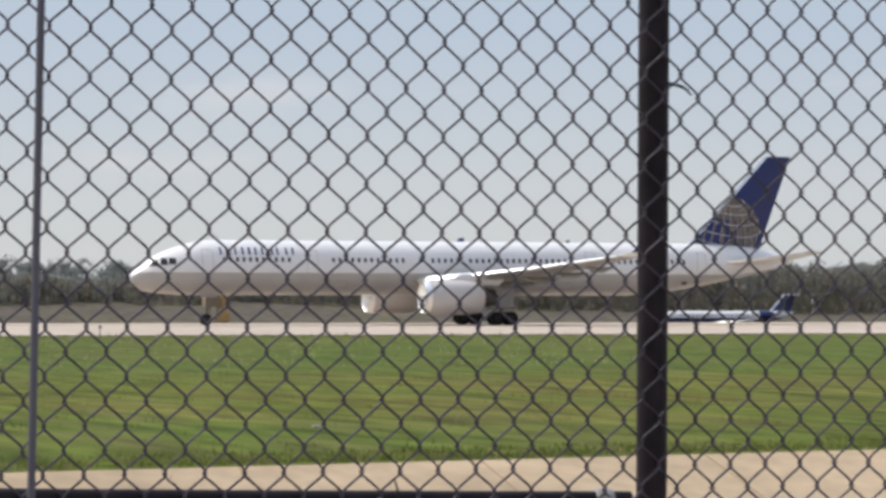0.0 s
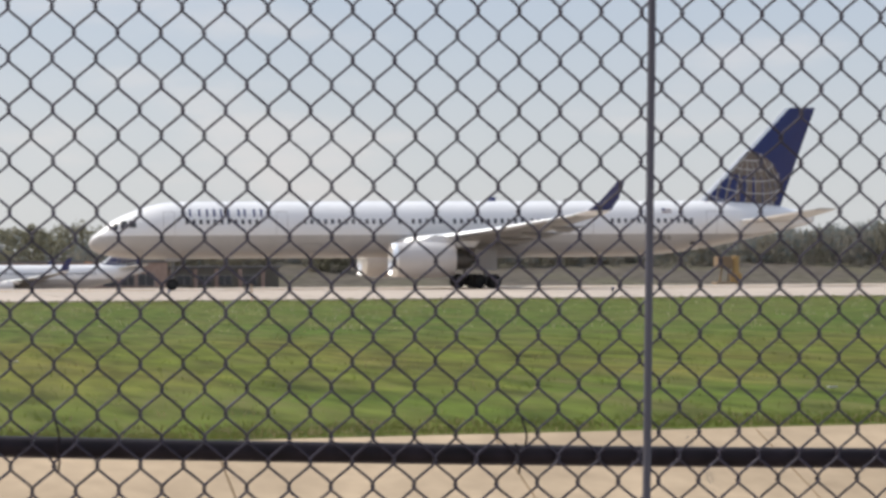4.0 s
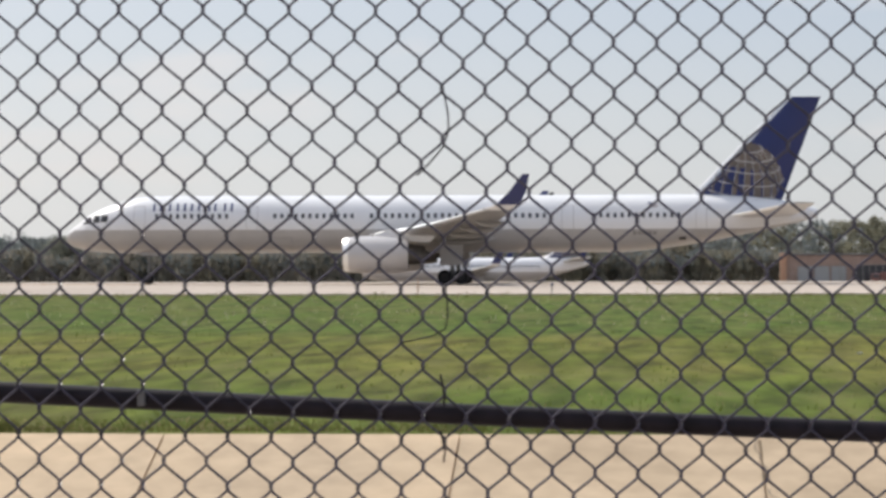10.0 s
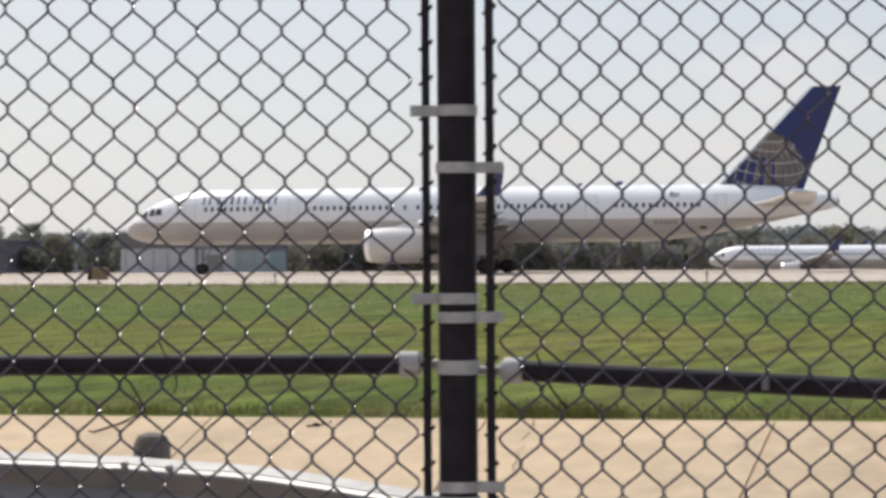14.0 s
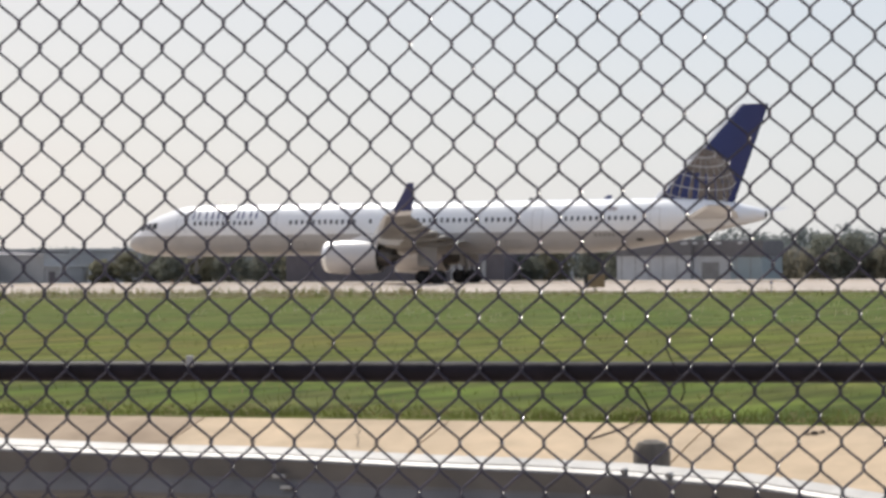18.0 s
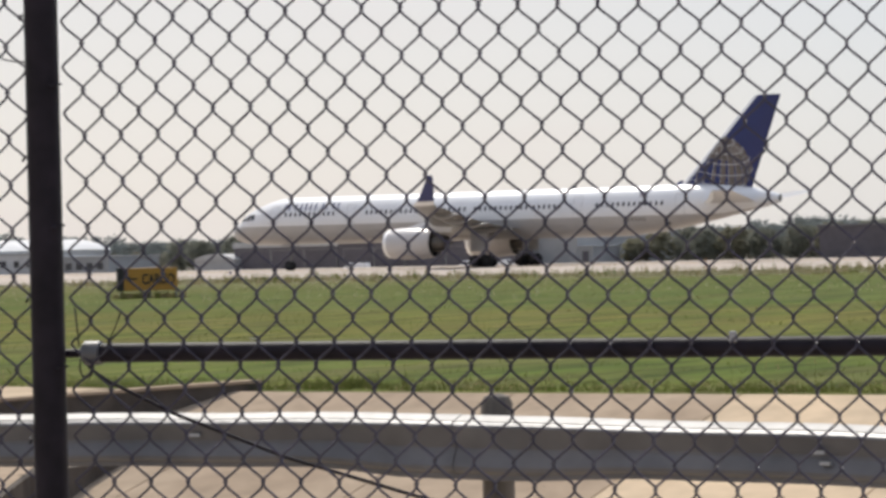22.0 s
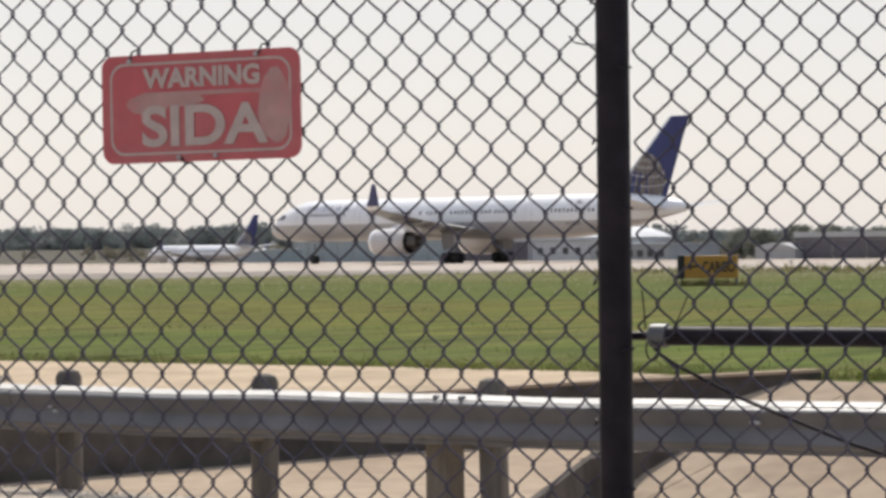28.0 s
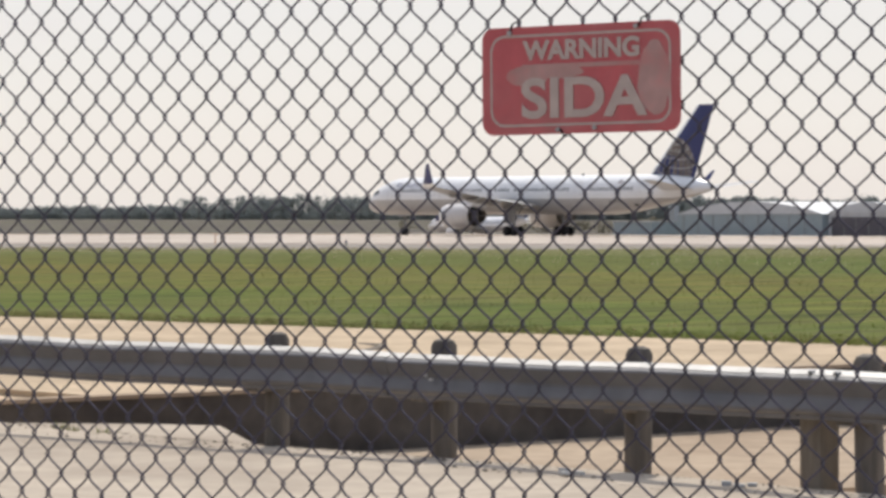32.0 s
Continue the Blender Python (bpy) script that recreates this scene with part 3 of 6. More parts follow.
# floor slab in front of the headwall, ending in a drop to the ditch
slab_ = Shape()
rim = [(-26.4, 16.4), (-20.0, 16.4), (-20.0, 22.6), (-20.4, 23.2), (-24.75, 29.45), (-25.6, 30.9), (-26.4, 30.9)]
k = len(rim)
slab_.add([(x, y, -0.5) for x, y in rim] + [(x, y, -1.4) for x, y in rim],
          [tuple(range(k)), tuple(range(2 * k - 1, k - 1, -1))] + [(i, k + i, k + (i + 1) % k, (i + 1) % k) for i in range(k)])
part("floor_slab", slab_, CONCRETE_OLD, head, "cream concrete apron slab")
drop = Shape()
for (xa, ya), (xb, yb) in (((-20.38, 23.19), (-24.74, 29.46)), ((-24.74, 29.46), (-25.55, 30.8))):
    drop.add([(xa, ya, -1.3), (xb, yb, -1.3), (xb, yb, -0.497), (xa, ya, -0.497), (xa + 0.06, ya + 0.04, -1.3), (xb + 0.06, yb + 0.04, -1.3), (xb + 0.06, yb + 0.04, -0.497), (xa + 0.06, ya + 0.04, -0.497)],
             [(0, 3, 2, 1), (4, 5, 6, 7), (0, 1, 5, 4), (3, 7, 6, 2), (0, 4, 7, 3), (1, 2, 6, 5)])
# wing wall added where shadow lies on the bank; its dark colour carries it
wing = []
for x, y, z in ((-23.62, 27.9, -0.5), (-23.98, 29.46, -0.5), (-24.10, 30.9, -0.24), (-24.2, 33.1, 0.12)):
    wing.append([(x, y, -1.35), (x, y, z), (x - 0.14, y, z), (x - 0.14, y, -1.35)])
part("wing_wall", Shape().rings(wing), CONCRETE_SHADED, head, "dark wing wall running down the bank, in place of a shadow")
part("drop_face", drop, CONCRETE_SHADED, head, "stained edge of the apron slab, darkened as shade")

# ---------------------------------------------------------------- the chain-link fence
PHI = radians(7.18)
FT, FN = Vector((math.cos(PHI), math.sin(PHI), 0)), Vector((-math.sin(PHI), math.cos(PHI), 0))
CORNER = FT * -0.64 + FN * 4.96
RIGHT = (FT - FN * 0.095).normalized()
LEFT = (FT + FN * 0.148).normalized()      # towards the right as well; the left panel runs along minus this
UP = Vector((0, 0, 1))


def on(side, q, z, out=0.0):
    """A point q metres along a panel from the corner post; out: towards the camera."""
    d = RIGHT if side == "R" else LEFT
    if side == "L":
        q -= 0.010 * smooth(-0.75, -1.1, q)
    return CORNER + d * q + UP * z + d.cross(UP) * out


def panel_pose(side, q, z):
    d = RIGHT if side == "R" else LEFT
    return Matrix.Translation(on(side, q, z)) @ Matrix((d, -d.cross(UP), UP)).transposed().to_4x4()


fence = thing("chain_link_fence", "black vinyl-coated chain-link fence with round posts and a mid rail", "fence")
WIRE_R = 0.0021


# how the mesh is pulled out of true, in millimetres along and up: powers of the way along and of the height, and the two shares
PULL = {
    "R": ((2.0, 2.0, 0.1, 4.0), [(0, 0, -6.6, 0.2), (0, 1, 6.4, -1.1), (0, 2, -0.6, 2.5), (1, 0, -2.0, 2.5), (1, 1, 11.1, 5.8), (1, 2, 1.0, 0.3), (2, 0, 13.2, 13.4), (2, 1, -0.8, -5.4), (2, 2, -0.9, -2.4), (3, 0, 5.3, -2.0), (3, 1, -12.3, -3.1), (4, 0, -11.8, -11.7)]),
    "L": ((-1.2, 1.2, -2.3, -0.1), [(0, 0, 0.5, -0.5), (0, 1, 0.6, -0.8), (1, 0, -1.1, 1.3), (1, 1, -1.1, 1.5), (2, 0, 0.4, -0.5)]),
    "F": ((-3.4, 1.0, -4.45, -2.43), [(0, 0, 6.0, -1.0), (0, 1, -0.2, -1.6), (1, 0, -3.0, 3.4), (1, 1, 1.2, -3.8), (2, 0, -2.6, 1.0)]),
}


def pulled(key, q, z):
    (mid, half, lo, hi), terms = PULL[key]
    u, w = (max(lo, min(hi, q)) - mid) / half, (max(1.6, min(2.5, z)) - 2.05) / 0.35
    return (q + sum(a * u ** i * w ** j for i, j, a, _ in terms) / 1000, z + sum(b * u ** i * w ** j for i, j, _, b in terms) / 1000)


rough = random.Random(17)


def weave(key, side, i0, i1, col, zrow, cell, lean):
    """Zigzag wires between the columns i0 and i1: col(i) is a column's place, zrow(q) the height of a node row of the even columns."""
    knot = []                          # a turn of the wire: sideways, towards the camera, up; rising wires lie in front, falling ones behind
    for h, out, d in ((-0.0090, 0.0044, -0.0038), (-0.0052, 0.0050, -0.0006), (-0.0030, 0.0043, 0.0009), (0, 0, 0.0013), (0.0030, -0.0043, 0.0009), (0.0052, -0.0050, -0.0006), (0.0090, -0.0044, -0.0038)):
        knot.append((d, -out, h))
    for i in range(i0, i1):
        base = zrow(col(i))
        path = []
        for j in range(16, 63):
            c = i + (i + j) % 2
            s = 1 if c > i else -1
            dz = (j - 46) * cell / 2
            q, z = pulled(key, col(c) + lean * dz, base + dz)
            path += [(q - col(i) + s * d, s * out, z - base + h) for d, out, h in knot]
        wire = Shape().tube(path, WIRE_R, n=6, caps=False)
        for j in range(16, 63):        # small glossy facets added at the bends, angled to give sun glints
            if (i + j) % 2:
                q, y, z = path[(j - 16) * 7 + 3]
                face = (Vector((-0.265, -0.50, 0.825)) + Vector((rough.random() - 0.5, rough.random() - 0.5, rough.random() - 0.5)) * 0.09).normalized()
                c, e = Vector((q, y, z - 0.002)) + face * 0.0036, face.cross(UP).normalized()
                f = face.cross(e)
                rim = [c + (e * math.cos(a * 1.0472) + f * math.sin(a * 1.0472)) * 0.0027 for a in range(6)]
                wire.add(rim + [c - face * 0.004], [(0, 1, 2, 3, 4, 5)] + [((a + 1) % 6, a, 6) for a in range(6)], 1)
        part("wire", wire, [WIRE, GLINT], fence, smooth=40, at=panel_pose(side, col(i), base))


def column_r(i):
    q = 0.6299 + (0.0313 * i if i < 0 else 0.03307 * i if i < 65 else 0.03307 * 65 + 0.0332 * (i - 65))
    return q + (0.0015 + 0.0038 * smooth(0.48, 0.64, q)) * (1 - smooth(0.85, 1.5, q))


def column_l(i):
    if i >= -28:
        q = -0.2773 + 0.03292 * (i + 5)
        return q + 0.010 * smooth(-0.75, -1.1, q)
    return -1.0252 + 0.03325 * (i + 28)


weave("R", "R", -17, 104, column_r,
      lambda q: 2.3365 - 0.0125 * smooth(0.6, 1.4, q) - 0.006 * smooth(2.4, 3.3, q) + 0.012 * max(0.0, 0.63 - q) + 0.0032 * (1 - smooth(0.8, 1.4, q)), 0.0779, -0.014)
weave("L", "L", -67, 2, column_l,
      lambda q: 2.3318 - 0.0028 * smooth(-0.3, -0.7, q) - 0.0037 * smooth(-0.95, -1.4, q) + 0.0195 * smooth(-0.9, -2.1, q), 0.0781, -0.014)
weave("F", "L", -86, 2, lambda i: -2.4603 + 0.0338 * i - 0.000012 * i * abs(i) * (1 if i < 0 else 0) * -1, lambda q: 2.3808 + 0.0010 * (q + 2.46), 0.0792, -0.014)


def round_post(side, q, r, z0, z1, name, label, lean=0.0, out=0.0):
    s = Shape().tube([on(side, q, z0, out), on(side, q + lean, z1, out)], r, n=28)
    s.tube([on(side, q + lean, z1, out), on(side, q + lean, z1 + r * 0.5, out), on(side, q + lean, z1 + r * 0.9, out)], [r * 1.08, r * 1.0, r * 0.3], n=28)
    return part(name, s, VINYL, fence, label, smooth=40)


round_post("R", 0.0265, 0.0300, 0.2, 2.86, "corner_post", "thick black corner post")
round_post("R", 3.570, 0.0262, 0.2, 2.86, "line_post", "", 0.012, -0.034)
round_post("L", -2.3592, 0.0285, 0.2, 2.86, "line_post", "")
round_post("L", -5.3, 0.0285, 0.2, 2.86, "line_post", "")
# tension bars beside the corner post
for q, side, nm in ((-0.0222, "L", 0), (0.0785, "R", 0)):
    bar = Shape()
    d = RIGHT if side == "R" else LEFT
    o = d.cross(UP)
    a, b = on(side, q - 0.006, 0.45, 0.0), on(side, q - 0.006, 2.8, 0.0)
    ring = [[p + d * u + o * w for u, w in ((0, -0.003), (0.0125, -0.003), (0.0125, 0.004), (0, 0.004))] for p in (a, b)]
    bar.rings(ring)
    tb = part("tension_bar", bar, VINYL, fence)
    m_ = on(side, q, 0.0, 0.0)
    for i in range(32):                # the fabric's last wire is wrapped round the bar
        s_ = 1 if i % 2 else -1
        z = 1.0 + 0.0545 * i
        coil = Shape().tube([m_ + d * (0.009 * u) + o * w + UP * (z + h) for u, w, h in ((-1, 0.0, -0.006), (-0.6, -0.006, -0.003), (0.3, -0.008, 0.001), (1, -0.003, 0.005), (1.1, 0.004, 0.008))], WIRE_R * 1.2, n=6)
        part("wire_loop", coil, VINYL, tb, smooth=60)
# bands clamped round the corner post
pc = on("R", 0.0265, 0.0)


def band(z, toward, name="tension_band"):
    s = Shape()
    s.lathe("z", [(-0.0085, 0.0302), (-0.0085, 0.0328), (0.0085, 0.0328), (0.0085, 0.0302)], n=28, centre=pc + UP * z)
    side = "R" if toward > 0 else "L"
    d = RIGHT if toward > 0 else LEFT
    a = pc + d * (toward * 0.030) + UP * z
    o = d.cross(UP)
    for w in (-0.006, 0.006):
        s.rings([[a + d * (toward * u) + o * (w + q) + UP * h for q, h in ((-0.0015, -0.0085), (0.0015, -0.0085), (0.0015, 0.0085), (-0.0015, 0.0085))] for u in (0.0, 0.042)])
    b = part(name, s, ALLOY, fence, "dull aluminium band")
    bolt = Shape().tube([a + d * toward * 0.030 + o * 0.014, a + d * toward * 0.030 - o * 0.011], 0.0048, n=8)
    part("bolt", bolt, ALLOY, b)


for z, tw in ((2.2065, -1), (2.118, 1), (1.915, -1), (1.886, 1), (1.623, 1), (1.60, -1), (2.52, -1), (2.47, 1)):
    band(z, tw)
# mid rails with cast rail ends
RAIL_R = 0.0163


def rail(side, q0, q1, z0, z1, sag=0.0):
    n = 14
    path = [on(side, q0 + (q1 - q0) * i / n, z0 + (z1 - z0) * i / n - sag * math.sin(math.pi * i / n), -0.022) for i in range(n + 1)]
    return part("mid_rail", Shape().tube(path, RAIL_R, n=20), VINYL, fence, smooth=60)


rail("R", 0.10, 3.53, 1.8035, 1.679, 0.0145)
rail("L", -2.30, -0.05, 1.8225, 1.8125)
for side, q, z, s in (("R", 0.112, 1.8025, 1), ("L", -0.052, 1.8125, -1), ("L", -2.285, 1.8225, 1), ("R", 3.478, 1.681, -1)):
    d = RIGHT if side == "R" else LEFT
    c = on(side, q, z, -0.022)
    cup = Shape().tube([c - d * s * 0.024, c - d * s * 0.016, c + d * s * 0.012, c + d * s * 0.014], [0.010, 0.0205, 0.0205, 0.0175], n=18)
    re = part("rail_end", cup, GALV if side == "L" and q < -1 else ALLOY, fence, "weathered aluminium rail end", smooth=40)
    tab = Shape().tube([c - d * s * 0.055, c - d * s * 0.02], 0.0075, n=8)
    part("lug", tab, VINYL if side == "L" and q < -1 else ALLOY, re)
# brace band of the rail on the corner post
part("brace_band", Shape().lathe("z", [(-0.011, 0.0302), (-0.011, 0.0335), (0.011, 0.0335), (0.011, 0.0302)], n=28, centre=pc + UP * 1.8085), ALLOY, fence, "dull aluminium band")


def wire_bit(side, pts, r, name, label="", parent=None, mat=None):
    return part(name, Shape().tube([on(side, q, z, o) for q, z, o in pts], r, n=6), mat or VINYL, parent or fence, label, smooth=60)


# tie wires and loose ends
wire_bit("R", [(0.9633, 2.262, .006), (0.968, 2.245, .012), (0.974, 2.215, .02), (0.9745, 2.19, .022), (0.965, 2.165, .02), (0.945, 2.142, .014), (0.926, 2.124, .01)], 0.0016, "tie_wire", "loose curled end of tie wire")
wire_bit("R", [(0.9675, 1.962, .005), (0.971, 1.94, .01), (0.973, 1.915, .014), (0.9695, 1.892, .014), (0.95, 1.881, .01), (0.92, 1.874, .006), (0.899, 1.870, .004)], 0.0013, "tie_wire", "loose curled end of tie wire")
for q, z in ((0.965, 1.80), (0.965, 1.715), (1.69, 1.755), (1.69, 1.72), (2.42, 1.745), (2.41, 1.705), (3.1, 1.70)):
    wire_bit("R", [(q - 0.004, z + 0.022, .004), (q, z + 0.006, .008), (q + 0.003, z - 0.008, .008), (q + 0.001, z - 0.026, .003)], 0.0018, "tie_wire")
for q, z, dq in ((3.594, 2.382, 1), (3.60, 2.377, 1)):
    wire_bit("R", [(3.57, 2.384, 0.004), (q, z, .018), (q + 0.022, z - 0.005, .01), (q + 0.03, z - 0.014, .008)], 0.0016, "tie_wire")
wire_bit("L", [(-2.375, 2.315, 0.03), (-2.40, 2.317, .02), (-2.425, 2.322, .012), (-2.436, 2.333, .006)], 0.0015, "tie_wire")
wire_bit("L", [(-2.2995, 1.835, .01), (-2.303, 1.87, .008), (-2.307, 1.90, .006)], 0.0014, "tie_wire")
wire_bit("L", [(-2.25, 1.835, .008), (-2.235, 1.865, .006), (-2.225, 1.89, .004)], 0.0012, "tie_wire")
wire_bit("L", [(-0.494, 1.797, .004), (-0.484, 1.79, .012), (-0.472, 1.772, .016), (-0.463, 1.752, .012), (-0.462, 1.735, .006)], 0.0016, "tie_wire")
wire_bit("L", [(-0.4387, 1.852, .004), (-0.428, 1.83, .01), (-0.412, 1.80, .012), (-0.41, 1.785, .008), (-0.416, 1.77, .004)], 0.0012, "tie_wire")
part("tie_clip", Shape().box(-0.006, -0.004, -0.009, 0.006, 0.004, 0.009, bevel=0.003), ALLOY, fence, "bright aluminium clip", at=panel_pose("L", -1.183, 1.8345))
part("tie_clip", Shape().box(-0.006, -0.004, -0.012, 0.006, 0.004, 0.012, bevel=0.003), GALV, fence, "dull steel clip", at=panel_pose("R", 0.505, 1.786))
wire_bit("R", [(0.151, 1.83, .004), (0.165, 1.80, .016), (0.178, 1.775, .018), (0.20, 1.745, .008)], 0.0018, "tie_wire")

for i in range(9):
    z = 1.56 + 0.1188 * i
    s_ = 1 if i % 2 else -1
    wire_bit("L", [(-2.3592 - 0.034 * s_, z + 0.004, 0.0), (-2.3592 - 0.030 * s_, z + 0.003, 0.016), (-2.3592 - 0.024 * s_, z, 0.026), (-2.3592 - 0.028 * s_, z - 0.006, 0.024)], 0.0022, "tie_wire")

# slack black cable from the rail end down to the foot of the next post
cable = thing("brace_cable", "slack black brace cable hanging down behind the fence", "cable")
pts = [(-2.302, 1.825), (-2.303, 1.805), (-2.29, 1.79), (-2.26, 1.772), (-2.145, 1.718), (-1.95, 1.645), (-1.73, 1.582), (-1.45, 1.51), (-1.1, 1.43), (-0.6, 1.22), (-0.03, 0.95)]
part("strand", Shape().tube([on("L", q, z, -0.03) for q, z in pts], 0.0032, n=8), VINYL, cable, smooth=60)
part("end_loop", Shape().tube([on("L", -2.30 + 0.012 * math.cos(a / 6 * math.pi), 1.80 + 0.02 * math.sin(a / 6 * math.pi), -0.02) for a in range(13)], 0.0016, n=6), VINYL, cable, smooth=60)

# a thin dark rod standing close to the camera
rod = thing("whip_rod", "thin dark whip rod standing upright on the ground", "rod")
rp = Vector((0.332, 1.0386, 0))
part("rod", Shape().tube([rp + UP * 0.3 + Vector((-0.026, 0, 0)), rp + UP * 1.5 + Vector((-0.007, 0, 0)), rp + UP * 2.5 + Vector((0.0095, 0, 0))], [0.0016, 0.0014, 0.0013], n=10), RODGREY, rod, smooth=60)
part("foot", Shape().tube([rp + UP * 0.3, rp + UP * 0.31, rp + UP * 0.33], [0.03, 0.03, 0.008], n=16), VINYL, rod, smooth=40)

# the red warning sign
SGM = panel_pose("L", -3.1690, 2.2350) @ Matrix.Translation((0, -0.012, 0)) @ pose(0, 0, 0, 0, -0.6, 0)
sign = thing("warning_sign", "faded red warning sign with rounded corners wired to the fence", "sign", at=SGM)


def rounded(w, h, r, y, n=8):
    out = []
    for cx, cz, a0 in ((w / 2 - r, h / 2 - r, 0), (-w / 2 + r, h / 2 - r, 90), (-w / 2 + r, -h / 2 + r, 180), (w / 2 - r, -h / 2 + r, 270)):
        for i in range(n + 1):
            a = radians(a0 + 90 * i / n)
            out.append((cx + r * math.cos(a), y, cz + r * math.sin(a)))
    return out


part("plate", Shape().rings([rounded(0.418, 0.197, 0.024, 0.0015), rounded(0.418, 0.197, 0.024, -0.0015)]), RED, sign)
outer, inner = rounded(0.382, 0.168, 0.030, -0.0021), rounded(0.373, 0.159, 0.027, -0.0021)
bs = Shape()
k = len(outer)
bs.add(outer + inner, [(i, (i + 1) % k, k + (i + 1) % k, k + i) for i in range(k)])
part("border_line", bs, LETTER, sign, "thin faded border line")
part("divider", Shape().box(-0.122, -0.0028, 0.0212, 0.126, -0.0018, 0.0292), FADED, sign)


def blot(cx, cz, rx, rz, seed, y):
    r = random.Random(seed)
    pts = []
    for i in range(28):
        a = 2 * math.pi * i / 28
        f = 0.93 + 0.13 * r.random()
        pts.append((cx + rx * f * math.cos(a), y, cz + rz * f * math.sin(a)))
    return Shape().add(pts, [tuple(range(28))])


part("worn_patch", blot(0.157, -0.003, 0.035, 0.066, 4, -0.0024), FADED, sign, "sun-bleached patch")
part("worn_patch", blot(-0.04, 0.014, 0.05, 0.012, 9, -0.0022), FADED, sign, "sun-bleached patch")
part("worn_patch", blot(-0.110, 0.008, 0.046, 0.019, 6, -0.0024), FADED, sign, "sun-bleached patch")


def lettering(text, x0, x1, z0, height, y, parent, mat, label="", bold=0.0012):
    c = bpy.data.curves.new("lettering", "FONT")
    c.body, c.size, c.extrude, c.offset = text, 1.0, 0.0, bold / height * 0.7
    tmp = bpy.data.objects.new("tmp", c)
    scene.collection.objects.link(tmp)
    bpy.context.view_layer.update()
    me = bpy.data.meshes.new_from_object(tmp.evaluated_get(bpy.context.evaluated_depsgraph_get()))
    bpy.data.objects.remove(tmp)
    bpy.data.curves.remove(c)
    co = [v.co.copy() for v in me.vertices]
    ax, bx = min(p.x for p in co), max(p.x for p in co)
    az, bz = min(p.y for p in co), max(p.y for p in co)
    for v, p in zip(me.vertices, co):
        v.co = (x0 + (p.x - ax) / (bx - ax) * (x1 - x0), y, z0 + (p.y - az) / (bz - az) * height)
    me.materials.clear()
    me.materials.append(mat)
    return part("lettering", me, None, parent, label)


lettering("WARNING", -0.120, 0.127, 0.036, 0.037, -0.0032, sign, LETTER, "WARNING in faded cream capitals", 0.0022)
lettering("SIDA", -0.123, 0.143, -0.0705, 0.0755, -0.0032, sign, LETTER, "SIDA in large faded cream capitals", 0.003)
for x, z in ((-0.148, 0.088), (0.120, 0.090), (-0.045, -0.091), (0.032, -0.089)):
    part("bolt", Shape().tube([(x, -0.006, z), (x, 0.006, z)], 0.0045, n=8), ALLOY, sign)
for x in (-0.148, 0.125, -0.04):
    part("tie_wire", Shape().tube([(x, -0.004, 0.089 if x != -0.04 else -0.09), (x + 0.008, -0.004, 0.105 if x != -0.04 else -0.104), (x + 0.016, 0.006, 0.110 if x != -0.04 else -0.10)], 0.0018, n=6), VINYL, sign)

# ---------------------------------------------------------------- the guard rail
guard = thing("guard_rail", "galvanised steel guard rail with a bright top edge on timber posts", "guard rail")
LINE = [(-60, 10.9), (-30, 12.9), (-18.5, 14.10), (-15.1, 14.45), (-13.3, 14.60), (-9.5, 14.92), (-5.3, 14.50), (-4.6, 14.15), (-3.5, 13.6), (-2.2, 12.9), (-1.2, 12.4)]
ZTOP = [1.04, 1.04, 1.046, 1.036, 1.042, 1.055, 1.006, 0.992, 0.905, 0.79, 0.60]


def rail_at(x):
    for (a, b), (za, zb) in zip(zip(LINE, LINE[1:]), zip(ZTOP, ZTOP[1:])):
        if a[0] <= x <= b[0]:
            u = (x - a[0]) / (b[0] - a[0])
            return a[1] + (b[1] - a[1]) * u, za + (zb - za) * u
    return LINE[-1][1], ZTOP[-1]


BEAM = [(0.055, -0.004), (0.04, -0.006), (-0.042, -0.034), (-0.066, -0.050), (-0.070, -0.062), (-0.045, -0.105), (-0.022, -0.155), (-0.024, -0.172), (-0.056, -0.222), (-0.062, -0.242), (-0.056, -0.262), (-0.030, -0.280), (-0.026, -0.303)]


FLANGE = [(0.054, 0.0), (0.041, -0.002), (-0.037, -0.028)]


def beam(x0, x1, n, profile):
    rings = []
    for i in range(n + 1):
        x = x0 + (x1 - x0) * i / n
        y, z = rail_at(x)
        y += 0.006 * math.sin(x * 2.1) + 0.004 * math.sin(x * 5.3)
        z += 0.005 * math.sin(x * 1.7 + 1) + 0.003 * math.sin(x * 4.1)
        deep = 1.0 + 0.15 * smooth(-10.5, -9.8, x) * (1 - smooth(-9.2, -8.2, x))      # deeper at the splice
        sec = [(dy, dz * deep if dz < -0.1 else dz) for dy, dz in profile]
        rings.append([(x, y + dy, z + dz) for dy, dz in sec] + [(x, y + dy + 0.004, z + dz - 0.003) for dy, dz in reversed(sec)])
    return Shape().rings(rings)


BREAKS = [-58, -50, -42, -34, -26, -21.7, -17.2, -13.5, -9.55, -5.2, -1.3]
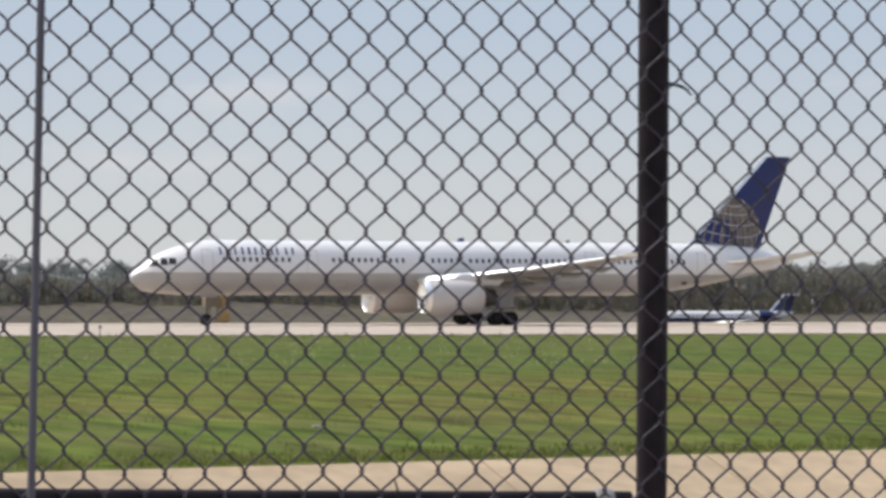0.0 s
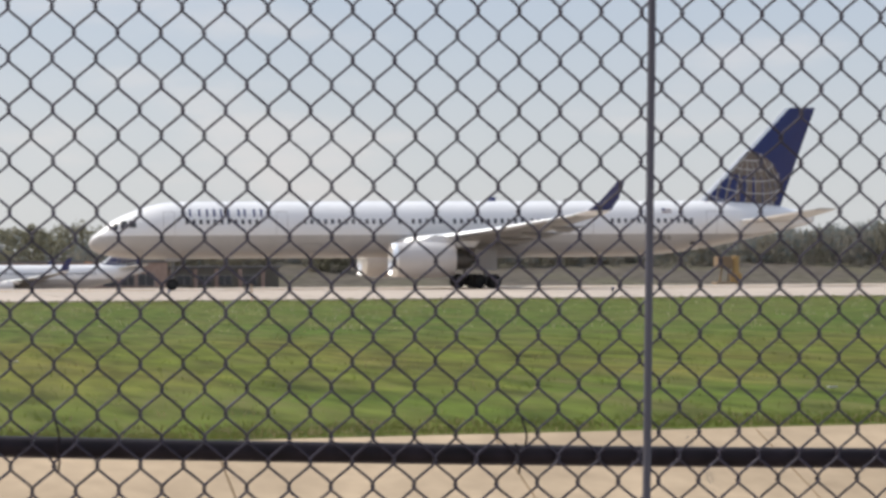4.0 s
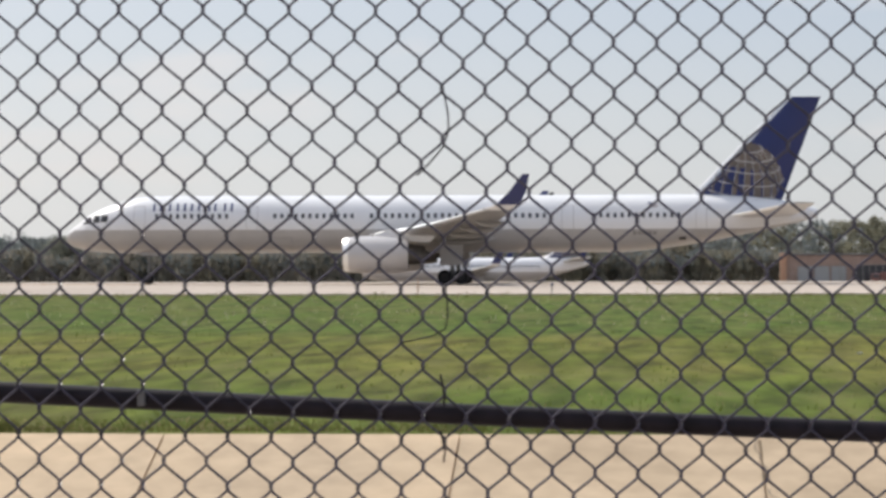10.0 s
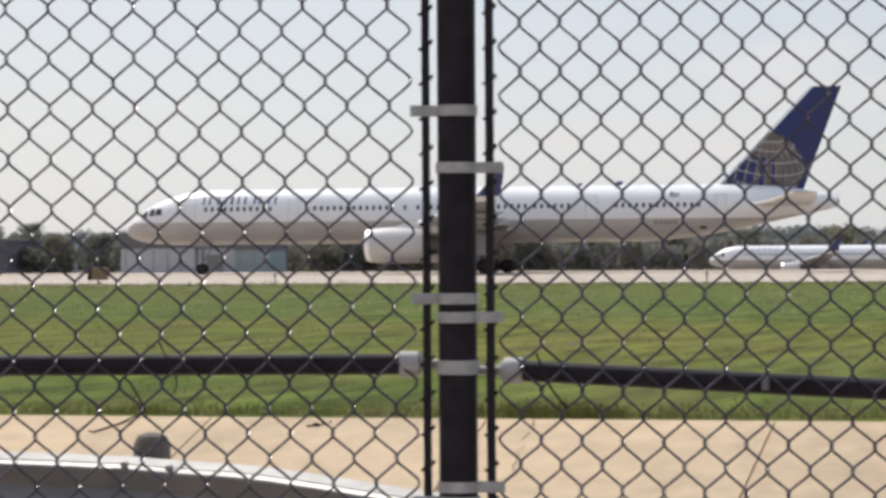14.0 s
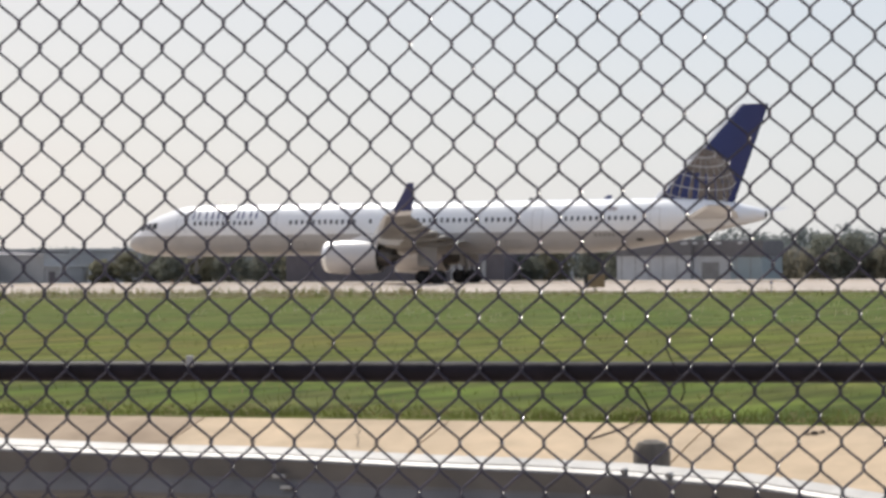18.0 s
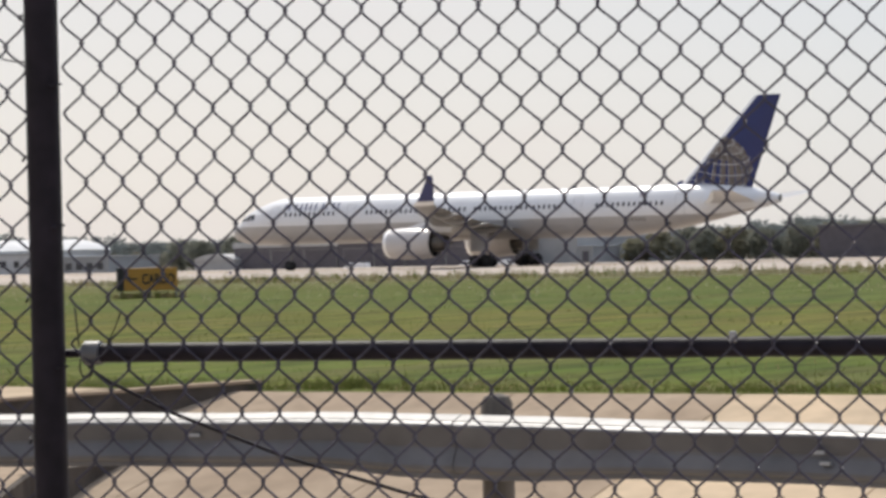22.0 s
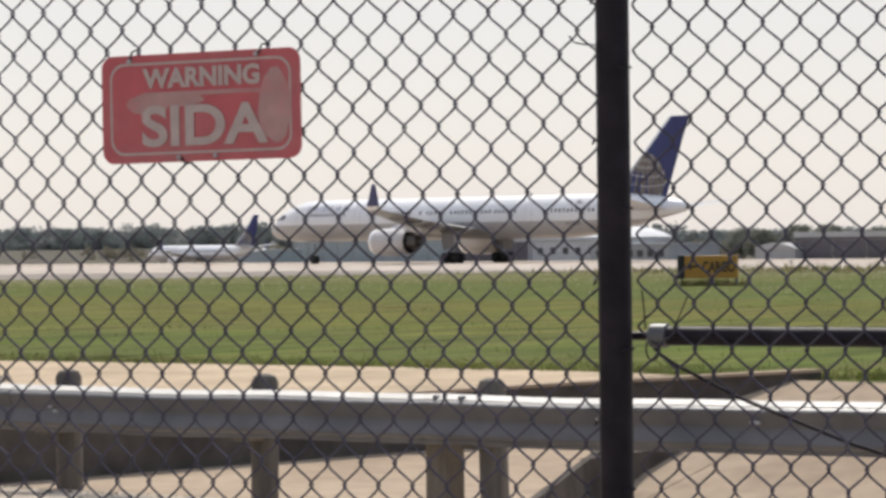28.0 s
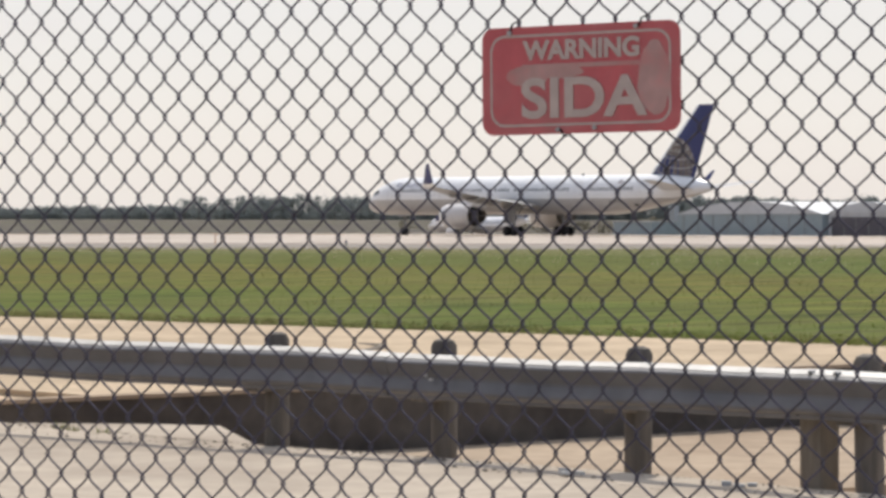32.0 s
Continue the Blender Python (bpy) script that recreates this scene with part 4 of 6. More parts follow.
for i, (a, b) in enumerate(zip(BREAKS, BREAKS[1:])):
    bm_ = part("beam", beam(a - (0.15 if i else 0), b, max(8, int((b - a) * 6)), BEAM), GALV, guard, smooth=25,
               at=pose(0, -0.006 * (i % 2), 0.003 * (i % 2)))
    part("top_flange", beam(a - (0.15 if i else 0), b, max(8, int((b - a) * 6)), FLANGE), ZINC_SUNLIT, bm_, "zinc top edge, sunlight in its pale colour", smooth=25)
    if b == -13.5:
        for dx in (-0.05, 0.16):
            y, z = rail_at(b)
            part("bolt", Shape().tube([(b + dx, y - 0.05, z - 0.012), (b + dx, y + 0.0, z - 0.012)], 0.013, n=8), STRUT, bm_)
post_x = [-5.27, -9.45, -13.33, -15.21, -16.95, -18.62, -23.6, -25.5, -28, -30]
pm = Shape().tube([(0, 0, -0.3), (0, 0, 0.745), (0, 0, 0.785), (0, 0, 0.80)], [0.092, 0.090, 0.07, 0.03], n=16).mesh("post", TIMBER, smooth=40)
blk = Shape().box(-0.075, -0.16, 0.34, 0.075, -0.03, 0.72, bevel=0.01).mesh("offset_block", TIMBER)
for i, x in enumerate(post_x):
    y, z = rail_at(x)
    p = part("post", pm, None, guard, at=pose(x, y + 0.245, z - 0.70, 0.8 * math.sin(i * 2.3), 0.9 * math.cos(i * 1.7), i * 40))
    part("offset_block", Shape().box(x - 0.075, y + 0.005, z - 0.33, x + 0.075, y + 0.17, z - 0.02, bevel=0.01), TIMBER, guard)
for x, z, w_ in ((-7.22, 0.897, 0.035), (-7.18, 0.842, 0.03), (-11.21, 0.932, 0.035), (-16.75, 0.873, 0.02), (-16.8, 0.90, 0.012)):
    y, _ = rail_at(x)
    part("paint_chip", Shape().box(x - w_, y - 0.076, z - 0.009, x + w_, y - 0.058, z + 0.009, bevel=0.003), PALEWALL, guard, "pale scrape on the steel")
for x, y, z in ((-5.29, 14.43, 0.975), (-5.02, 14.3, 0.970)):
    part("bolt", Shape().tube([(x, y - 0.02, z - 0.006), (x, y + 0.03, z - 0.006)], 0.015, n=10), STRUT, guard)
stub = thing("stub_post", "short weathered brown timber stub beside the guard rail", "stub post")
part("shaft", Shape().box(-13.76, 14.66, 0.1, -13.575, 14.85, 0.78, bevel=0.04), STAKE, stub)


# ---------------------------------------------------------------- aircraft
def airfoil(y, x0, c, z, th, twist=0.0):
    prof = [(1.0, 0.002), (0.8, 0.030), (0.55, 0.055), (0.3, 0.064), (0.12, 0.050), (0.03, 0.028), (0.0, 0.0), (0.03, -0.022), (0.12, -0.036), (0.3, -0.045), (0.6, -0.034), (0.85, -0.012)]
    k = th / 0.11
    return [(x0 + u * c, y, z + w * c * k - (u - 0.4) * c * twist) for u, w in prof]


def fuselage(sections, belt, n_up=22, n_dn=14):
    s = Shape()
    rings = []
    for x, zc, hw, hh in sections:
        t = max(-0.85, min(0.6, (belt - zc) / hh))
        a0 = math.asin(t)
        ang = [a0 + (math.pi - 2 * a0) * i / n_up for i in range(n_up)] + [math.pi - a0 + (math.pi + 2 * a0) * i / n_dn for i in range(n_dn)]
        rings.append([(x, hw * math.cos(a), zc + hh * math.sin(a)) for a in ang])
    n = n_up + n_dn
    s.rings(rings, 0, True)
    s.s = [0 if (i % n) < n_up else 1 for i in range((len(rings) - 1) * n)] + [0, 0]
    return s


def section_at(sections, x):
    for a, b in zip(sections, sections[1:]):
        if a[0] <= x <= b[0]:
            u = (x - a[0]) / (b[0] - a[0])
            return [a[i] + (b[i] - a[i]) * u for i in range(4)]
    return sections[-1]


def skin(sections, x, z, side, off=0.012):
    """A point on the fuselage skin at x and z, on one side."""
    _, zc, hw, hh = section_at(sections, x)
    w = max(-0.999, min(0.999, (z - zc) / hh))
    return Vector((x, side * (hw * math.sqrt(1 - w * w) + off), z))


def patch(sections, x0, x1, z0, z1, side, n=2, m=3, off=0.014):
    s = Shape()
    pts = [skin(sections, x0 + (x1 - x0) * i / n, z0 + (z1 - z0) * j / m, side, off) for j in range(m + 1) for i in range(n + 1)]
    return s.add(pts, [(j * (n + 1) + i, j * (n + 1) + i + 1, (j + 1) * (n + 1) + i + 1, (j + 1) * (n + 1) + i) for j in range(m) for i in range(n)])


def wheel(parent, x, y, z, r, w, n=24):
    t = Shape().lathe("y", [(-w / 2, r * 0.62), (-w / 2, r * 0.9), (-w * 0.38, r), (w * 0.38, r), (w / 2, r * 0.9), (w / 2, r * 0.62)], n=n)
    wh = part("wheel", t, RUBBER, parent, smooth=50, at=pose(x, y, z))
    part("hub", Shape().lathe("y", [(-w * 0.42, 0.01), (-w * 0.42, r * 0.5), (-w * 0.3, r * 0.64), (w * 0.3, r * 0.64), (w * 0.42, r * 0.5), (w * 0.42, 0.01)], n=n), HUB, wh, smooth=50)
    return wh


def nacelle(parent, x, y, z, length, r, mat):
    prof = [(0.02, 0.86), (0.0, 0.93), (0.06, 1.0), (0.25, 1.07), (0.5, 1.07), (0.68, 0.98), (0.72, 0.94), (0.70, 0.90)]
    s = Shape().lathe("x", [(x + length * a, r * b) for a, b in prof[2:]], n=32, centre=(0, y, z))
    na = part("engine", s, mat, parent, "white turbofan engine under the wing", smooth=50)
    lip = Shape().lathe("x", [(x + length * a, r * b) for a, b in ((0.16, 0.80), (0.05, 0.84), (0.01, 0.89), (0.0, 0.93), (0.02, 0.975), (0.06, 1.0))], n=32, centre=(0, y, z))
    part("inlet_lip", lip, BARE, na, "polished metal inlet lip", smooth=60)
    part("fan", Shape().lathe("x", [(x + length * 0.05, 0.01), (x + length * 0.09, r * 0.16), (x + length * 0.15, r * 0.28), (x + length * 0.16, r * 0.81)], n=32, centre=(0, y, z)), HOT, na, smooth=50)
    part("exhaust", Shape().lathe("x", [(x + length * 0.66, r * 0.92), (x + length * 0.68, r * 0.62), (x + length * 0.88, r * 0.52), (x + length * 0.9, r * 0.46), (x + length * 0.88, r * 0.30), (x + length, r * 0.05)], n=28, centre=(0, y, z)), HOT, na, smooth=50)
    return na


def airliner(name, label, k):
    """k: the measures of the type. The nose is at x = 0, the ground at z = 0; it heads for minus x."""
    T = thing(name, label, "airplane", "airliners on the airfield" if k.get("far") else "")
    S = k["sections"]
    part("fuselage", fuselage(S, k["belt"]), [k["top"], k["belly"]], T, k.get("body_label", "white fuselage with a grey belly"), smooth=50)
    # cabin windows
    zw = k["window_z"]
    for side in (-1, 1):
        wm = {}
        for x0, x1 in k["windows"]:
            x = x0
            while x < x1:
                p = skin(S, x, zw, side, 0.0)
                if "m" not in wm:
                    c = skin(S, k["mid"], zw, side, 0.0)
                    sh = patch(S, k["mid"] - 0.11, k["mid"] + 0.11, zw - 0.17, zw + 0.17, side, 1, 2, 0.014)
                    sh.v = [(a - c.x, b - c.y, d - c.z) for a, b, d in sh.v]
                    wm["m"] = sh.mesh("cabin_window", GLASS)
                part("cabin_window", wm["m"], None, T, at=Matrix.Translation(p))
                x += k["pitch"]
        for x0, x1, z0, z1, x2 in k["cockpit"]:
            s, g_ = Shape(), 4
            grid = [skin(S, (x0 + (x2 - x0) * j / g_) * (1 - i / g_) + x1 * i / g_, z0 + (z1 - z0) * j / g_, side, 0.02) for j in range(g_ + 1) for i in range(g_ + 1)]
            s.add(grid, [(j * 5 + i, j * 5 + i + 1, j * 5 + i + 6, j * 5 + i + 5) for j in range(g_) for i in range(g_)])
            part("cockpit_window", s, COCKPIT, T)
        for x0, x1 in k.get("doors", []):
            o, i_ = (x0, x1, zw - 1.05, zw + 0.75), 0.035
            fr = Shape()
            for q in ((o[0], o[0] + i_, o[2], o[3]), (o[1] - i_, o[1], o[2], o[3]), (o[0], o[1], o[3] - i_, o[3]), (o[0], o[1], o[2], o[2] + i_)):
                pc_ = patch(S, *q, side, 1, 5, 0.012)
                fr.add(pc_.v, pc_.f)
            part("door_seam", fr, BELLY, T)
        # title on the side, as plain blocks
        x = k["title"][0]
        for wd in k.get("title_blocks", []):
            for q in wd:
                part("title_block", patch(S, x + q[0], x + q[1], k["title"][1] + q[2], k["title"][1] + q[3], side, 1, 2, 0.016), NAVY, T)
            x += k["title"][2]
    # wings
    W = k["wing"]
    for side in (-1, 1):
        rings = [airfoil(side * y, x, c, z, th, tw) for y, x, c, z, th, tw in W]
        wg = part("wing", Shape().rings(rings), k.get("wing_mat", WINGGREY), T, "grey swept wing", smooth=40)
        le = Shape()
        for (y, x, c, z, th, tw), (y2, x2, c2, z2, th2, tw2) in zip(W[1:], W[2:]):
            f1, f2 = airfoil(side * y, x, c, z, th, tw), airfoil(side * y2, x2, c2, z2, th2, tw2)
            q1 = [(a - 0.012, b, d) for a, b, d in f1[4:9]]
            q2 = [(a - 0.012, b, d) for a, b, d in f2[4:9]]
            le.add(q1 + q2, [(i, i + 1, 6 + i, 5 + i) for i in range(4)])
        part("slat", le, BARE, wg, "bare metal leading edge", smooth=60)
        for y, l in k.get("fairings", []):
            a = [s_ for s_ in W if s_[0] <= y][-1]
            b = [s_ for s_ in W if s_[0] > y][0]
            u = (y - a[0]) / (b[0] - a[0])
            xe, ce, ze = a[1] + (b[1] - a[1]) * u, a[2] + (b[2] - a[2]) * u, a[3] + (b[3] - a[3]) * u
            part("flap_fairing", Shape().tube([(xe + ce * 0.45, side * y, ze - 0.25), (xe + ce * 0.62, side * y, ze - 0.42), (xe + ce * 0.85, side * y, ze - 0.45), (xe + ce + l, side * y, ze - 0.2)], [0.05, 0.22, 0.24, 0.03], n=10), WINGGREY, wg, smooth=60)
        if k.get("winglet"):
            part("winglet", Shape().rings([airfoil(side * y, x, c, z, th, 0) for y, x, c, z, th in k["winglet"]][:2]), WHITE, wg, "white blended winglet root", smooth=50)
            rr = []
            for y, x, c, z, th in k["winglet"][1:]:
                z -= 0.28 * (side > 0) * smooth(k["winglet"][1][3], k["winglet"][-1][3], z)
                rr.append([(a, side * y + (d - z) * 0.9 * side * -1, z + (d - z) * 0.25) for a, b, d in airfoil(0, x, c, z, th)])
            part("winglet_blade", Shape().rings(rr), NAVY, wg, "dark blue upswept winglet", smooth=50)
        e = k["engine"]
        na = nacelle(T, e[0], side * e[1], e[2], e[3], e[4], k.get("nacelle_mat", COWL))
        if e[5]:
            py = Shape().rings([[(e[0] + e[3] * 0.22, side * e[1] + q, e[2] + e[4] * 0.9), (e[0] + e[3] * 0.95, side * e[1] + q, e[2] + e[4] * 0.7), (e[0] + e[3] * 1.05, side * e[1] + q, e[5] - 0.1), (e[0] + e[3] * 0.5, side * e[1] + q, e[5] + 0.12)] for q in (-0.18, 0.18)])
            part("pylon", py, WHITE, na)
        # tailplane
        tp = part("tailplane", Shape().rings([airfoil(side * y, x, c, z, 0.065) for y, x, c, z in k["tailplane"]]), k.get("tail_mat", WINGGREY), T, "grey horizontal tailplane", smooth=40)
        te = Shape()
        for (y, x, c, z), (y2, x2, c2, z2) in zip(k["tailplane"], k["tailplane"][1:]):
            q1 = [(a - 0.012, b, d) for a, b, d in airfoil(side * y, x, c, z, 0.075)[4:9]]
            q2 = [(a - 0.012, b, d) for a, b, d in airfoil(side * y2, x2, c2, z2, 0.075)[4:9]]
            te.add(q1 + q2, [(i, i + 1, 6 + i, 5 + i) for i in range(4)])
        part("leading_edge", te, BARE, tp, "bare metal leading edge", smooth=60)
    # fin
    fin = k["fin"]
    rings = []
    for z, x, c in fin:
        ring = [(x + u * c, w * c * 0.9, z) for u, w in ((1, 0.002), (0.75, 0.03), (0.45, 0.05), (0.15, 0.038), (0.03, 0.018), (0, 0), (0.03, -0.018), (0.15, -0.038), (0.45, -0.05), (0.75, -0.03), (1, -0.002))]
        rings.append(ring)
    fn = part("fin", Shape().rings(rings), NAVY if not k.get("plain_fin") else k["plain_fin"], T, "tall dark blue tail fin" if not k.get("plain_fin") else "", smooth=40)
    lef = Shape()
    for (z, x, c), (z2, x2, c2) in zip(fin, fin[1:]):
        w1, w2 = min(0.44, 0.14 * c), min(0.44, 0.14 * c2)
        h1, h2 = [0.0162 * cc + 0.15 * (w - 0.03 * cc) + 0.008 for w, cc in ((w1, c), (w2, c2))]
        lef.add([(x + w1, h1, z), (x + 0.03 * c, 0.0162 * c + 0.008, z), (x - 0.02, 0, z), (x + 0.03 * c, -0.0162 * c - 0.008, z), (x + w1, -h1, z),
                 (x2 + w2, h2, z2), (x2 + 0.03 * c2, 0.0162 * c2 + 0.008, z2), (x2 - 0.02, 0, z2), (x2 + 0.03 * c2, -0.0162 * c2 - 0.008, z2), (x2 + w2, -h2, z2)],
                [(i, i + 1, i + 6, i + 5) for i in range(4)])
    part("fin_edge", lef, BARE, fn, "bright bare fin edge")
    if k.get("globe"):
        gx, gz, gr = k["globe"]

        def fin_half(x, z):
            for (z0, x0, c0), (z1, x1, c1) in zip(fin, fin[1:]):
                if z0 <= z <= z1:
                    u = (z - z0) / (z1 - z0)
                    xx, cc = x0 + (x1 - x0) * u, c0 + (c1 - c0) * u
                    v = (x - xx) / cc
                    if 0.02 < v < 0.93:
                        pr = [(0, 0), (0.03, 0.018), (0.15, 0.038), (0.45, 0.05), (0.75, 0.03), (1, 0.002)]
                        for (a, b), (a2, b2) in zip(pr, pr[1:]):
                            if a <= v <= a2:
                                return (b + (b2 - b) * (v - a) / (a2 - a)) * cc * 0.9
            return None

        # the globe's pole leans towards the viewer; along: sideways, up, out
        pole = Vector((0.14, 0.95, 0.28)).normalized()
        east = Vector((0, 0, 1)).cross(pole).normalized() * -1
        north = pole.cross(east)

        def on_globe(theta, lon):
            """Place on the emblem's disc of a point theta from the pole, or None on the far side."""
            p_ = pole * math.cos(theta) + (east * math.sin(lon) - north * math.cos(lon)) * math.sin(theta)
            return (gx + gr * p_.x, gz + gr * p_.y) if p_.z > -0.02 else (gx, -99.0)

        GORE = math.pi / 13
        for side in (-1, 1):
            gores = {}
            n = 60
            st = gr * 2 / n
            for i in range(n):
                for j in range(n):
                    cx_, cz_ = gx - gr + (i + 0.5) * st, gz - gr + (j + 0.5) * st
                    u_, v_ = (cx_ - gx) / gr, (cz_ - gz) / gr
                    if u_ * u_ + v_ * v_ > 1:
                        continue
                    p_ = Vector((u_, v_, math.sqrt(1 - u_ * u_ - v_ * v_)))
                    theta, lon = math.acos(max(-1, min(1, p_.dot(pole)))), math.atan2(p_.dot(east), -p_.dot(north))
                    # tan cap at the pole; below it each gore is tan over a share that grows astern
                    gore = (lon / GORE + 0.5) % 1.0
                    share = max(0.22, min(0.85, 0.42 + 0.75 * lon))
                    if theta > radians(50) and gore > share:
                        continue
                    q = [(cx_ + a * st / 2, cz_ + b * st / 2) for a, b in ((-1, -1), (1, -1), (1, 1), (-1, 1))]
                    h = [fin_half(*c_) for c_ in q]
                    if None in h:
                        continue
                    key = "cap" if theta <= radians(50) else math.floor(lon / GORE + 0.5)
                    gores.setdefault(key, {})[(i, j)] = [(c_[0], side * (hh + 0.008), c_[1]) for c_, hh in zip(q, h)]
            for cells in gores.values():
                while cells:
                    todo, piece = [next(iter(cells))], Shape()
                    while todo:
                        c_ = todo.pop()
                        if c_ in cells:
                            piece.add(cells.pop(c_), [(0, 1, 2, 3)])
                            todo += [(c_[0] + 1, c_[1]), (c_[0] - 1, c_[1]), (c_[0], c_[1] + 1), (c_[0], c_[1] - 1)]
                    if len(piece.f) > 3:
                        part("globe_panel", piece, GOLD, fn, "tan gore of a globe emblem")

            def draw(fn_pt, n_, wide=1.0):
                prev, lines = None, Shape()
                for i in range(n_ + 1):
                    x_, z_ = fn_pt(i / n_)
                    h_ = fin_half(x_, z_)
                    cur = Vector((x_, side * (h_ + 0.016), z_)) if h_ is not None else None
                    if cur is not None and prev is not None:
                        d_ = (cur - prev)
                        if d_.length > 1e-6:
                            nrm = Vector((-d_.z, 0, d_.x)).normalized() * k.get("globe_line", 0.03) * wide
                            lines.add([prev - nrm, cur - nrm, cur + nrm, prev + nrm], [(0, 1, 2, 3)])
                    prev = cur
                    if lines.f and (cur is None or i == n_):
                        if len(lines.f) > 1:
                            part("globe_line", lines, PALELINE, fn, "pale line of a globe emblem")
                        lines = Shape()

            for theta in (24, 40, 56, 72, 87, 102):
                draw(lambda u, th=radians(theta): on_globe(th, math.pi * (2 * u - 1)), 72)
            for m_ in range(-6, 7):
                draw(lambda u, lo=(m_ - 0.5) * GORE: on_globe(radians(22 + 90 * u), lo), 24, 0.45)
    # tail cone exhaust and aerials
    xe = S[-1]
    part("apu_exhaust", Shape().tube([(xe[0] - 0.25, 0, xe[1]), (xe[0] + 0.06, 0, xe[1] + 0.01)], [xe[2] * 1.15, xe[2] * 0.9], n=16), HOT, T, smooth=50)
    for x in k.get("aerials", []):
        _, zc, hw, hh = section_at(S, x)
        part("aerial", Shape().rings([[(x, -0.03, zc + hh - 0.05), (x + 0.45, -0.03, zc + hh - 0.05), (x + 0.5, -0.01, zc + hh + 0.2), (x + 0.28, -0.01, zc + hh + 0.2)], [(x, 0.03, zc + hh - 0.05), (x + 0.45, 0.03, zc + hh - 0.05), (x + 0.5, 0.01, zc + hh + 0.2), (x + 0.28, 0.01, zc + hh + 0.2)]]), BLACK, T)
    # undercarriage
    if k.get("gear"):
        nx_, nr, mx, my, mr, truck, zb = k["gear"]
        ng = part("nose_gear", Shape().tube([(nx_ + 0.1, 0, zb), (nx_, 0, nr * 1.1)], 0.10, n=12).tube([(nx_, -0.32, nr), (nx_, 0.32, nr)], 0.06, n=10).tube([(nx_ + 1.1, 0, zb), (nx_ + 0.03, 0, nr * 2.2)], 0.05, n=8), STRUT, T, smooth=50)
        for y in (-0.22, 0.22):
            wheel(ng, nx_, y, nr, nr, 0.26)
        part("gear_door", Shape().box(nx_ - 0.55, -0.42, zb - 0.4, nx_ + 0.75, -0.38, zb + 0.05), BELLY, ng)
        for side in (-1, 1):
            zt = k["wing"][1][3]
            mg = part("main_gear", Shape().tube([(mx - 0.1, side * (my - 0.25), zt), (mx, side * my, mr * 1.05)], 0.17, n=12).tube([(mx - truck * 0.6, side * my, mr), (mx + truck * 0.6, side * my, mr)], 0.10, n=8).tube([(mx + 0.0, side * (my - 1.5), zt), (mx, side * my, mr * 2.6)], 0.07, n=8), STRUT, T, smooth=50)
            for dx in ((-truck / 2, truck / 2) if truck else (0,)):
                for dy in (-0.43, 0.43):
                    wheel(mg, mx + dx, side * my + dy, mr, mr, 0.40)
            part("gear_door", Shape().box(mx - 0.9, side * (my + 0.55) - 0.03, 1.35, mx + 0.75, side * (my + 0.55) + 0.03, zt - 0.1, bevel=0.02), BELLY, mg)
    return T


def title_bars():
    """Plain upright bars in place of the name on the side."""
    return [[(o, o + 0.15, 0, 0.57), (o + w - 0.15, o + w, 0, 0.57)] for o, w in ((0.0, 0.62), (1.15, 0.72), (2.74, 0.68), (4.02, 0.58), (5.15, 0.66))] + [[(2.22, 2.40, 0, 0.57)]]


